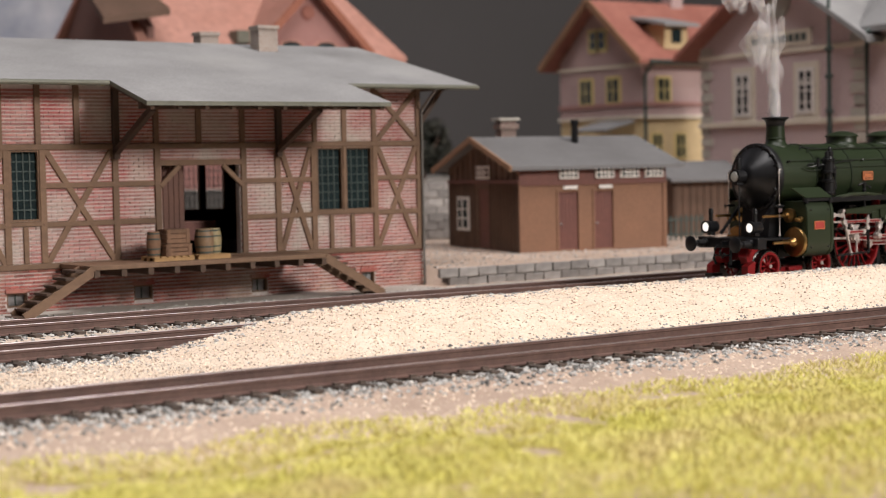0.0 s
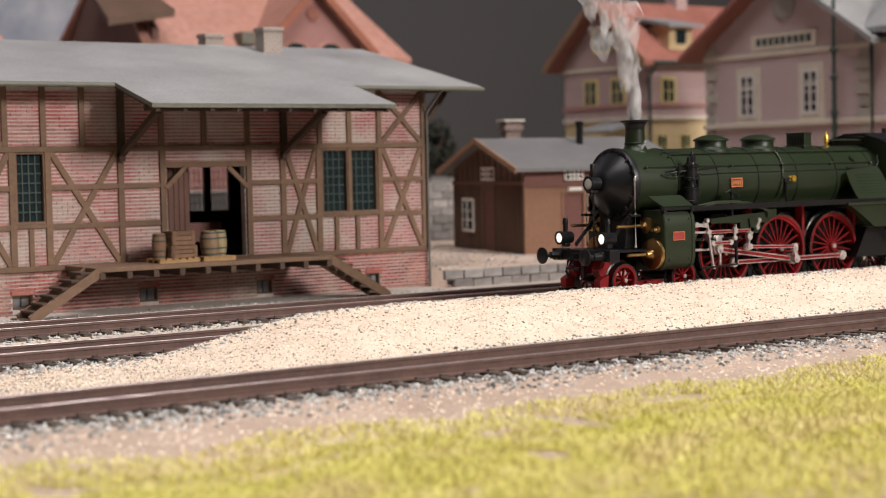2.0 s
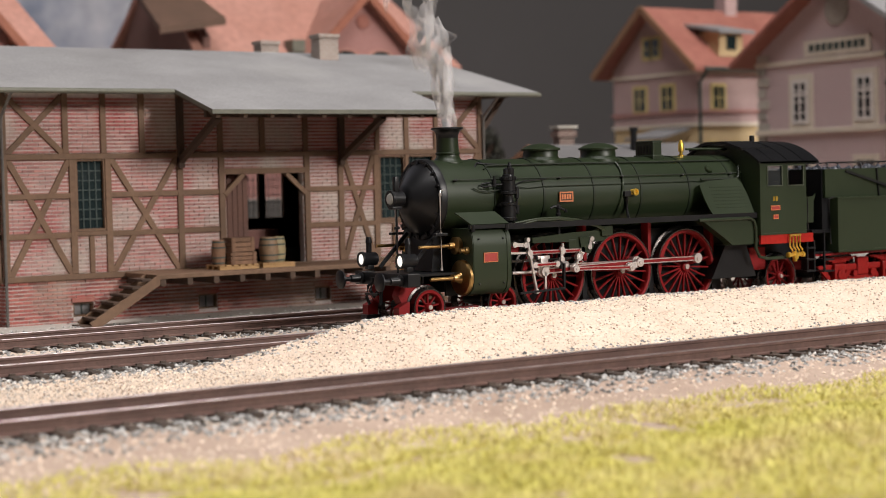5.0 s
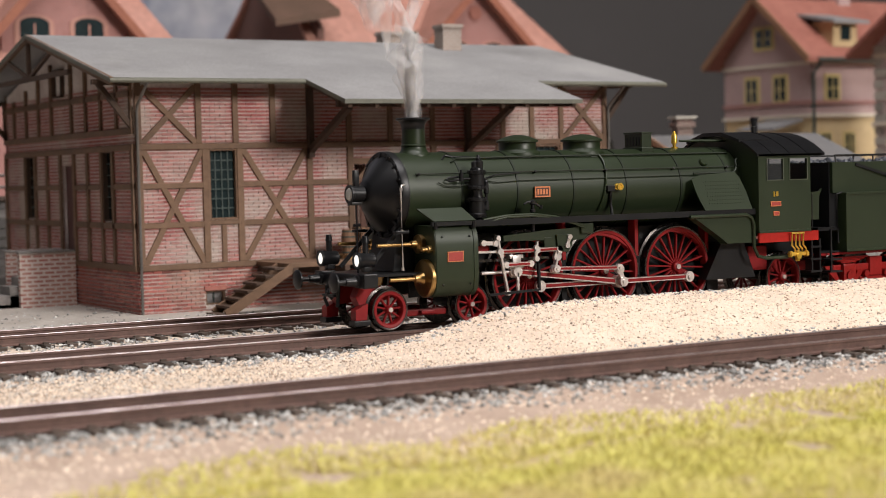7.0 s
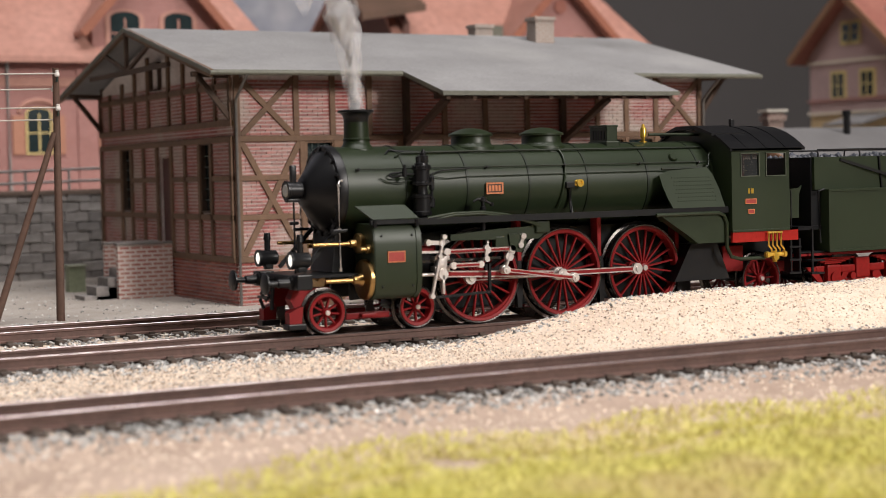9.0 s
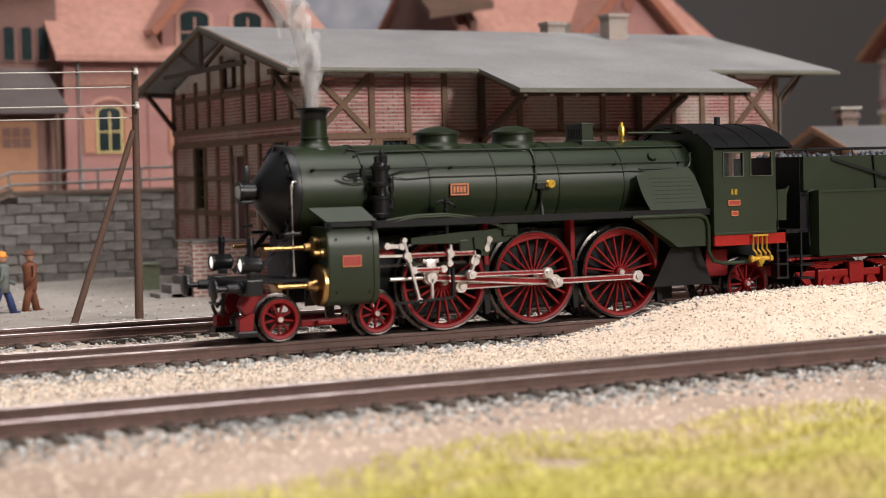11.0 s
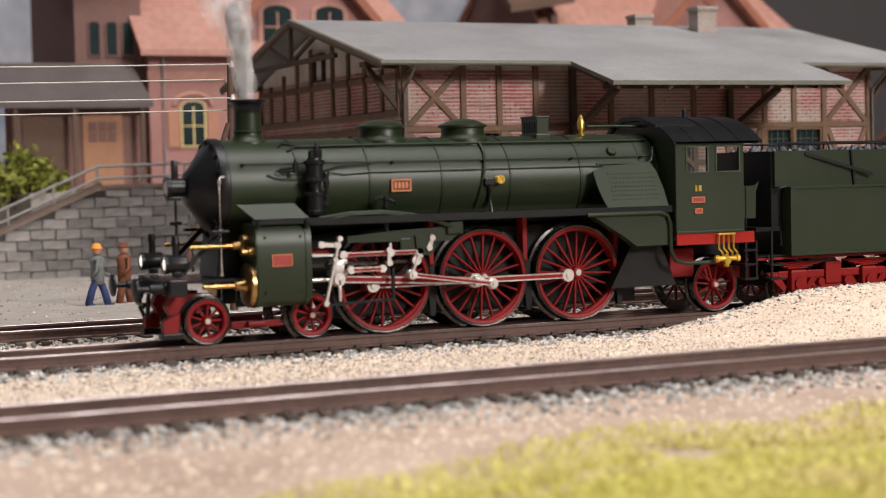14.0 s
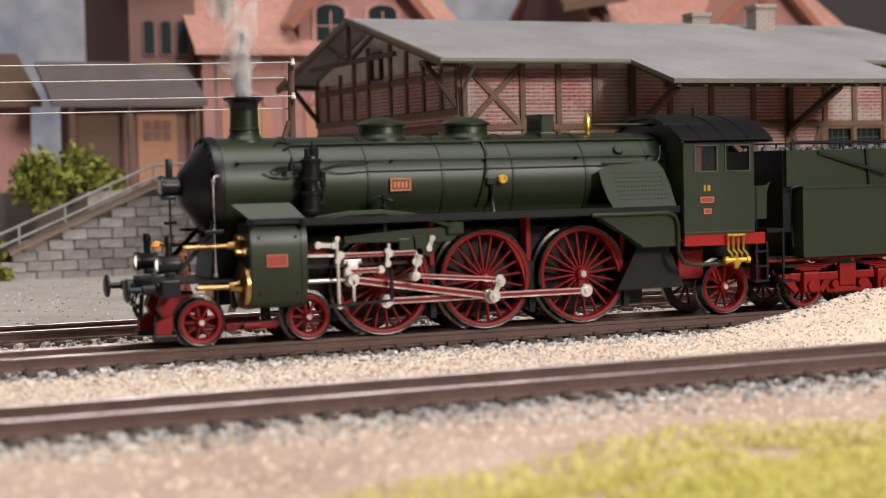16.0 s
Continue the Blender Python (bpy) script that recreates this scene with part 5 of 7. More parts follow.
def build_gear_frame():
    bm = B()
    obox(bm, (-6.95, -1.2, 1.62), (-4.3, -1.2, 1.62), 0.12, 0.07)
    part("slide_bar", bm, M["tyre"], loco)
    bm = B()
    obox(bm, (-6.05, -1.47, 1.84), (-4.4, -1.47, 1.84), 0.05, 0.05)
    obox(bm, (-5.9, -1.49, 1.5), (-5.25, -1.49, 1.5), 0.05, 0.05)
    obox(bm, (-6.9, -1.2, 1.92), (-6.35, -1.2, 1.92), 0.15, 0.17, bevel=0.02)
    part("valve_fluting", bm, M["red"], loco)
    bm = B()
    obox(bm, (-6.1, -1.43, 1.84), (-4.3, -1.43, 1.84), 0.05, 0.11, bevel=0.012)
    for x in (-6.12, -5.0, -4.3):
        cyl(bm, (x, -1.5, 1.84), (x, -1.38, 1.84), 0.09, n=14)
    obox(bm, (-5.02, -1.5, 1.84), (-5.02, -1.5, 2.06), 0.05, 0.07, up=(0, 1, 0))
    part("valve_rod", bm, M["steel"], loco, smooth=True)
    bm = B()
    prism(bm, [(-6.0, 2.1), (-4.7, 2.08), (-4.5, 1.9), (-4.2, 1.88), (-4.1, 2.05), (-3.5, 2.06), (-3.25, 2.26), (-3.35, 2.46), (-3.9, 2.36), (-4.6, 2.34), (-6.0, 2.24)], "y", -1.44, -1.30)
    for dz in (0.0, 0.07):
        tube(bm, [(-6.7, -1.6, 2.6 + dz), (-6.0, -1.62, 2.72 + dz * 0.6), (-5.2, -1.62, 2.73 + dz * 0.6), (-4.5, -1.6, 2.64 + dz * 0.6), (-3.9, -1.56, 2.5 + dz * 0.6), (-3.5, -1.5, 2.36 + dz * 0.6)], 0.035)
    box(bm, -3.62, -1.52, 2.2, -3.22, -1.3, 2.5, 0.04)
    prism(bm, [(-4.35, 1.8), (-4.05, 1.74), (-3.9, 1.95), (-4.0, 2.2), (-4.4, 2.2)], "y", -1.5, -1.42)
    box(bm, -4.75, -1.45, 1.8, -4.5, -1.25, 2.15, 0.02)
    part("gear_bracket", bm, M["green"], loco, "dark green valve gear bracket")
    bm = B()
    for x, z0, z1 in ((-4.95, 0.85, 1.5), (-5.05, 1.35, 1.5)):
        obox(bm, (x, -1.45, z0), (x, -1.45, z1), 0.06, 0.08, up=(0, 1, 0))
    obox(bm, (-6.5, -1.5, 0.76), (-4.95, -1.5, 0.82), 0.06, 0.06)
    part("gear_stay", bm, M["black"], loco)
    for name, a, b, w, mt in (("lifting_link", (-4.0, -1.5, 2.14), (-4.08, -1.5, 1.92), 0.09, "steel"), ("valve_spindle", (-6.95, -1.4, 1.86), (-6.12, -1.4, 1.84), 0.06, "steel"), ("guide_rod", (-5.95, -1.46, 1.5), (-5.2, -1.46, 1.5), 0.11, "steel"), ("spindle_crosshead", (-6.62, -1.44, 2.08), (-6.25, -1.44, 2.06), 0.1, "steel"), ("link_hanger", (-5.05, -1.5, 1.62), (-5.05, -1.5, 1.9), 0.09, "steel")):
        bm = B()
        obox(bm, a, b, *((w, 0.05) if abs(a[0] - b[0]) < 0.01 else (0.05, w)), up=(0, 1, 0) if abs(a[0] - b[0]) < 0.01 else (0, 0, 1), bevel=0.01)
        for q in (a, b):
            cyl(bm, (q[0], q[1] - 0.05, q[2]), (q[0], q[1] + 0.04, q[2]), w * 0.8, n=12)
        part(name, bm, M[mt], loco, smooth=True)


build_gear_frame()

# ---- tender ----
tender = thing("tender", (0.53, 0, 0), "dark green coal tender with red bogies", "tender")


M["bogie_red"] = mat("bogie_red", (0.23, 0.0075, 0.006), (0.29, 0.011, 0.009), 60, 0.45, spec=0.22, bump=0.04)


def build_tender():
    bm = B()
    box(bm, 5.62, -1.72, 1.36, 14.6, 1.72, 3.02, 0.04)
    body = part("tank", bm, M["green"], tender)
    bm = B()
    for x in (5.62, 8.6, 11.6, 14.6):
        box(bm, x - 0.03, -1.745, 1.36, x + 0.03, 1.745, 3.03)
    box(bm, 5.6, -1.75, 2.98, 14.62, 1.75, 3.04)
    box(bm, 5.6, -1.75, 1.33, 14.62, 1.75, 1.4)
    part("tank_edge", bm, M["green"], body)
    for s in (-1, 1):
        bm = B()
        prism(bm, [(5.3, 3.04), (11.4, 3.04), (11.4, 3.92), (5.3, 3.92)], "y", s * 1.42, s * 1.5)
        bunker = part("bunker_side", bm, M["green"], tender)
        bm = B()
        obox(bm, (6.2, s * 1.52, 3.85), (8.2, s * 1.62, 3.3), 0.05, 0.08)
        obox(bm, (7.6, s * 1.52, 3.92), (7.7, s * 1.52, 3.04), 0.05, 0.06, up=(0, 1, 0))
        part("fire_iron", bm, M["black"], bunker)
    bm = B()
    box(bm, 5.3, -1.42, 3.04, 5.38, 1.42, 3.92)
    part("bunker_front", bm, M["green"], tender)
    bm = B()
    box(bm, 11.32, -1.42, 3.04, 11.4, 1.42, 3.92)
    part("bunker_back", bm, M["green"], tender)
    rnd = random.Random(8)
    bm = B()
    for _ in range(420):
        x, y = rnd.uniform(5.45, 11.25), rnd.uniform(-1.35, 1.35)
        z = 3.72 + 0.2 * (1 - abs(y / 1.4)) + rnd.uniform(-0.05, 0.06)
        r = bmesh.ops.create_icosphere(bm, subdivisions=1, radius=rnd.uniform(0.07, 0.14))
        for v in r["verts"]:
            v.co = v.co * rnd.uniform(0.75, 1.2) + Vector((x, y, z))
    box(bm, 5.4, -1.4, 3.04, 11.3, 1.4, 3.68)
    tagged(part("coal", bm, M["coal"], tender, "heap of black coal"), kind="stuff")
    bm = B()
    for s in (-1, 1):
        tube(bm, [(5.5, s * 1.4, 4.12), (11.0, s * 1.4, 4.12)], 0.025)
        for x in (5.5, 7.0, 9.0, 11.0):
            tube(bm, [(x, s * 1.44, 3.9), (x, s * 1.4, 4.12)], 0.025)
    part("rail", bm, M["black"], tender)
    for s in (-1, 1):
        bm = B()
        prism(bm, [(4.27, 2.3), (4.6, 2.3), (4.62, 2.95), (4.72, 3.18), (4.62, 3.1), (4.27, 3.08)], "y", s * 1.6, s * 1.66)
        part("weather_shield", bm, M["green"], tender)
        bm = B()
        tube(bm, [(5.35, s * 1.65, 1.6), (5.3, s * 1.65, 3.0), (5.5, s * 1.65, 3.05)], 0.03)
        for z in (0.75, 1.1):
            box(bm, 5.0, min(s * 1.3, s * 1.7), z, 5.45, max(s * 1.3, s * 1.7), z + 0.05)
        box(bm, 5.05, min(s * 1.6, s * 1.66), 0.75, 5.1, max(s * 1.6, s * 1.66), 2.0)
        part("steps", bm, M["black"], tender)
    bm = B()
    box(bm, 4.6, -1.5, 1.3, 14.6, 1.5, 1.36)
    box(bm, 4.75, -1.45, 1.95, 5.6, 1.45, 2.05)
    box(bm, 5.25, -1.4, 2.05, 5.62, 1.4, 3.9)
    part("underframe", bm, M["black"], tender)
    bm = B()
    for s in (-1, 1):
        box(bm, 4.3, min(s * 1.4, s * 1.5), 1.24, 14.6, max(s * 1.4, s * 1.5), 1.32)
    part("frame_edge", bm, M["red"], tender)
    for x0 in (6.15, 11.0):
        for s in (-1, 1):
            y = s * 1.08
            bm = B()
            box(bm, x0 - 0.55, min(y, y + s * 0.1), 0.72, x0 + 2.75, max(y, y + s * 0.1), 0.92, 0.03)
            box(bm, x0 + 0.5, min(y, y + s * 0.1), 0.4, x0 + 1.7, max(y, y + s * 0.1), 0.55, 0.03)
            side = part("bogie_side", bm, M["bogie_red"], tender, "red bogie side frame with springs")
            for x in (x0, x0 + 2.2):
                bm = B()
                box(bm, x - 0.25, min(y, y + s * 0.22), 0.42, x + 0.25, max(y, y + s * 0.22), 0.95, 0.06)
                cyl(bm, (x, y + s * 0.2, 0.6), (x, y + s * 0.27, 0.6), 0.15, n=14)
                part("axle_box", bm, M["bogie_red"], side)
                for k in range(4):
                    bm = B()
                    h = 0.78 - k * 0.16
                    obox(bm, (x - h, y + s * 0.1, 1.13 - k * 0.045), (x + h, y + s * 0.1, 1.13 - k * 0.045), 0.12, 0.038, bevel=0.006)
                    part("leaf_spring", bm, M["bogie_red"], side)
                bm = B()
                prism(bm, [(x - 0.9, 0.9), (x - 0.55, 0.9), (x - 0.3, 0.5), (x - 0.4, 0.42)], "y", y, y + s * 0.08)
                part("brace", bm, M["bogie_red"], side)
                bm = B()
                prism(bm, [(x + 0.9, 0.9), (x + 0.55, 0.9), (x + 0.3, 0.5), (x + 0.4, 0.42)], "y", y, y + s * 0.08)
                part("brace", bm, M["bogie_red"], side)
            for x in (x0 + 0.7, x0 + 1.5):
                bm = B()
                cyl(bm, (x, y + s * 0.02, 0.62), (x, y + s * 0.2, 0.62), 0.1, n=12)
                part("bolt", bm, M["bogie_red"], side)
            bm = B()
            box(bm, x0 + 0.85, min(y, y + s * 0.16), 0.55, x0 + 1.35, max(y, y + s * 0.16), 1.12, 0.04)
            part("bolster", bm, M["bogie_red"], side)


build_tender()
tender_wheels = [wheel(tender, x, 0.58, 10, M["red"]) for x in (6.15, 8.35, 11.0, 13.2)]

# ---- buildings and things behind the tracks ----
M.update({
    "hut_brown": mat("hut_brown", (0.185, 0.092, 0.052), (0.22, 0.11, 0.064), 60, 0.75, bump=0.15),
    "hut_board": mat("hut_board", (0.085, 0.048, 0.03), (0.12, 0.066, 0.043), 90, 0.75, bump=0.25, vary=0.15),
    "hut_door": mat("hut_door", (0.12, 0.042, 0.032), (0.15, 0.055, 0.04), 90, 0.65, bump=0.15),
    "tile_red": mat("roof_tile_red", (0.27, 0.095, 0.07), (0.35, 0.14, 0.105), 35, 0.8, bump=0.4, fine=260),
    "tile_pink": mat("roof_tile_pink", (0.38, 0.18, 0.135), (0.47, 0.25, 0.20), 14, 0.7, bump=0.3, fine=260),
    "pink_wall": brick_mat("pink_brick", (0.30, 0.13, 0.112), (0.37, 0.18, 0.16), (0.36, 0.21, 0.19), 0.32, 0.12, 0.06),
    "mauve_wall": brick_mat("mauve_brick", (0.33, 0.215, 0.205), (0.43, 0.285, 0.27), (0.50, 0.38, 0.36), 0.32, 0.12, 0.08),
    "brown_wall": brick_mat("brown_brick", (0.15, 0.075, 0.062), (0.20, 0.10, 0.085), (0.2, 0.12, 0.1), 0.32, 0.12, 0.06),
    "ochre_wall": mat("ochre_plaster", (0.52, 0.38, 0.21), (0.60, 0.46, 0.26), 40, 0.9, bump=0.2),
    "cream": mat("cream_stone", (0.62, 0.55, 0.44), (0.70, 0.63, 0.53), 60, 0.85, bump=0.2),
    "quoin": mat("quoin_stone", (0.38, 0.35, 0.30), (0.46, 0.43, 0.38), 60, 0.9, bump=0.3, vary=0.2),
    "ochre_frame": mat("ochre_frame", (0.55, 0.43, 0.18), (0.62, 0.50, 0.22), 80, 0.7),
    "iron": mat("grey_iron", (0.22, 0.21, 0.20), (0.30, 0.28, 0.27), 120, 0.6),
    "pole_wood": mat("pole_wood", (0.085, 0.045, 0.03), (0.12, 0.065, 0.045), 120, 0.75),
    "wire": mat("wire", (0.42, 0.38, 0.33), (0.5, 0.46, 0.40), 80, 0.4),
    "crate": mat("crate_wood", (0.15, 0.08, 0.045), (0.20, 0.11, 0.065), 120, 0.8, vary=0.2),
    "pallet": mat("pallet_wood", (0.34, 0.20, 0.08), (0.42, 0.26, 0.12), 120, 0.8),
    "barrel": mat("barrel_wood", (0.20, 0.12, 0.065), (0.26, 0.17, 0.10), 120, 0.6),
    "leaf": mat("leaf", (0.15, 0.17, 0.022), (0.26, 0.27, 0.045), 150, 0.7, bump=0, vary=0.4, island=True),
    "leaf_dark": mat("leaf_dark", (0.022, 0.026, 0.018), (0.045, 0.04, 0.028), 150, 0.8, bump=0, vary=0.4, island=True),
})


M["station_wall"] = brick_mat("station_brick", (0.31, 0.19, 0.195), (0.44, 0.295, 0.295), (0.62, 0.50, 0.49), 0.42, 0.19, 0.14)
M["roof_dark"] = mat("roof_dark", (0.12, 0.115, 0.115), (0.17, 0.165, 0.165), 25, 0.85, bump=0.25, fine=1100)


def stone_block(w, h, d, seed):
    """A rough-hewn block: face towards -y, edges worn."""
    rnd = random.Random(seed)
    bm = B()
    box(bm, -w / 2, -d, 0, w / 2, 0.02, h, min(w, h) * 0.14)
    for v in bm.verts:
        v.co += Vector((rnd.uniform(-1, 1), rnd.uniform(-1, 1), rnd.uniform(-1, 1))) * 0.018
    bm.transform(Matrix.Scale(K, 4))
    me = bpy.data.meshes.new("stone")
    bm.to_mesh(me)
    bm.free()
    me.materials.append(M["stone"])
    return me


def lay_stones(parent, meshes, x0, x1, z0, courses, w, h, top=None, seed=3):
    """Courses of blocks along +x on the parent, in its own space."""
    rnd = random.Random(seed)
    for r in range(courses):
        x = x0 - (w / 2 if r % 2 else 0) + rnd.uniform(-0.1, 0.1)
        while x < x1:
            c = x + w / 2
            if c > x0 - 0.05 and c < x1 and (top is None or z0 + (r + 0.6) * h < top(c)):
                ob = new("stone", rnd.choice(meshes))
                ob.parent = parent
                ob.location = (c * K, rnd.uniform(-0.02, 0.02) * K, (z0 + r * h) * K)
            x += w


def build_edging():
    t = thing("stone_edging", (22.7, 12.25, -0.4), "low kerb of rough grey stone blocks", "kerb", kind="structure")
    bm = B()
    box(bm, 0, 0.02, 0, 40, 0.35, 0.62)
    part("backing", bm, M["stone_joint"], t)
    ms = [stone_block(0.86, 0.35, 0.12, k) for k in range(5)]
    lay_stones(t, ms, 0, 26, -0.02, 2, 0.9, 0.36, seed=9)


def build_retaining_wall():
    t = thing("retaining_wall", (-7.3, 33.0, -0.45), "retaining wall of weathered grey stone blocks", "wall", kind="structure")

    def top(x):
        return min(3.7, 1.15 + x * 0.42)
    bm = B()
    prism(bm, [(0, 0), (75, 0), (75, 3.6), (5.8, 3.6), (0, 1.1)], "y", 0.02, 1.0)
    part("backing", bm, M["stone_joint"], t)
    ms = [stone_block(0.98, 0.4, 0.12, 20 + k) for k in range(6)]
    lay_stones(t, ms, 0.0, 13.5, 0.0, 9, 1.02, 0.415, top, seed=4)
    lay_stones(t, ms, 40.5, 47.5, 0.0, 9, 1.02, 0.415, seed=5)
    bm = B()
    obox(bm, (-0.1, 0.3, 1.2), (6.0, 0.3, 3.82), 1.0, 0.22, bevel=0.03)
    box(bm, 6.0, -0.15, 3.65, 16, 0.8, 3.85, 0.03)
    part("coping", bm, mat("coping", (0.16, 0.115, 0.09), (0.2, 0.15, 0.12), 80, 0.9), t)
    r = thing("stair_railing", (-7.3, 33.1, 0.75), "grey two-bar iron railing along the stair and wall", "railing")
    for dz in (0.95, 0.45):
        bm = B()
        tube(bm, [(-3.0, 0, dz - 1.3), (5.9, 0, 2.45 + dz), (14.0, 0, 2.6 + dz)], 0.06)
        part("bar", bm, M["iron"], r)
    for k in range(8):
        bm = B()
        x = -1.5 + k * 1.85
        z = 2.45 + (x - 5.9) * 0.42 if x < 5.9 else 2.5
        cyl(bm, (x, 0, z), (x, 0, z + 0.98), 0.055, n=8)
        part("post", bm, M["iron"], r)
    bm = B()
    box(bm, -4, 33.9, -0.5, 120, 100, 3.1)
    tagged(finish("terrace", bm, M["yard"]), "raised terrace behind the retaining wall", "ground", kind="structure")


def arch_window(parent, x0, x1, z0, z1, y, frame, pane, axis="x", arch=True, bars=(2, 3), surround=0.12, hood=None):
    """A window set in a wall that faces -y (axis x) or -x (axis y), with an arched or straight head."""
    def pts(o):
        q = [(x0 - o, z0 - o), (x1 + o, z0 - o), (x1 + o, z1)]
        if arch:
            r = (x1 - x0) / 2 + o
            q += [((x0 + x1) / 2 + r * math.cos(radians(a)), z1 + 0.45 * r * math.sin(radians(a))) for a in range(20, 180, 20)]
            q += [(x0 - o, z1)]
        else:
            q = [(x0 - o, z0 - o), (x1 + o, z0 - o), (x1 + o, z1 + o), (x0 - o, z1 + o)]
        return q
    ax = "y" if axis == "x" else "x"
    bm = B()
    prism(bm, pts(surround), ax, y - 0.1, y + 0.05)
    w = part("window", bm, frame, parent)
    bm = B()
    prism(bm, pts(0.0), ax, y - 0.112, y - 0.06)
    part("pane", bm, pane, w)
    bm = B()
    for k in range(1, bars[0]):
        a = x0 + (x1 - x0) * k / bars[0]
        (box(bm, a - 0.04, y - 0.15, z0, a + 0.04, y - 0.112, z1) if axis == "x" else box(bm, y - 0.15, a - 0.04, z0, y - 0.112, a + 0.04, z1))
    for k in range(1, bars[1]):
        c = z0 + (z1 - z0) * k / bars[1]
        (box(bm, x0, y - 0.145, c - 0.03, x1, y - 0.112, c + 0.03) if axis == "x" else box(bm, y - 0.145, x0, c - 0.03, y - 0.112, x1, c + 0.03))
    part("glazing_bar", bm, frame if hood is None else M["white"], w)
    return w


def roof_slab(parent, quad, material, th=0.22, name="roof"):
    bm = B()
    hi = [bm.verts.new(p) for p in quad]
    lo = [bm.verts.new((p[0], p[1], p[2] - th)) for p in quad]
    n = len(quad)
    bm.faces.new(hi)
    bm.faces.new(lo)
    for k in range(n):
        bm.faces.new((lo[k], lo[(k + 1) % n], hi[(k + 1) % n], hi[k]))
    bmesh.ops.recalc_face_normals(bm, faces=bm.faces)
    return part(name, bm, material, parent)


def build_hut():
    t = thing("wooden_hut", (31.1, 18.6, 0.27), "brown wooden station hut with a grey felt roof", "building", rz=-14)
    W, D, E = 7.15, 8.2, 3.72
    bm = B()
    doors = [(1.86, 2.8, 0.1, 2.6), (3.6, 4.5, 0.1, 2.6)]
    wall_with_holes(bm, 0, W, 0, E, 0, 0.2, doors)
    box(bm, W - 0.2, 0.2, 0, W, D, E)
    box(bm, 0.2, D - 0.2, 0, W - 0.2, D, E)
    part("front_wall", bm, M["hut_brown"], t)
    bm = B()
    wall_with_holes(bm, 0.2, D, 0, E, 0, 0.18, [(3.3, 4.6, 0.1, 2.75)], axis="y")
    prism(bm, [(0.0, E), (D, E), (D / 2, 5.0)], "x", 0.0, 0.18)
    gable = part("gable_wall", bm, M["hut_board"], t)
    n = 22
    for k in range(n):
        y = 0.12 + k * (D - 0.24) / (n - 1)
        if 3.2 < y < 4.7:
            continue
        bm = B()
        box(bm, -0.07, y - 0.06, 0.05, 0.0, y + 0.06, 3.0)
        part("batten", bm, M["hut_board"], gable)
    for k in range(12):
        y = 0.5 + k * 0.66
        bm = B()
        box(bm, -0.05, y - 0.05, 3.2, 0.0, y + 0.05, 3.3 + (1.6 - abs(y - D / 2) * 0.37))
        part("batten", bm, M["hut_board"], gable)
    bm = B()
    box(bm, -0.1, 0.0, 3.0, -0.02, D, 3.16)
    box(bm, 0, -0.07, 2.9, W, -0.003, 3.1)
    part("trim_rail", bm, M["hut_door"], t)
    bm = B()
    box(bm, 0.0, -0.045, 3.1, W, -0.003, 3.72)
    part("frieze", bm, M["hut_door"], t)
    for a, b, c, d in doors:
        bm = B()
        box(bm, a, 0.05, c, b, 0.14, d)
        for k in range(1, 5):
            box(bm, a + (b - a) * k / 5 - 0.012, 0.03, c, a + (b - a) * k / 5 + 0.012, 0.05, d)
        dd = part("door", bm, M["hut_door"], t, "dark red plank door")
        bm = B()
        cyl(bm, (a + 0.12, 0.05, 1.2), (a + 0.12, -0.05, 1.2), 0.04, n=8)
        part("handle", bm, M["iron"], dd)
        bm = B()
        box(bm, a + 0.22, -0.1, 2.72, b - 0.05, -0.02, 2.86, 0.01)
        part("name_board", bm, M["white"], t, "small white name board")
    bm = B()
    box(bm, 0.06, 3.3, 0.1, 0.12, 4.6, 2.75)
    for z in (0.3, 1.5):
        box(bm, 0.03, 3.5, z, 0.06, 4.4, z + 1.0, 0.01)
    part("door", bm, M["hut_door"], t, "dark red-brown panelled door")
    white = M["white"]
    for a in (1.88, 3.62, 4.85, 6.06):
        w = arch_window(t, a + 0.08, a + 0.84, 3.24, 3.62, -0.04, white, M["glass_dark"], arch=False, bars=(4, 2), surround=0.07)
    arch_window(t, 5.75, 6.85, 0.95, 2.25, 0.0, white, M["glass_dark"], axis="y", arch=False, bars=(2, 3), surround=0.14)
    arch_window(t, 3.2, 4.5, 3.3, 3.7, 0.0, white, M["glass_dark"], axis="y", arch=False, bars=(4, 2), surround=0.1)
    ov = 0.75
    rise = (5.08 - 3.86) / (D / 2)
    roof_slab(t, [(-0.55, -0.45, 3.86 - 0.13), (W + 0.75, -0.45, 3.86 - 0.13), (W + 0.75, D / 2, 5.1), (-0.55, D / 2, 5.1)], M["roof_dark"], 0.16)
    r2 = roof_slab(t, [(-0.55, D / 2 + 0.003, 5.1), (W + 0.75, D / 2 + 0.003, 5.1), (W + 0.75, D + ov, 3.68), (-0.55, D + ov, 3.68)], M["roof_dark"], 0.16)
    bm = B()
    obox(bm, (-0.58, -0.5, 3.63), (-0.58, D / 2, 5.0), 0.1, 0.24)
    obox(bm, (-0.58, D / 2, 5.0), (-0.58, D + ov, 3.58), 0.1, 0.24)
    part("bargeboard", bm, mat("board_tan", (0.25, 0.14, 0.08), (0.3, 0.17, 0.1), 90, 0.7), t)
    bm = B()
    cyl(bm, (4.2, 3.1, 4.6), (4.2, 3.1, 5.65), 0.16, n=14)
    cyl(bm, (4.2, 3.1, 5.6), (4.2, 3.1, 5.82), 0.2, n=14)
    part("stovepipe", bm, M["black"], t, "black iron stovepipe")
    bm = B()
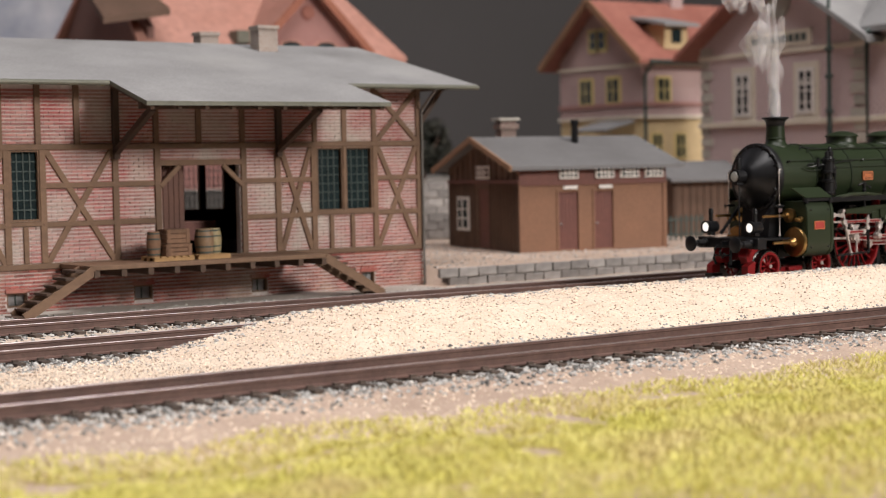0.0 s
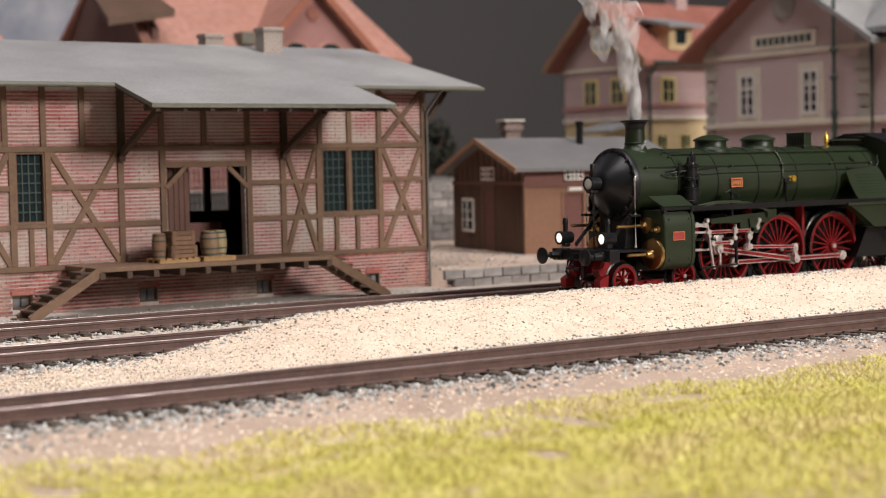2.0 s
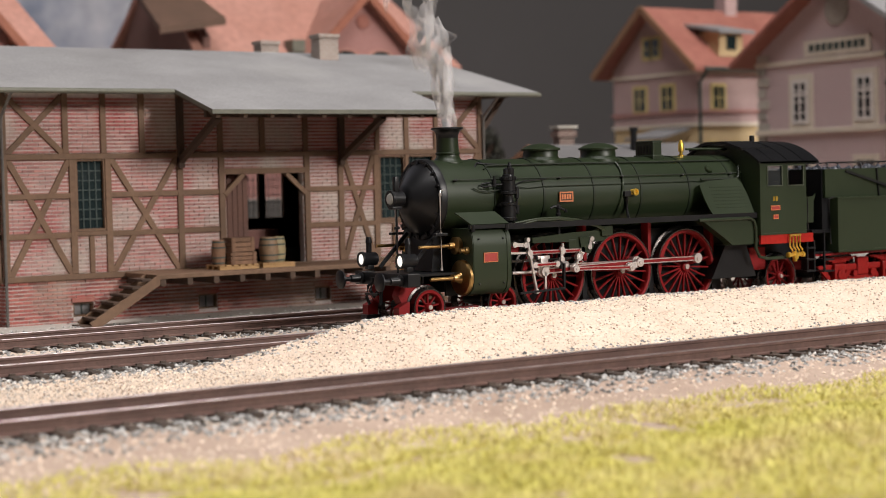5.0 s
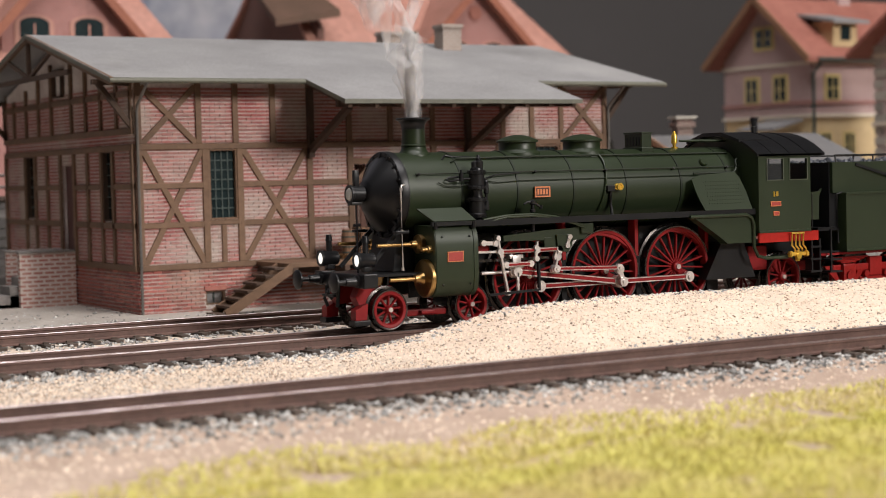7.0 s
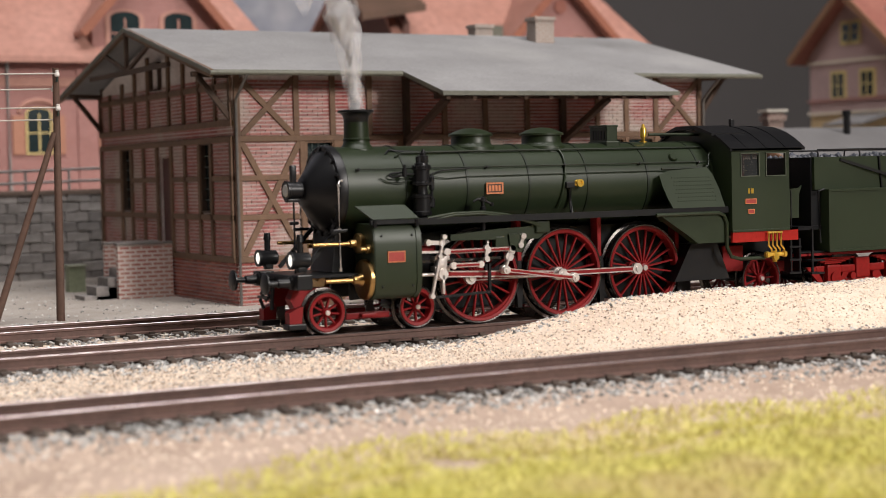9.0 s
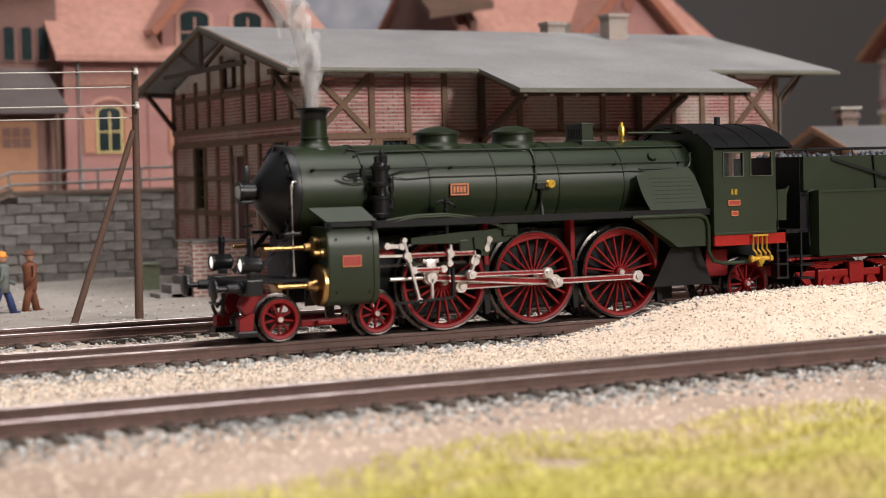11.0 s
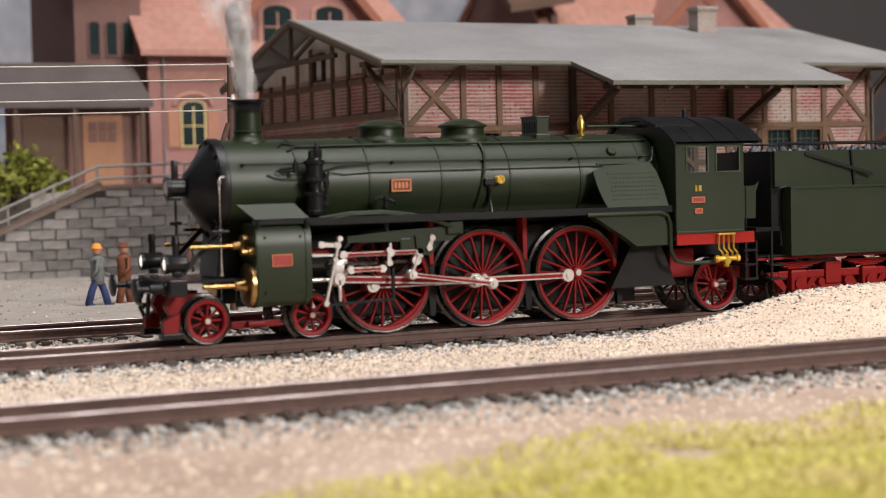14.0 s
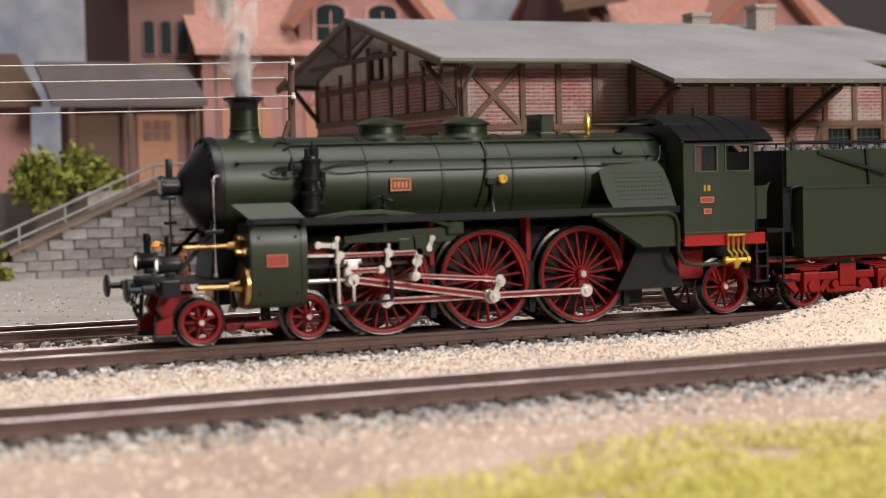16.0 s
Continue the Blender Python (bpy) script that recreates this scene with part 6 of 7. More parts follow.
    box(bm, 1.9, 6.2, 4.0, 2.65, 6.9, 5.9)
    box(bm, 1.8, 6.1, 5.5, 2.75, 7.0, 5.75, 0.03)
    part("chimney", bm, brick_mat("hut_chimney", (0.13, 0.07, 0.06), (0.2, 0.12, 0.10), (0.3, 0.25, 0.21), 0.3, 0.12), t)
    bm = B()
    box(bm, 1.75, 6.05, 5.905, 2.8, 7.05, 6.02, 0.02)
    part("chimney_slab", bm, M["quoin"], t, "pale chimney slab")
    bm = B()
    for a, b, c, d in doors:
        for q in ((a - 0.1, c, a, d + 0.1), (b, c, b + 0.1, d + 0.1), (a, d, b, d + 0.1)):
            box(bm, q[0], -0.05, q[1], q[2], 0.0, q[3], 0.01)
    box(bm, -0.03, -0.06, 0, 0.16, -0.003, 3.1, 0.01)
    box(bm, W - 0.16, -0.06, 0, W + 0.03, -0.003, 3.1, 0.01)
    part("door_surround", bm, M["hut_brown"], t)
    bm = B()
    box(bm, -0.5, -0.25, -0.25, W + 0.2, D, 0.0)
    part("plinth", bm, M["stone"], t)


def build_small_shed():
    t = thing("lean_to_shed", (45.2, 24.0, 0.2), "small dark wooden shed with a grey roof", "building", rz=-10)
    bm = B()
    box(bm, 0, 0, 0, 4.2, 4.5, 3.0)
    body = part("body", bm, M["hut_board"], t)
    for k in range(10):
        bm = B()
        box(bm, 0.1 + k * 0.43, -0.06, 0, 0.2 + k * 0.43, 0, 2.9)
        part("batten", bm, M["hut_board"], body)
    roof_slab(t, [(-0.5, -0.6, 3.0), (4.7, -0.6, 3.0), (4.7, 2.25, 3.9), (-0.5, 2.25, 3.9)], M["roof_dark"], 0.15)
    roof_slab(t, [(-0.5, 2.253, 3.9), (4.7, 2.253, 3.9), (4.7, 5.0, 3.0), (-0.5, 5.0, 3.0)], M["roof_dark"], 0.15)
    f = thing("picket_fence", (39.8, 21.0, 0.25), "dark iron picket fence", "fence", rz=-8)
    for k in range(14):
        bm = B()
        box(bm, k * 0.3, 0, 0, k * 0.3 + 0.09, 0.06, 1.25)
        part("picket", bm, M["muntin"], f)
    for z in (0.3, 1.0):
        bm = B()
        box(bm, 0, 0.06, z, 4.1, 0.12, z + 0.09)
        part("fence_rail", bm, M["muntin"], f)


def build_ochre_house():
    """Gable towards -x, long side towards -y."""
    t = thing("dwelling_house", (57.6, 40.0, 0.2), "two-coloured brick and ochre house with a red tiled roof", "house")
    W, D, E, F1 = 14.0, 8.0, 10.5, 6.7
    bm = B()
    box(bm, 0.05, 0.05, 0, W, D, F1)
    part("lower_wall", bm, M["ochre_wall"], t)
    bm = B()
    box(bm, 0, 0, F1, W, D, E)
    prism(bm, [(0, E), (D, E), (D / 2, 14.0)], "x", 0, 0.3)
    part("upper_wall", bm, M["mauve_wall"], t)
    for z, c in ((F1 - 0.05, M["cream"]), (7.45, M["pink_wall"]), (9.9, M["cream"])):
        bm = B()
        box(bm, -0.12, -0.12, z, W, D + 0.1, z + 0.2)
        part("string_course", bm, c, t)
    for a in (4.75, 2.1):
        arch_window(t, a, a + 1.0, 7.75, 9.2, 0.0, M["ochre_frame"], M["glass_dark"], axis="y", arch=False, bars=(2, 2), surround=0.2)
    for a in (3.35, 4.2):
        arch_window(t, a, a + 0.6, 11.2, 12.3, 0.0, M["ochre_frame"], M["glass_dark"], axis="y", arch=False, bars=(1, 2), surround=0.2)
    for a in (1.35, 7.0):
        arch_window(t, a, a + 0.9, 7.75, 9.1, 0.0, M["ochre_frame"], M["glass_dark"], arch=False, bars=(2, 2), surround=0.2)
    for a in (0.9, 2.9):
        arch_window(t, a, a + 0.7, 4.2, 5.6, 0.05, M["ochre_frame"], M["glass_dark"], arch=False, bars=(2, 2), surround=0.12)
    rz, ex, ez = 14.35, -0.9, 10.25
    roof_slab(t, [(-1.0, -0.9, ez), (W + 1, -0.9, ez), (W + 1, D / 2, rz), (-1.0, D / 2, rz)], M["tile_red"], 0.28)
    roof_slab(t, [(-1.0, D / 2 + 0.003, rz), (W + 1, D / 2 + 0.003, rz), (W + 1, D + 0.9, ez), (-1.0, D + 0.9, ez)], M["tile_red"], 0.28)
    bm = B()
    obox(bm, (-1.02, -0.95, ez - 0.15), (-1.02, D / 2, rz - 0.12), 0.14, 0.42)
    obox(bm, (-1.02, D / 2, rz - 0.12), (-1.02, D + 0.95, ez - 0.15), 0.14, 0.42)
    part("bargeboard", bm, mat("verge_brown", (0.22, 0.11, 0.06), (0.28, 0.15, 0.08), 60, 0.7), t)
    bm = B()
    tube(bm, [(-0.15, -0.98, ez - 0.12), (W, -0.98, ez - 0.12)], 0.13)
    part("gutter", bm, M["muntin"], t)
    bm = B()
    tube(bm, [(0.12, -0.95, ez - 0.2), (0.12, -0.2, ez - 0.9), (0.12, -0.2, 0)], 0.1)
    part("downpipe", bm, M["muntin"], t)
    bm = B()
    box(bm, 1.9, -0.1, 11.0, 3.9, 3.0, 12.6)
    d = part("dormer", bm, M["ochre_wall"], t)
    bm = B()
    box(bm, 2.5, -0.16, 11.4, 3.3, -0.09, 12.3)
    part("dormer_window", bm, M["glass_dark"], d)
    roof_slab(t, [(1.4, -0.7, 12.6), (4.4, -0.7, 12.6), (4.4, 3.5, 13.4), (1.4, 3.5, 13.4)], M["roof_grey"], 0.2, "dormer_roof")
    bm = B()
    box(bm, 6.0, 3.6, 13.0, 7.0, 4.6, 16.0)
    part("chimney", bm, M["mauve_wall"], t)
    bm = B()
    obox(bm, (-0.1, 2.2, 6.5), (-2.6, 2.2, 5.9), 3.4, 0.15)
    part("canopy", bm, M["roof_grey"], t)


def build_station():
    t = thing("station_house", (55.1, 32.0, 0.2), "mauve brick station building with grey quoins and a gabled roof", "house", rz=-95.15)
    W, D, E = 26.0, 7.0, 10.6
    bm = B()
    box(bm, 0, 0, 0, W, D, E)
    prism(bm, [(-0.0, E), (13.2, E), (6.6, 14.4)], "y", 0, 0.5)
    part("wall", bm, M["station_wall"], t)
    for z, d in ((5.75, 0.22), (9.6, 0.14)):
        bm = B()
        box(bm, -0.2, -d, z, W, 0.0, z + 0.28, 0.04)
        part("ledge", bm, M["cream"], t)
    for k in range(16):
        bm = B()
        w = 0.9 if k % 2 else 0.62
        box(bm, -0.08, -0.09, 0.2 + k * 0.64, w, 0.05, 0.72 + k * 0.64, 0.03)
        part("quoin", bm, M["quoin"], t)
        bm = B()
        box(bm, 12.9 - w, -0.09, 0.2 + k * 0.64, 13.1, 0.05, 0.72 + k * 0.64, 0.03)
        part("quoin", bm, M["quoin"], t)
    for a in (2.95, 8.05, 15.2, 19.5):
        arch_window(t, a, a + 1.35, 6.3, 8.75, 0.0, M["cream"], M["glass_dark"], arch=False, bars=(2, 4), surround=0.3, hood=1)
        bm = B()
        for q in ((a, 6.3, a + 0.2, 8.75), (a + 1.15, 6.3, a + 1.35, 8.75), (a + 0.2, 6.3, a + 1.15, 6.5), (a + 0.2, 8.55, a + 1.15, 8.75), (a + 0.61, 6.5, a + 0.74, 8.55), (a + 0.2, 7.85, a + 1.15, 7.99)):
            box(bm, q[0], -0.17, q[1], q[2], -0.112, q[3])
        part("sash", bm, M["white"], t)
        arch_window(t, a, a + 1.35, 1.2, 4.2, 0.0, M["cream"], M["glass_dark"], arch=False, bars=(2, 4), surround=0.3, hood=1)
    bm = B()
    box(bm, 4.0, -0.16, 9.95, 9.2, -0.02, 10.85, 0.03)
    sign = part("name_board", bm, M["cream"], t, "pale station name board with illegible writing")
    bm = B()
    for k in range(9):
        box(bm, 4.5 + k * 0.5, -0.19, 10.2, 4.85 + k * 0.5, -0.16, 10.6)
    part("lettering", bm, M["muntin"], sign)
    bm = B()
    lathe(bm, (6.6, -0.02, 12.4), (0, -1, 0), [(0, 0.9), (0.1, 0.9), (0.14, 0.75), (0.14, 0)], 28)
    part("roundel", bm, M["quoin"], t)
    roof_slab(t, [(-1.2, -1.2, 9.95), (6.6, -1.2, 14.5), (6.6, 6, 14.5), (-1.2, 6, 9.95)], M["tile_red"], 0.3)
    roof_slab(t, [(14.4, -1.2, 9.95), (6.603, -1.2, 14.5), (6.603, 6, 14.5), (14.4, 6, 9.95)], M["roof_grey"], 0.3)
    roof_slab(t, [(13.3, -0.8, 10.5), (W + 1, -0.8, 10.5), (W + 1, 5, 14.0), (11.0, 5, 14.0)], M["roof_grey"], 0.3)
    bm = B()
    tube(bm, [(13.5, -0.35, 0), (13.5, -0.35, 9.6), (14.2, -0.9, 10.3)], 0.12)
    part("downpipe", bm, M["muntin"], t)
    m = thing("lamp_mast", (53.0, 20.6, 0.2), "dark slender iron mast", "mast")
    bm = B()
    cyl(bm, (0, 0, 0), (0, 0, 8), 0.16, 0.12, n=10)
    for z in (3.5, 6.2, 8.0, 9.4):
        lathe(bm, (0, 0, z), (0, 0, 1), [(0, 0.12), (0.05, 0.22), (0.2, 0.22), (0.25, 0.12)], 12)
    cyl(bm, (0, 0, 8), (0, 0, 12.2), 0.11, 0.09, n=10)
    part("pole", bm, M["muntin"], m, smooth=True)


def gabled_front(t, x0, x1, z0, ze, za, y, roofm, wallm, ov=0.7, run=8.0):
    """A cross gable that faces -y, with its two roof slopes."""
    xm = (x0 + x1) / 2
    bm = B()
    prism(bm, [(x0, z0), (x1, z0), (x1, ze), (xm, za), (x0, ze)], "y", y, y + 0.6)
    part("gable_wall", bm, wallm, t)
    sl = (za - ze) / (xm - x0)
    for s, xe in ((-1, x0 - ov), (1, x1 + ov)):
        roof_slab(t, [(xe, y - ov, ze - sl * ov + 0.2), (xm + s * 0.002, y - ov, za + 0.25), (xm + s * 0.002, y + run, za + 0.25), (xe, y + run, ze - sl * ov + 0.2)], roofm, 0.25)
        bm = B()
        obox(bm, (xe, y - ov - 0.05, ze - sl * ov + 0.02), (xm, y - ov - 0.05, za + 0.08), 0.14, 0.42)
        part("bargeboard", bm, mat("verge_red", (0.26, 0.085, 0.05), (0.32, 0.12, 0.07), 60, 0.7), t)


def build_pink_house():
    t = thing("villa", (24.0, 45.0, 3.1), "pink brick villa with a salmon tiled roof and front gable", "house")
    y0 = 1.2
    bm = B()
    box(bm, 3.0, y0, 0, 18.6, 14, 8.0)
    part("wall", bm, M["pink_wall"], t)
    bm = B()
    prism(bm, [(y0, 8.0), (14, 8.0), (14, 9.0), (10, 12.5), (5, 12.5), (y0, 9.0)], "x", 3.0, 3.4)
    part("end_gable", bm, M["brown_wall"], t)
    roof_slab(t, [(2.2, 0.4, 7.6), (19.6, 0.4, 7.6), (16.6, 7.5, 14.2), (3.2, 7.5, 14.2)], M["tile_pink"], 0.3)
    roof_slab(t, [(19.6, 0.4, 7.6), (19.6, 14.6, 7.6), (16.6, 7.503, 14.2)], M["tile_pink"], 0.3)
    roof_slab(t, [(3.2, 7.506, 14.2), (16.6, 7.506, 14.2), (19.6, 14.6, 7.6), (2.2, 14.6, 7.6)], M["tile_pink"], 0.3)
    roof_slab(t, [(-0.3, -0.4, 9.3), (3.6, -0.4, 9.9), (3.6, 7.0, 13.2), (1.2, 7.0, 12.6)], M["hut_board"], 0.4, "eaves_roof")
    gabled_front(t, 9.3, 15.7, 0, 8.3, 11.4, 0.0, M["tile_pink"], M["pink_wall"])
    for a in (10.7, 13.0):
        arch_window(t, a, a + 1.3, 6.4, 8.0, 0.0, M["tile_pink"], M["glass_dark"], arch=True, bars=(2, 2), surround=0.22)
    bm = B()
    lathe(bm, (12.5, 0, 10.0), (0, -1, 0), [(0, 0.42), (0.1, 0.42), (0.12, 0.3), (0.12, 0)], 20)
    part("roundel", bm, M["tile_red"], t)
    arch_window(t, 17.0, 18.0, 5.6, 7.0, y0, M["tile_pink"], M["glass_dark"], arch=True, bars=(2, 2), surround=0.2)
    bm = B()
    box(bm, 8.2, 0.5, 8.2, 9.0, 1.5, 8.9)
    part("vent_box", bm, M["roof_edge"], t)


def build_left_house():
    t = thing("station_annex", (4.0, 45.0, 3.1), "pink brick house with arched windows and salmon roof", "house")
    bm = B()
    box(bm, 0, 0, 0, 14.0, 14, 7.0)
    part("wall", bm, M["pink_wall"], t)
    bm = B()
    box(bm, -3.3, 1.2, 0, -0.003, 12, 10.5)
    part("side_wing", bm, M["brown_wall"], t)
    for a in (-2.6, -1.75, -0.95):
        arch_window(t, a, a + 0.5, 6.6, 8.1, 1.2, M["brown_wall"], M["glass_dark"], arch=True, bars=(1, 1), surround=0.08)
    bm = B()
    box(bm, -0.1, -0.12, 5.3, 14.0, -0.004, 5.75, 0.03)
    part("string_course", bm, M["tile_pink"], t)
    for x in (0.25, 4.4):
        bm = B()
        box(bm, x - 0.3, -0.1, 0, x + 0.3, -0.003, 6.9)
        part("pilaster", bm, M["pink_wall"], t)
    bm = B()
    tube(bm, [(0.65, -0.2, 0), (0.65, -0.2, 6.4), (0.7, -0.7, 6.9)], 0.1)
    part("downpipe", bm, M["iron"], t)
    for a in (1.6, 5.9, 9.5):
        arch_window(t, a, a + 1.1, 2.1, 4.0, 0.0, M["ochre_frame"], M["glass_dark"], arch=True, bars=(2, 2), surround=0.1)
        bm = B()
        tube(bm, [((a + 0.55) + 0.95 * math.cos(radians(q)), -0.05, 4.05 + 0.6 * math.sin(radians(q))) for q in range(0, 181, 15)], 0.12)
        part("window_hood", bm, M["tile_pink"], t)
        for s in (a - 0.75, a + 1.25):
            bm = B()
            box(bm, s, -0.12, 2.0, s + 0.6, -0.003, 3.9, 0.02)
            part("shutter", bm, mat("shutter_tan", (0.36, 0.16, 0.10), (0.42, 0.2, 0.13), 60, 0.7), t)
    roof_slab(t, [(-0.6, -0.9, 6.75), (14.8, -0.9, 6.75), (12.6, 7.0, 13.5), (-0.6, 7.0, 13.5)], M["tile_pink"], 0.3)
    roof_slab(t, [(14.8, -0.9, 6.75), (14.8, 14, 6.75), (12.6, 7.003, 13.5)], M["tile_pink"], 0.3)
    roof_slab(t, [(-3.9, 0.6, 10.2), (-0.0, 0.6, 10.6), (-0.0, 8, 14), (-3.9, 8, 13.0)], M["hut_board"], 0.3)
    gabled_front(t, 4.9, 11.4, 6.4, 8.6, 12.2, -0.3, M["tile_pink"], M["pink_wall"])
    for a in (5.8, 8.6):
        arch_window(t, a, a + 1.5, 7.2, 8.7, -0.3, M["tile_pink"], M["glass_dark"], arch=True, bars=(2, 2), surround=0.25)
    # dark entrance annex with its door
    p = thing("entrance_annex", (-3.0, 43.0, 3.1), "dark timber entrance porch with a tan door", "porch")
    bm = B()
    box(bm, 0, 0, 0, 6.2, 1.9, 4.6)
    part("body", bm, M["brown_wall"], p)
    bm = B()
    box(bm, 3.2, -0.1, 0, 5.1, -0.003, 3.6, 0.03)
    d = part("door", bm, mat("door_tan", (0.30, 0.14, 0.075), (0.36, 0.18, 0.10), 60, 0.7), p, "tan door with a small glazed top")
    for k in range(6):
        bm = B()
        a, c = 3.5 + (k % 3) * 0.46, 2.3 + (k // 3) * 0.5
        box(bm, a, -0.14, c, a + 0.38, -0.1, c + 0.42, 0.01)
        part("door_pane", bm, M["brown_wall"], d)
    bm = B()
    box(bm, 0.4, -0.08, 0, 2.4, -0.003, 3.4, 0.02)
    part("side_panel", bm, M["hut_board"], p)
    roof_slab(p, [(-0.9, -1.0, 4.1), (6.4, -1.0, 4.1), (6.4, 3.2, 6.2), (-0.9, 3.2, 6.2)], mat("slate_brown", (0.085, 0.068, 0.066), (0.13, 0.105, 0.10), 40, 0.8), 0.25)
    for x in (0.0, 2.7, 5.9):
        bm = B()
        box(bm, x - 0.1, -0.9, 0, x + 0.1, -0.7, 4.0)
        part("porch_post", bm, M["hut_board"], p)
    q = thing("outbuilding", (-15.0, 46.0, 3.1), "pink plastered outbuilding with a low roof", "house")
    bm = B()
    box(bm, 0, 0, 0, 10.8, 6, 4.4)
    part("wall", bm, M["pink_wall"], q)
    roof_slab(q, [(-0.6, -0.8, 4.3), (11.2, -0.8, 4.3), (11.2, 6, 7.0), (-0.6, 6, 7.0)], M["hut_board"], 0.3)
    bm = B()
    box(bm, 7.0, -0.1, 0.8, 8.2, -0.003, 3.0, 0.02)
    part("window", bm, M["glass_dark"], q)


def foliage(name, centre, radii, count, material, label, seed, leaf=0.22):
    """A bush: short stems and many small leaves in uneven clumps."""
    rnd = random.Random(seed)
    t = thing(name, centre, label, "bush")
    bm = B()
    for k in range(6):
        a = k * 1.05
        tube(bm, [(0, 0, 0), (0.3 * math.cos(a) * radii[0], 0.3 * math.sin(a) * radii[1], radii[2] * 0.7), (0.7 * math.cos(a) * radii[0], 0.7 * math.sin(a) * radii[1], radii[2] * 1.2)], 0.05, 5)
    part("stem", bm, M["pole_wood"], t)
    clumps = [(rnd.uniform(-0.75, 0.75) * radii[0], rnd.uniform(-0.75, 0.75) * radii[1], rnd.uniform(0.3, 1.5) * radii[2], rnd.uniform(0.25, 0.5)) for _ in range(16)]
    V, F = [], []
    for _ in range(count):
        cx, cy, cz, r = rnd.choice(clumps)
        d = Vector((rnd.gauss(0, 1), rnd.gauss(0, 1), rnd.gauss(0, 1))).normalized() * r * radii[0] * rnd.uniform(0.5, 1.05)
        c = Vector((cx, cy, cz)) + d * Vector((1, 1, 0.8)).length / 1.6
        u = Vector((rnd.gauss(0, 1), rnd.gauss(0, 1), rnd.gauss(0, 1))).normalized() * leaf * rnd.uniform(0.6, 1.3)
        v = u.cross(Vector((rnd.gauss(0, 1), rnd.gauss(0, 1), 1))).normalized() * leaf * 0.5
        i = len(V)
        V += [c - u, c + v, c + u, c - v + Vector((0, 0, 0.03))]
        F.append((i, i + 1, i + 2, i + 3))
    pieces("crown", V, F, material, t)


def build_pole():
    t = thing("telegraph_pole", (-2.3, 12.0, -0.42), "brown wooden telegraph pole with a strut and white insulators", "pole")
    bm = B()
    cyl(bm, (0, 0, 0), (0.1, 0, 7.5), 0.13, 0.1, n=12)
    pole = part("pole", bm, M["pole_wood"], t, smooth=True)
    bm = B()
    cyl(bm, (-1.95, 0, 0), (0.0, 0, 5.6), 0.11, 0.09, n=12)
    part("strut", bm, M["pole_wood"], t, smooth=True)
    wires = []
    for k, (z, s) in enumerate(((7.27, -1), (6.84, 1), (6.28, -1), (5.94, 1))):
        bm = B()
        tube(bm, [(0.08, 0, z - 0.16), (0.08, s * 0.16, z - 0.16), (0.08, s * 0.2, z - 0.08), (0.08, s * 0.2, z)], 0.03, 6)
        part("bracket", bm, M["muntin"], pole)
        bm = B()
        lathe(bm, (0.08, s * 0.2, z - 0.03), (0, 0, 1), [(0, 0.05), (0.03, 0.075), (0.1, 0.07), (0.13, 0.05), (0.18, 0.055), (0.2, 0)], 12)
        part("insulator", bm, M["white"], pole, "white porcelain insulator", smooth=True)
        w = thing("telegraph_wire", (-2.22, 12.0 + s * 0.2, z - 0.36), "thin pale telegraph wire strung from the pole", "wire", group="telegraph wires")
        bm = B()
        L = 60
        tube(bm, [(-L * u, 0, -1.2 * (u - u * u) * (1 if k < 2 else 0.8)) for u in [j / 20 for j in range(21)]], 0.022, 6)
        part("strand", bm, M["wire"], w)
    bm = B()
    tube(bm, [(0.12, 0.1, 4.6), (0.16, 0.1, 4.75), (0.12, 0.1, 5.0)], 0.04, 6)
    part("step_iron", bm, M["muntin"], t)


def figure(name, x, y, rz, coat, trousers, hat, label, step):
    """A simple painted model figure, one plain mesh."""
    bm = B()
    mats = [coat, trousers, hat, M["skin_paint"]]

    def add(fn, m):
        n0 = set(bm.faces)
        fn()
        for f in set(bm.faces) - n0:
            f.material_index = m
    for s in (-1, 1):
        add(lambda: tube(bm, [(s * step, s * 0.1, 0.05), (s * step * 0.6, s * 0.1, 0.5), (0, s * 0.09, 0.95)], 0.12, 10), 1)
        add(lambda: box(bm, s * step - 0.08, s * 0.1 - 0.07, 0, s * step + 0.2, s * 0.1 + 0.07, 0.1, 0.02), 1)
        add(lambda: tube(bm, [(0.0, s * 0.25, 1.5), (-0.05 * s, s * 0.3, 1.15), (0.25 * s + 0.1, s * 0.26, 0.95)], 0.07, 8), 0)
    add(lambda: lathe(bm, (0, 0, 0.7), (0, 0, 1), [(0, 0.2), (0.2, 0.22), (0.5, 0.2), (0.8, 0.25), (0.92, 0.12), (0.95, 0)], 14), 0)
    add(lambda: bmesh.ops.create_uvsphere(bm, u_segments=12, v_segments=8, radius=0.15, matrix=Matrix.Translation((0, 0, 1.78))), 3)
    add(lambda: lathe(bm, (0, 0, 1.82), (0, 0, 1), [(0, 0.2), (0.04, 0.2), (0.05, 0.15), (0.16, 0.13), (0.2, 0)], 14), 2)
    for f in bm.faces:
        f.smooth = True
    ob = finish(name, bm, mats)
    ob.location = Vector((x, y, -0.4)) * K
    ob.rotation_euler = (0, 0, radians(rz))
    tagged(ob, label, "model figure", "figures by the wall")


M["skin_paint"] = mat("skin_paint", (0.55, 0.30, 0.20), (0.6, 0.35, 0.25), 90, 0.7)


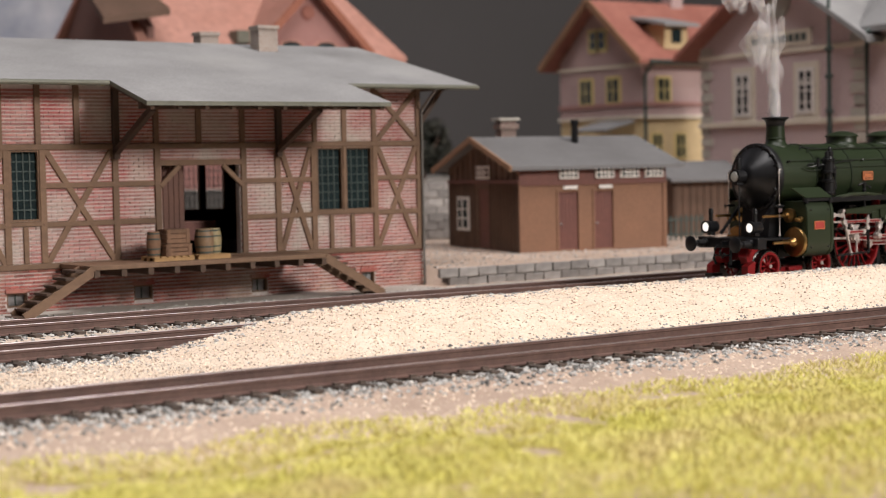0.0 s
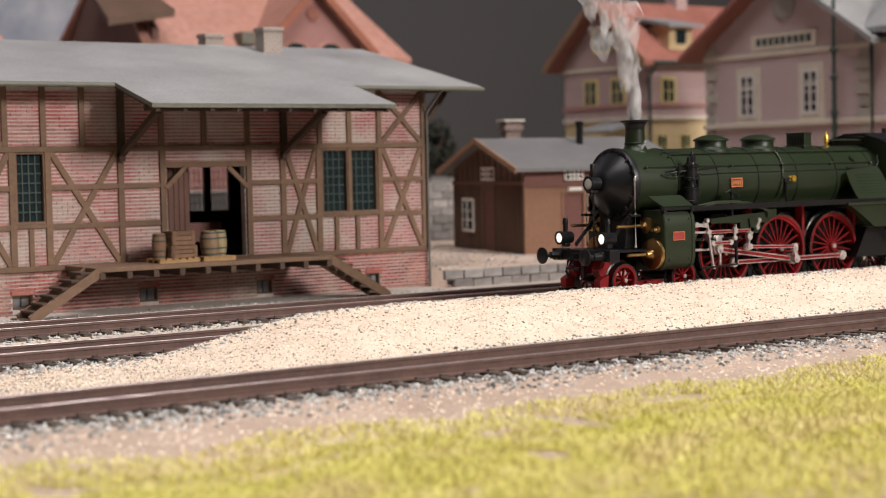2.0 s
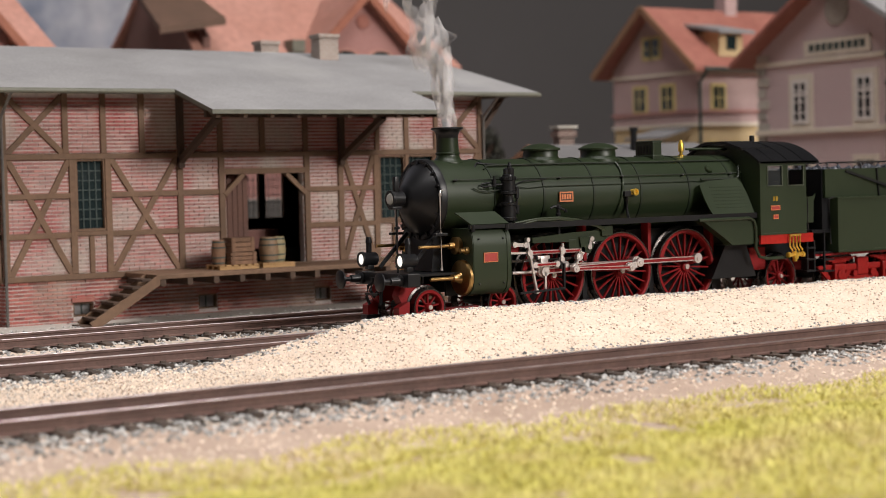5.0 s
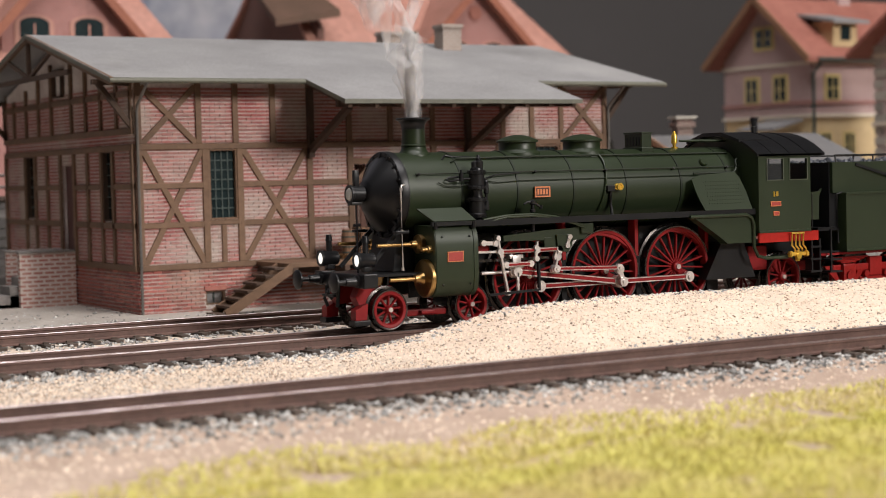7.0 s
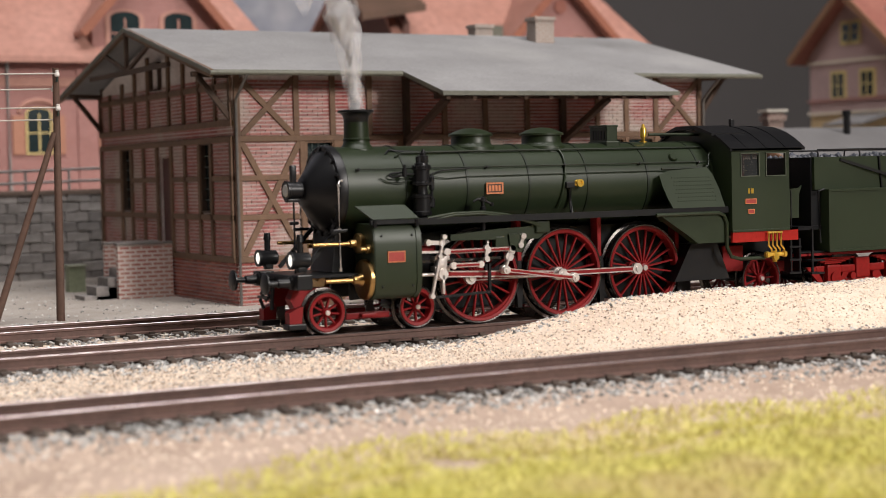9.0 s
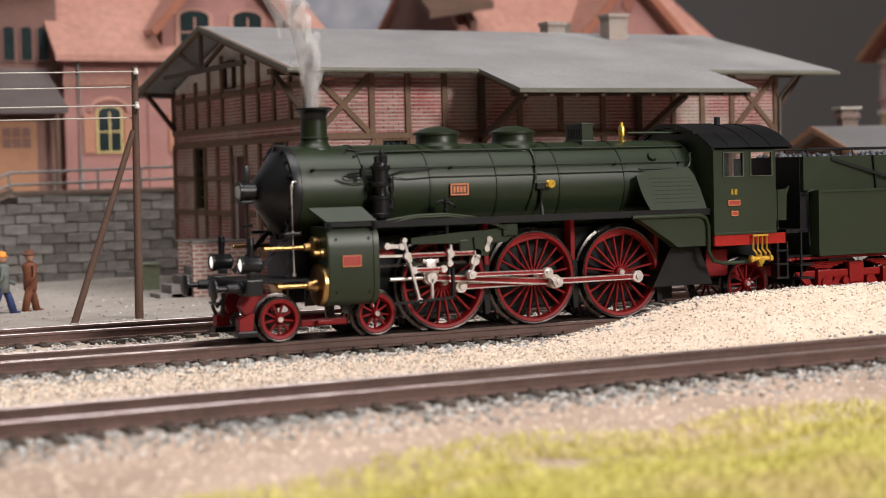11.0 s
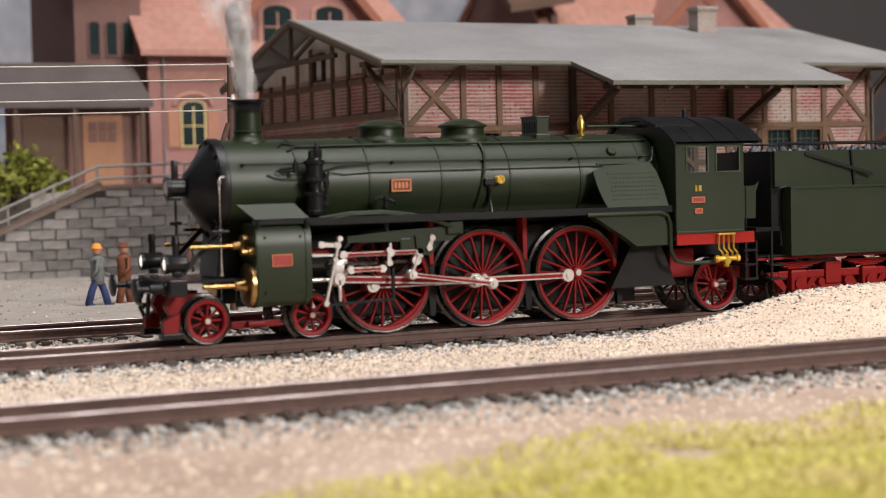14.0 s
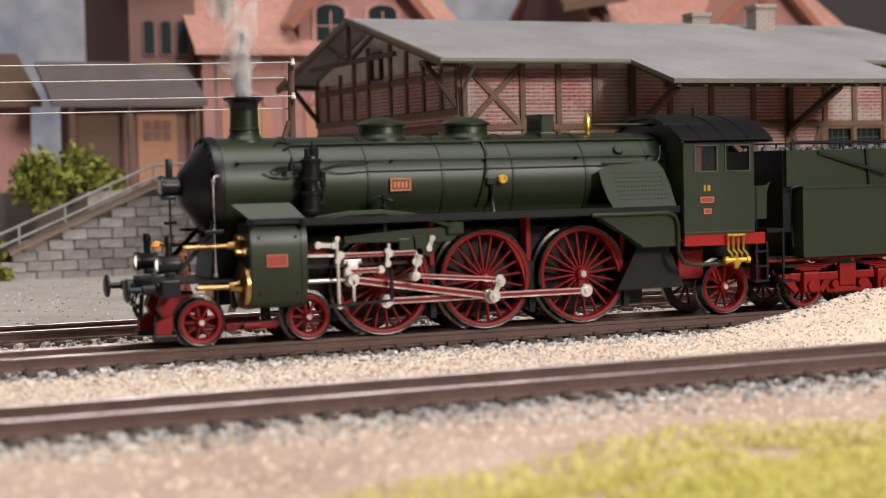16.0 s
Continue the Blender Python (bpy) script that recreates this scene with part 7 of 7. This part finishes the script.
def build_figures():
    figure("model_figure", -5.2, 17.0, -20, mat("coat_grey", (0.13, 0.14, 0.13), (0.18, 0.19, 0.18), 90, 0.8), mat("trouser_blue", (0.03, 0.045, 0.13), (0.04, 0.06, 0.17), 90, 0.8), mat("cap_orange", (0.75, 0.26, 0.03), (0.8, 0.32, 0.05), 90, 0.7), "small painted figure in grey coat and orange cap", 0.3)
    brown = mat("coat_brown", (0.17, 0.055, 0.025), (0.21, 0.075, 0.035), 90, 0.8)
    figure("model_figure", -4.25, 17.4, 10, brown, brown, mat("hat_brown", (0.13, 0.04, 0.025), (0.16, 0.06, 0.03), 90, 0.8), "small painted figure in brown coat and hat", 0.24)


def build_goods():
    def pallet(x0, x1, y):
        t = thing("pallet", ((x0 + x1) / 2, y, 1.16), "light wooden pallet on the loading platform", "pallet", group="pallets on the platform")
        w = (x1 - x0) / 2
        for k in range(3):
            bm = B()
            box(bm, -w, -0.5 + k * 0.42, 0, w, -0.34 + k * 0.42, 0.1)
            part("bearer", bm, M["pallet"], t)
        for k in range(6):
            bm = B()
            a = -w + k * (2 * w - 0.2) / 5
            box(bm, a, -0.52, 0.1, a + 0.18, 0.52, 0.15, 0.008)
            part("slat", bm, M["pallet"], t)
    pallet(10.5, 11.95, 12.1)
    pallet(12.1, 13.3, 12.1)

    def crate(x0, x1, y0, y1, z0, z1):
        t = thing("wooden_crate", ((x0 + x1) / 2, (y0 + y1) / 2, z0), "brown wooden crate stacked on the pallet", "crate", group="crates on the pallet")
        w, d, h = (x1 - x0) / 2, (y1 - y0) / 2, z1 - z0
        for k in range(3):
            bm = B()
            box(bm, -w, -d, k * h / 3 + 0.008, w, d, (k + 1) * h / 3 - 0.008, 0.012)
            part("board", bm, M["crate"], t)
        for s in (-1, 1):
            bm = B()
            box(bm, s * w * 0.8 - 0.05, -d - 0.02, 0.0, s * w * 0.8 + 0.05, -d, h)
            part("batten", bm, M["crate"], t)
    crate(10.95, 11.9, 11.65, 12.4, 1.31, 1.72)
    crate(11.0, 11.85, 11.7, 12.35, 1.725, 2.2)

    def barrel(x, y, r, h, m, z=1.31):
        t = thing("barrel", (x, y, z), "wooden barrel with iron hoops standing on the pallet", "barrel", group="barrels on the pallet")
        bm = B()
        lathe(bm, (0, 0, 0), (0, 0, 1), [(0, 0), (0, r * 0.82), (h * 0.25, r * 0.96), (h * 0.5, r), (h * 0.75, r * 0.96), (h, r * 0.82), (h, r * 0.75), (h - 0.04, r * 0.74), (h - 0.04, 0)], 20)
        body = part("cask", bm, m, t, smooth=True)
        for u in (0.08, 0.3, 0.7, 0.92):
            bm = B()
            q = r * (0.82 + 0.18 * math.sin(math.pi * u)) + 0.008
            lathe(bm, (0, 0, h * u), (0, 0, 1), [(-0.025, q - 0.02), (-0.025, q), (0.025, q), (0.025, q - 0.02)], 20)
            part("hoop", bm, M["muntin"], t, smooth=True)
    barrel(10.72, 12.1, 0.24, 0.82, M["crate"])
    barrel(12.5, 11.95, 0.33, 0.85, M["barrel"])
    barrel(12.95, 12.2, 0.3, 0.85, mat("barrel_ochre", (0.28, 0.22, 0.11), (0.34, 0.27, 0.15), 100, 0.6))
    t = thing("red_trolley", (14.0, 16.2, 1.12), "dark red trolley inside the shed", "trolley")
    bm = B()
    box(bm, -0.9, -0.6, 0.5, 0.9, 0.6, 1.2, 0.05)
    part("body", bm, M["hut_door"], t)
    for sx in (-0.6, 0.6):
        for sy in (-0.5, 0.5):
            bm = B()
            cyl(bm, (sx, sy - 0.06, 0.25), (sx, sy + 0.06, 0.25), 0.25, n=16)
            part("wheel", bm, M["black"], t)
    t = thing("switch_box", (1.8, 24.5, -0.42), "pale green relay cabinet on the yard", "cabinet")
    bm = B()
    box(bm, -0.32, -0.25, 0, 0.32, 0.25, 1.0, 0.03)
    part("body", bm, mat("pale_green", (0.22, 0.25, 0.16), (0.27, 0.3, 0.2), 80, 0.6), t)
    bm = B()
    box(bm, -0.36, -0.29, 1.0, 0.36, 0.29, 1.08, 0.02)
    part("lid", bm, mat("pale_lid", (0.3, 0.32, 0.24), (0.34, 0.36, 0.28), 80, 0.6), t)


build_edging()
build_retaining_wall()
build_hut()
build_small_shed()
build_ochre_house()
build_station()
build_pink_house()
build_left_house()
build_pole()
build_figures()
build_goods()
foliage("bush", (-4.1, 37.0, 2.75), (2.4, 1.2, 1.0), 2400, M["leaf"], "yellow-green bush on the bank", 31)
foliage("bush", (-8.6, 33.5, -0.4), (1.5, 0.9, 0.7), 900, M["leaf"], "yellow-green bush at the foot of the wall", 32)
for k, (x, y, r) in enumerate(((42, 48, 2.6), (46, 52, 2.4), (52, 56, 2.2))):
    foliage("dark_bush", (x, y, 3.0), (r, r * 0.6, 2.6), 1500, M["leaf_dark"], "dark leafless-looking bush behind the yard", 40 + k, 0.3)

# ---- smoke: thin drifting wisps that rise out of the chimney ----
smoke = thing("chimney_smoke", (0.53, 0, 0), "thin white drifting smoke from the chimney", "smoke")


def smoke_mat():
    m = bpy.data.materials.new("smoke")
    m.use_nodes = True
    nt, N = m.node_tree, m.node_tree.nodes
    b = N["Principled BSDF"]
    b.inputs["Base Color"].default_value = (0.86, 0.84, 0.84, 1)
    b.inputs["Roughness"].default_value = 1.0
    b.inputs["Specular IOR Level"].default_value = 0.0
    co, n1, ramp = N.new("ShaderNodeTexCoord"), N.new("ShaderNodeTexNoise"), N.new("ShaderNodeMapRange")
    n1.inputs["Scale"].default_value, n1.inputs["Detail"].default_value, n1.inputs["Distortion"].default_value = 45, 3, 1.5
    ramp.inputs[1].default_value, ramp.inputs[2].default_value, ramp.inputs[3].default_value, ramp.inputs[4].default_value = 0.40, 0.72, 0.0, 0.42
    nt.links.new(co.outputs["Object"], n1.inputs["Vector"])
    nt.links.new(n1.outputs[0], ramp.inputs[0])
    nt.links.new(ramp.outputs[0], b.inputs["Alpha"])
    return m


def build_wisp(seed, tall=(1.7, 2.4), base=0.07, spread=0.19, sway=0.34):
    """A wavering hollow streak, narrow below and widening upwards, with folds."""
    rnd = random.Random(seed)
    bm = B()
    L = rnd.uniform(*tall)
    off = Vector((rnd.uniform(0, 50), 0, 0))
    n, m = 22, 16
    rings = []
    for k in range(n + 1):
        u = k / n
        c = Vector((sway * u * noise.noise(off + Vector((u * 3.0, 1, 0))), 0.3 * u * noise.noise(off + Vector((u * 2.4, 9, 0))), u * L))
        r = (base + spread * u) * (0.25 + 0.75 * math.sin(math.pi * min(1, 0.06 + u * 0.92)))
        ring = []
        for j in range(m):
            a = 2 * math.pi * j / m
            q = r * (1 + 0.5 * noise.noise(off + Vector((math.cos(a) * 1.1, math.sin(a) * 1.1, u * 4))))
            ring.append(bm.verts.new(c + Vector((q * math.cos(a), q * math.sin(a), 0.12 * noise.noise(off + Vector((a, u * 3, 5)))))))
        rings.append(ring)
    for p, q in zip(rings, rings[1:]):
        for j in range(m):
            bm.faces.new((p[j], p[(j + 1) % m], q[(j + 1) % m], q[j]))
    return bm


SMOKE = smoke_mat()
wisps = [part("wisp", build_wisp(100 + k), SMOKE, smoke, smooth=True) for k in range(24)]
puffs = [part("puff", build_wisp(300 + k, (1.1, 1.5), 0.14, 0.34, 0.9), SMOKE, smoke, smooth=True) for k in range(9)]


# ---- movement ----
TRAVEL = [(0.0, 35.03), (0.5, 33.45), (1.0, 31.86), (1.5, 30.27), (2.0, 28.68), (2.5, 27.10), (3.0, 25.48), (5.5, 18.04), (6.0, 16.72), (6.5, 15.42), (7.0, 14.09), (7.5, 12.80), (8.0, 11.56), (8.5, 10.48), (9.0, 9.50), (11.5, 5.44), (12.0, 4.71), (12.5, 4.04), (13.0, 3.41), (13.5, 2.78), (14.0, 2.15), (14.5, 1.55), (15.0, 1.04), (15.5, 0.71), (16.0, 0.53)]


def place_at(t):
    """The rear driving axle's place along the track: a smooth curve through TRAVEL."""
    n = len(TRAVEL)
    slope = []
    for k in range(n):
        a, b = TRAVEL[max(k - 1, 0)], TRAVEL[min(k + 1, n - 1)]
        slope.append((b[1] - a[1]) / (b[0] - a[0]))
    for k in range(n - 1):
        (t0, x0), (t1, x1) = TRAVEL[k], TRAVEL[k + 1]
        if t <= t1 or k == n - 2:
            h = t1 - t0
            u = (t - t0) / h
            return (2 * u**3 - 3 * u**2 + 1) * x0 + (u**3 - 2 * u**2 + u) * h * slope[k] + (-2 * u**3 + 3 * u**2) * x1 + (u**3 - u**2) * h * slope[k + 1]


def motions():
    ts = [k / 10 for k in range(161)]
    X = {t: place_at(t) for t in ts}
    # the line climbs very slightly behind the gravel heap
    Z = {t: 0.006 * max(0.0, X[t] - 8.0) for t in ts}
    walk(loco, [(t, pose(X[t] * K, 0, Z[t] * K)) for t in ts])
    walk(tender, [(t, pose(X[t] * K, 0, Z[t] * K)) for t in ts])
    walk(smoke, [(t, pose(X[t] * K, 0, Z[t] * K)) for t in ts])
    rnd = random.Random(77)
    for k, w in enumerate(wisps):
        # each wisp climbs from inside the chimney out of view, then starts again
        period = 2.0 + 0.1 * (k % 5)
        start = -period * (k / len(wisps))
        rows = []
        while start < 16.0:
            drift, turn, side = rnd.uniform(-4.6, 0.2), rnd.uniform(0, 360), rnd.uniform(-0.6, 0.8)
            lean = rnd.uniform(-44, 10)
            for u in (0.0, 0.15, 0.3, 0.5, 0.75, 1.0):
                t = start + u * (period - 0.04)
                if -0.01 <= t <= 16.0:
                    grow = max(0.0, u - 0.15)
                    rows.append((max(0, t), pose((-7.75 + drift * grow * grow * 1.3) * K, side * grow * K, (2.75 + 7.9 * u) * K, 0, lean * grow, turn + 60 * u)))
            start += period
        if rows[0][0] > 0.04:
            rows.insert(0, (0.0, rows[0][1]))
        if rows[-1][0] < 15.96:
            rows.append((16.0, rows[-1][1]))
        walk(w, rows)
    for k, w in enumerate(puffs):
        # each puff bursts out of the chimney, then drifts up and forward
        period = 2.25 + 0.13 * (k % 4)
        start = -period * (k / len(puffs))
        rows = []
        while start < 16.0:
            drift, turn, side, lean = rnd.uniform(-3.2, -0.4), rnd.uniform(0, 360), rnd.uniform(-0.5, 0.7), rnd.uniform(-40, 5)
            for u, z in ((0.0, 2.6), (0.05, 5.5), (0.3, 6.9), (0.6, 8.6), (1.0, 10.9)):
                t = start + u * (period - 0.04)
                if -0.01 <= t <= 16.0:
                    rows.append((max(0, t), pose((-7.75 + drift * u) * K, side * u * K, z * K, 0, lean * u, turn + 75 * u)))
            start += period
        if rows[0][0] > 0.04:
            rows.insert(0, (0.0, rows[0][1]))
        if rows[-1][0] < 15.96:
            rows.append((16.0, rows[-1][1]))
        walk(w, rows)
    # crank angle from straight down, turning with the way covered
    A0 = radians(3.0)

    def crank(t):
        return (X[t] - 0.53) / RD + A0
    def spin(w, x, r, phase):
        walk(w, [(t, Matrix.Translation((x * K, 0, r * K)) @ Matrix.Rotation((X[t] - 0.53) / r + phase, 4, "Y")) for t in ts])
    for w, x in zip(drivers, (-4.94, -2.47, 0.0)):
        spin(w, x, RD, A0)
    for w, x in zip(carriers, (-9.09, -6.70)):
        spin(w, x, RB, 0)
    spin(trailer[0], 3.86, RT, 0)
    for w, x in zip(tender_wheels, (6.15, 8.35, 11.0, 13.2)):
        spin(w, x, 0.58, 0)

    def pin(t, x):
        a = crank(t)
        return Vector((x - CR * math.sin(a), 0, RD - CR * math.cos(a)))

    def flat(p, q, y):
        d = q - p
        return Matrix.Translation((p.x * K, y * K, p.z * K)) @ Matrix.Rotation(-math.atan2(d.z, d.x), 4, "Y")
    right = Vector((1, 0, 0))
    walk(coupling[0], [(t, flat(pin(t, -4.94), pin(t, -4.94) + right, YR)) for t in ts])
    walk(coupling[1], [(t, flat(pin(t, -2.47), pin(t, -2.47) + right, YR - 0.01)) for t in ts])
    rows_main, rows_cross, rows_combo, rows_ret, rows_ecc, rows_link = [], [], [], [], [], []
    for t in ts:
        p = pin(t, -2.47)
        zc = 1.3
        xc = p.x - math.sqrt(3.36**2 - (p.z - zc) ** 2)
        c = Vector((xc, 0, zc))
        rows_main.append((t, flat(c, p, YR - 0.13)))
        rows_cross.append((t, pose(xc * K, -1.22 * K, zc * K)))
        top = Vector((-6.2, 0, 2.2))
        low = c + Vector((-0.36, 0, -0.52))
        d = top - low
        rows_combo.append((t, Matrix.Translation((top.x * K, -1.46 * K, top.z * K)) @ Matrix.Rotation(math.atan2(d.x, d.z), 4, "Y")))
        a = crank(t)
        inner = p
        # the return crank points back past the axle
        e = Vector((-2.47 + 0.14 * math.cos(a), 0, RD - 0.14 * math.sin(a) + 0.02))
        rows_ret.append((t, flat(inner, e, YR - 0.3)))
        foot = Vector((-4.5 + 0.10 * math.cos(a), 0, 1.33))
        rows_ecc.append((t, flat(foot, e, YR - 0.37)))
        head = Vector((-4.3, 0, 1.8))
        d = head - foot
        rows_link.append((t, Matrix.Translation((head.x * K, -1.4 * K, head.z * K)) @ Matrix.Rotation(math.atan2(d.x, d.z), 4, "Y")))
    walk(main_rod, rows_main)
    walk(cross, rows_cross)
    walk(combo, rows_combo)
    walk(ret, rows_ret)
    walk(ecc_rod, rows_ecc)
    walk(link, rows_link)


motions()
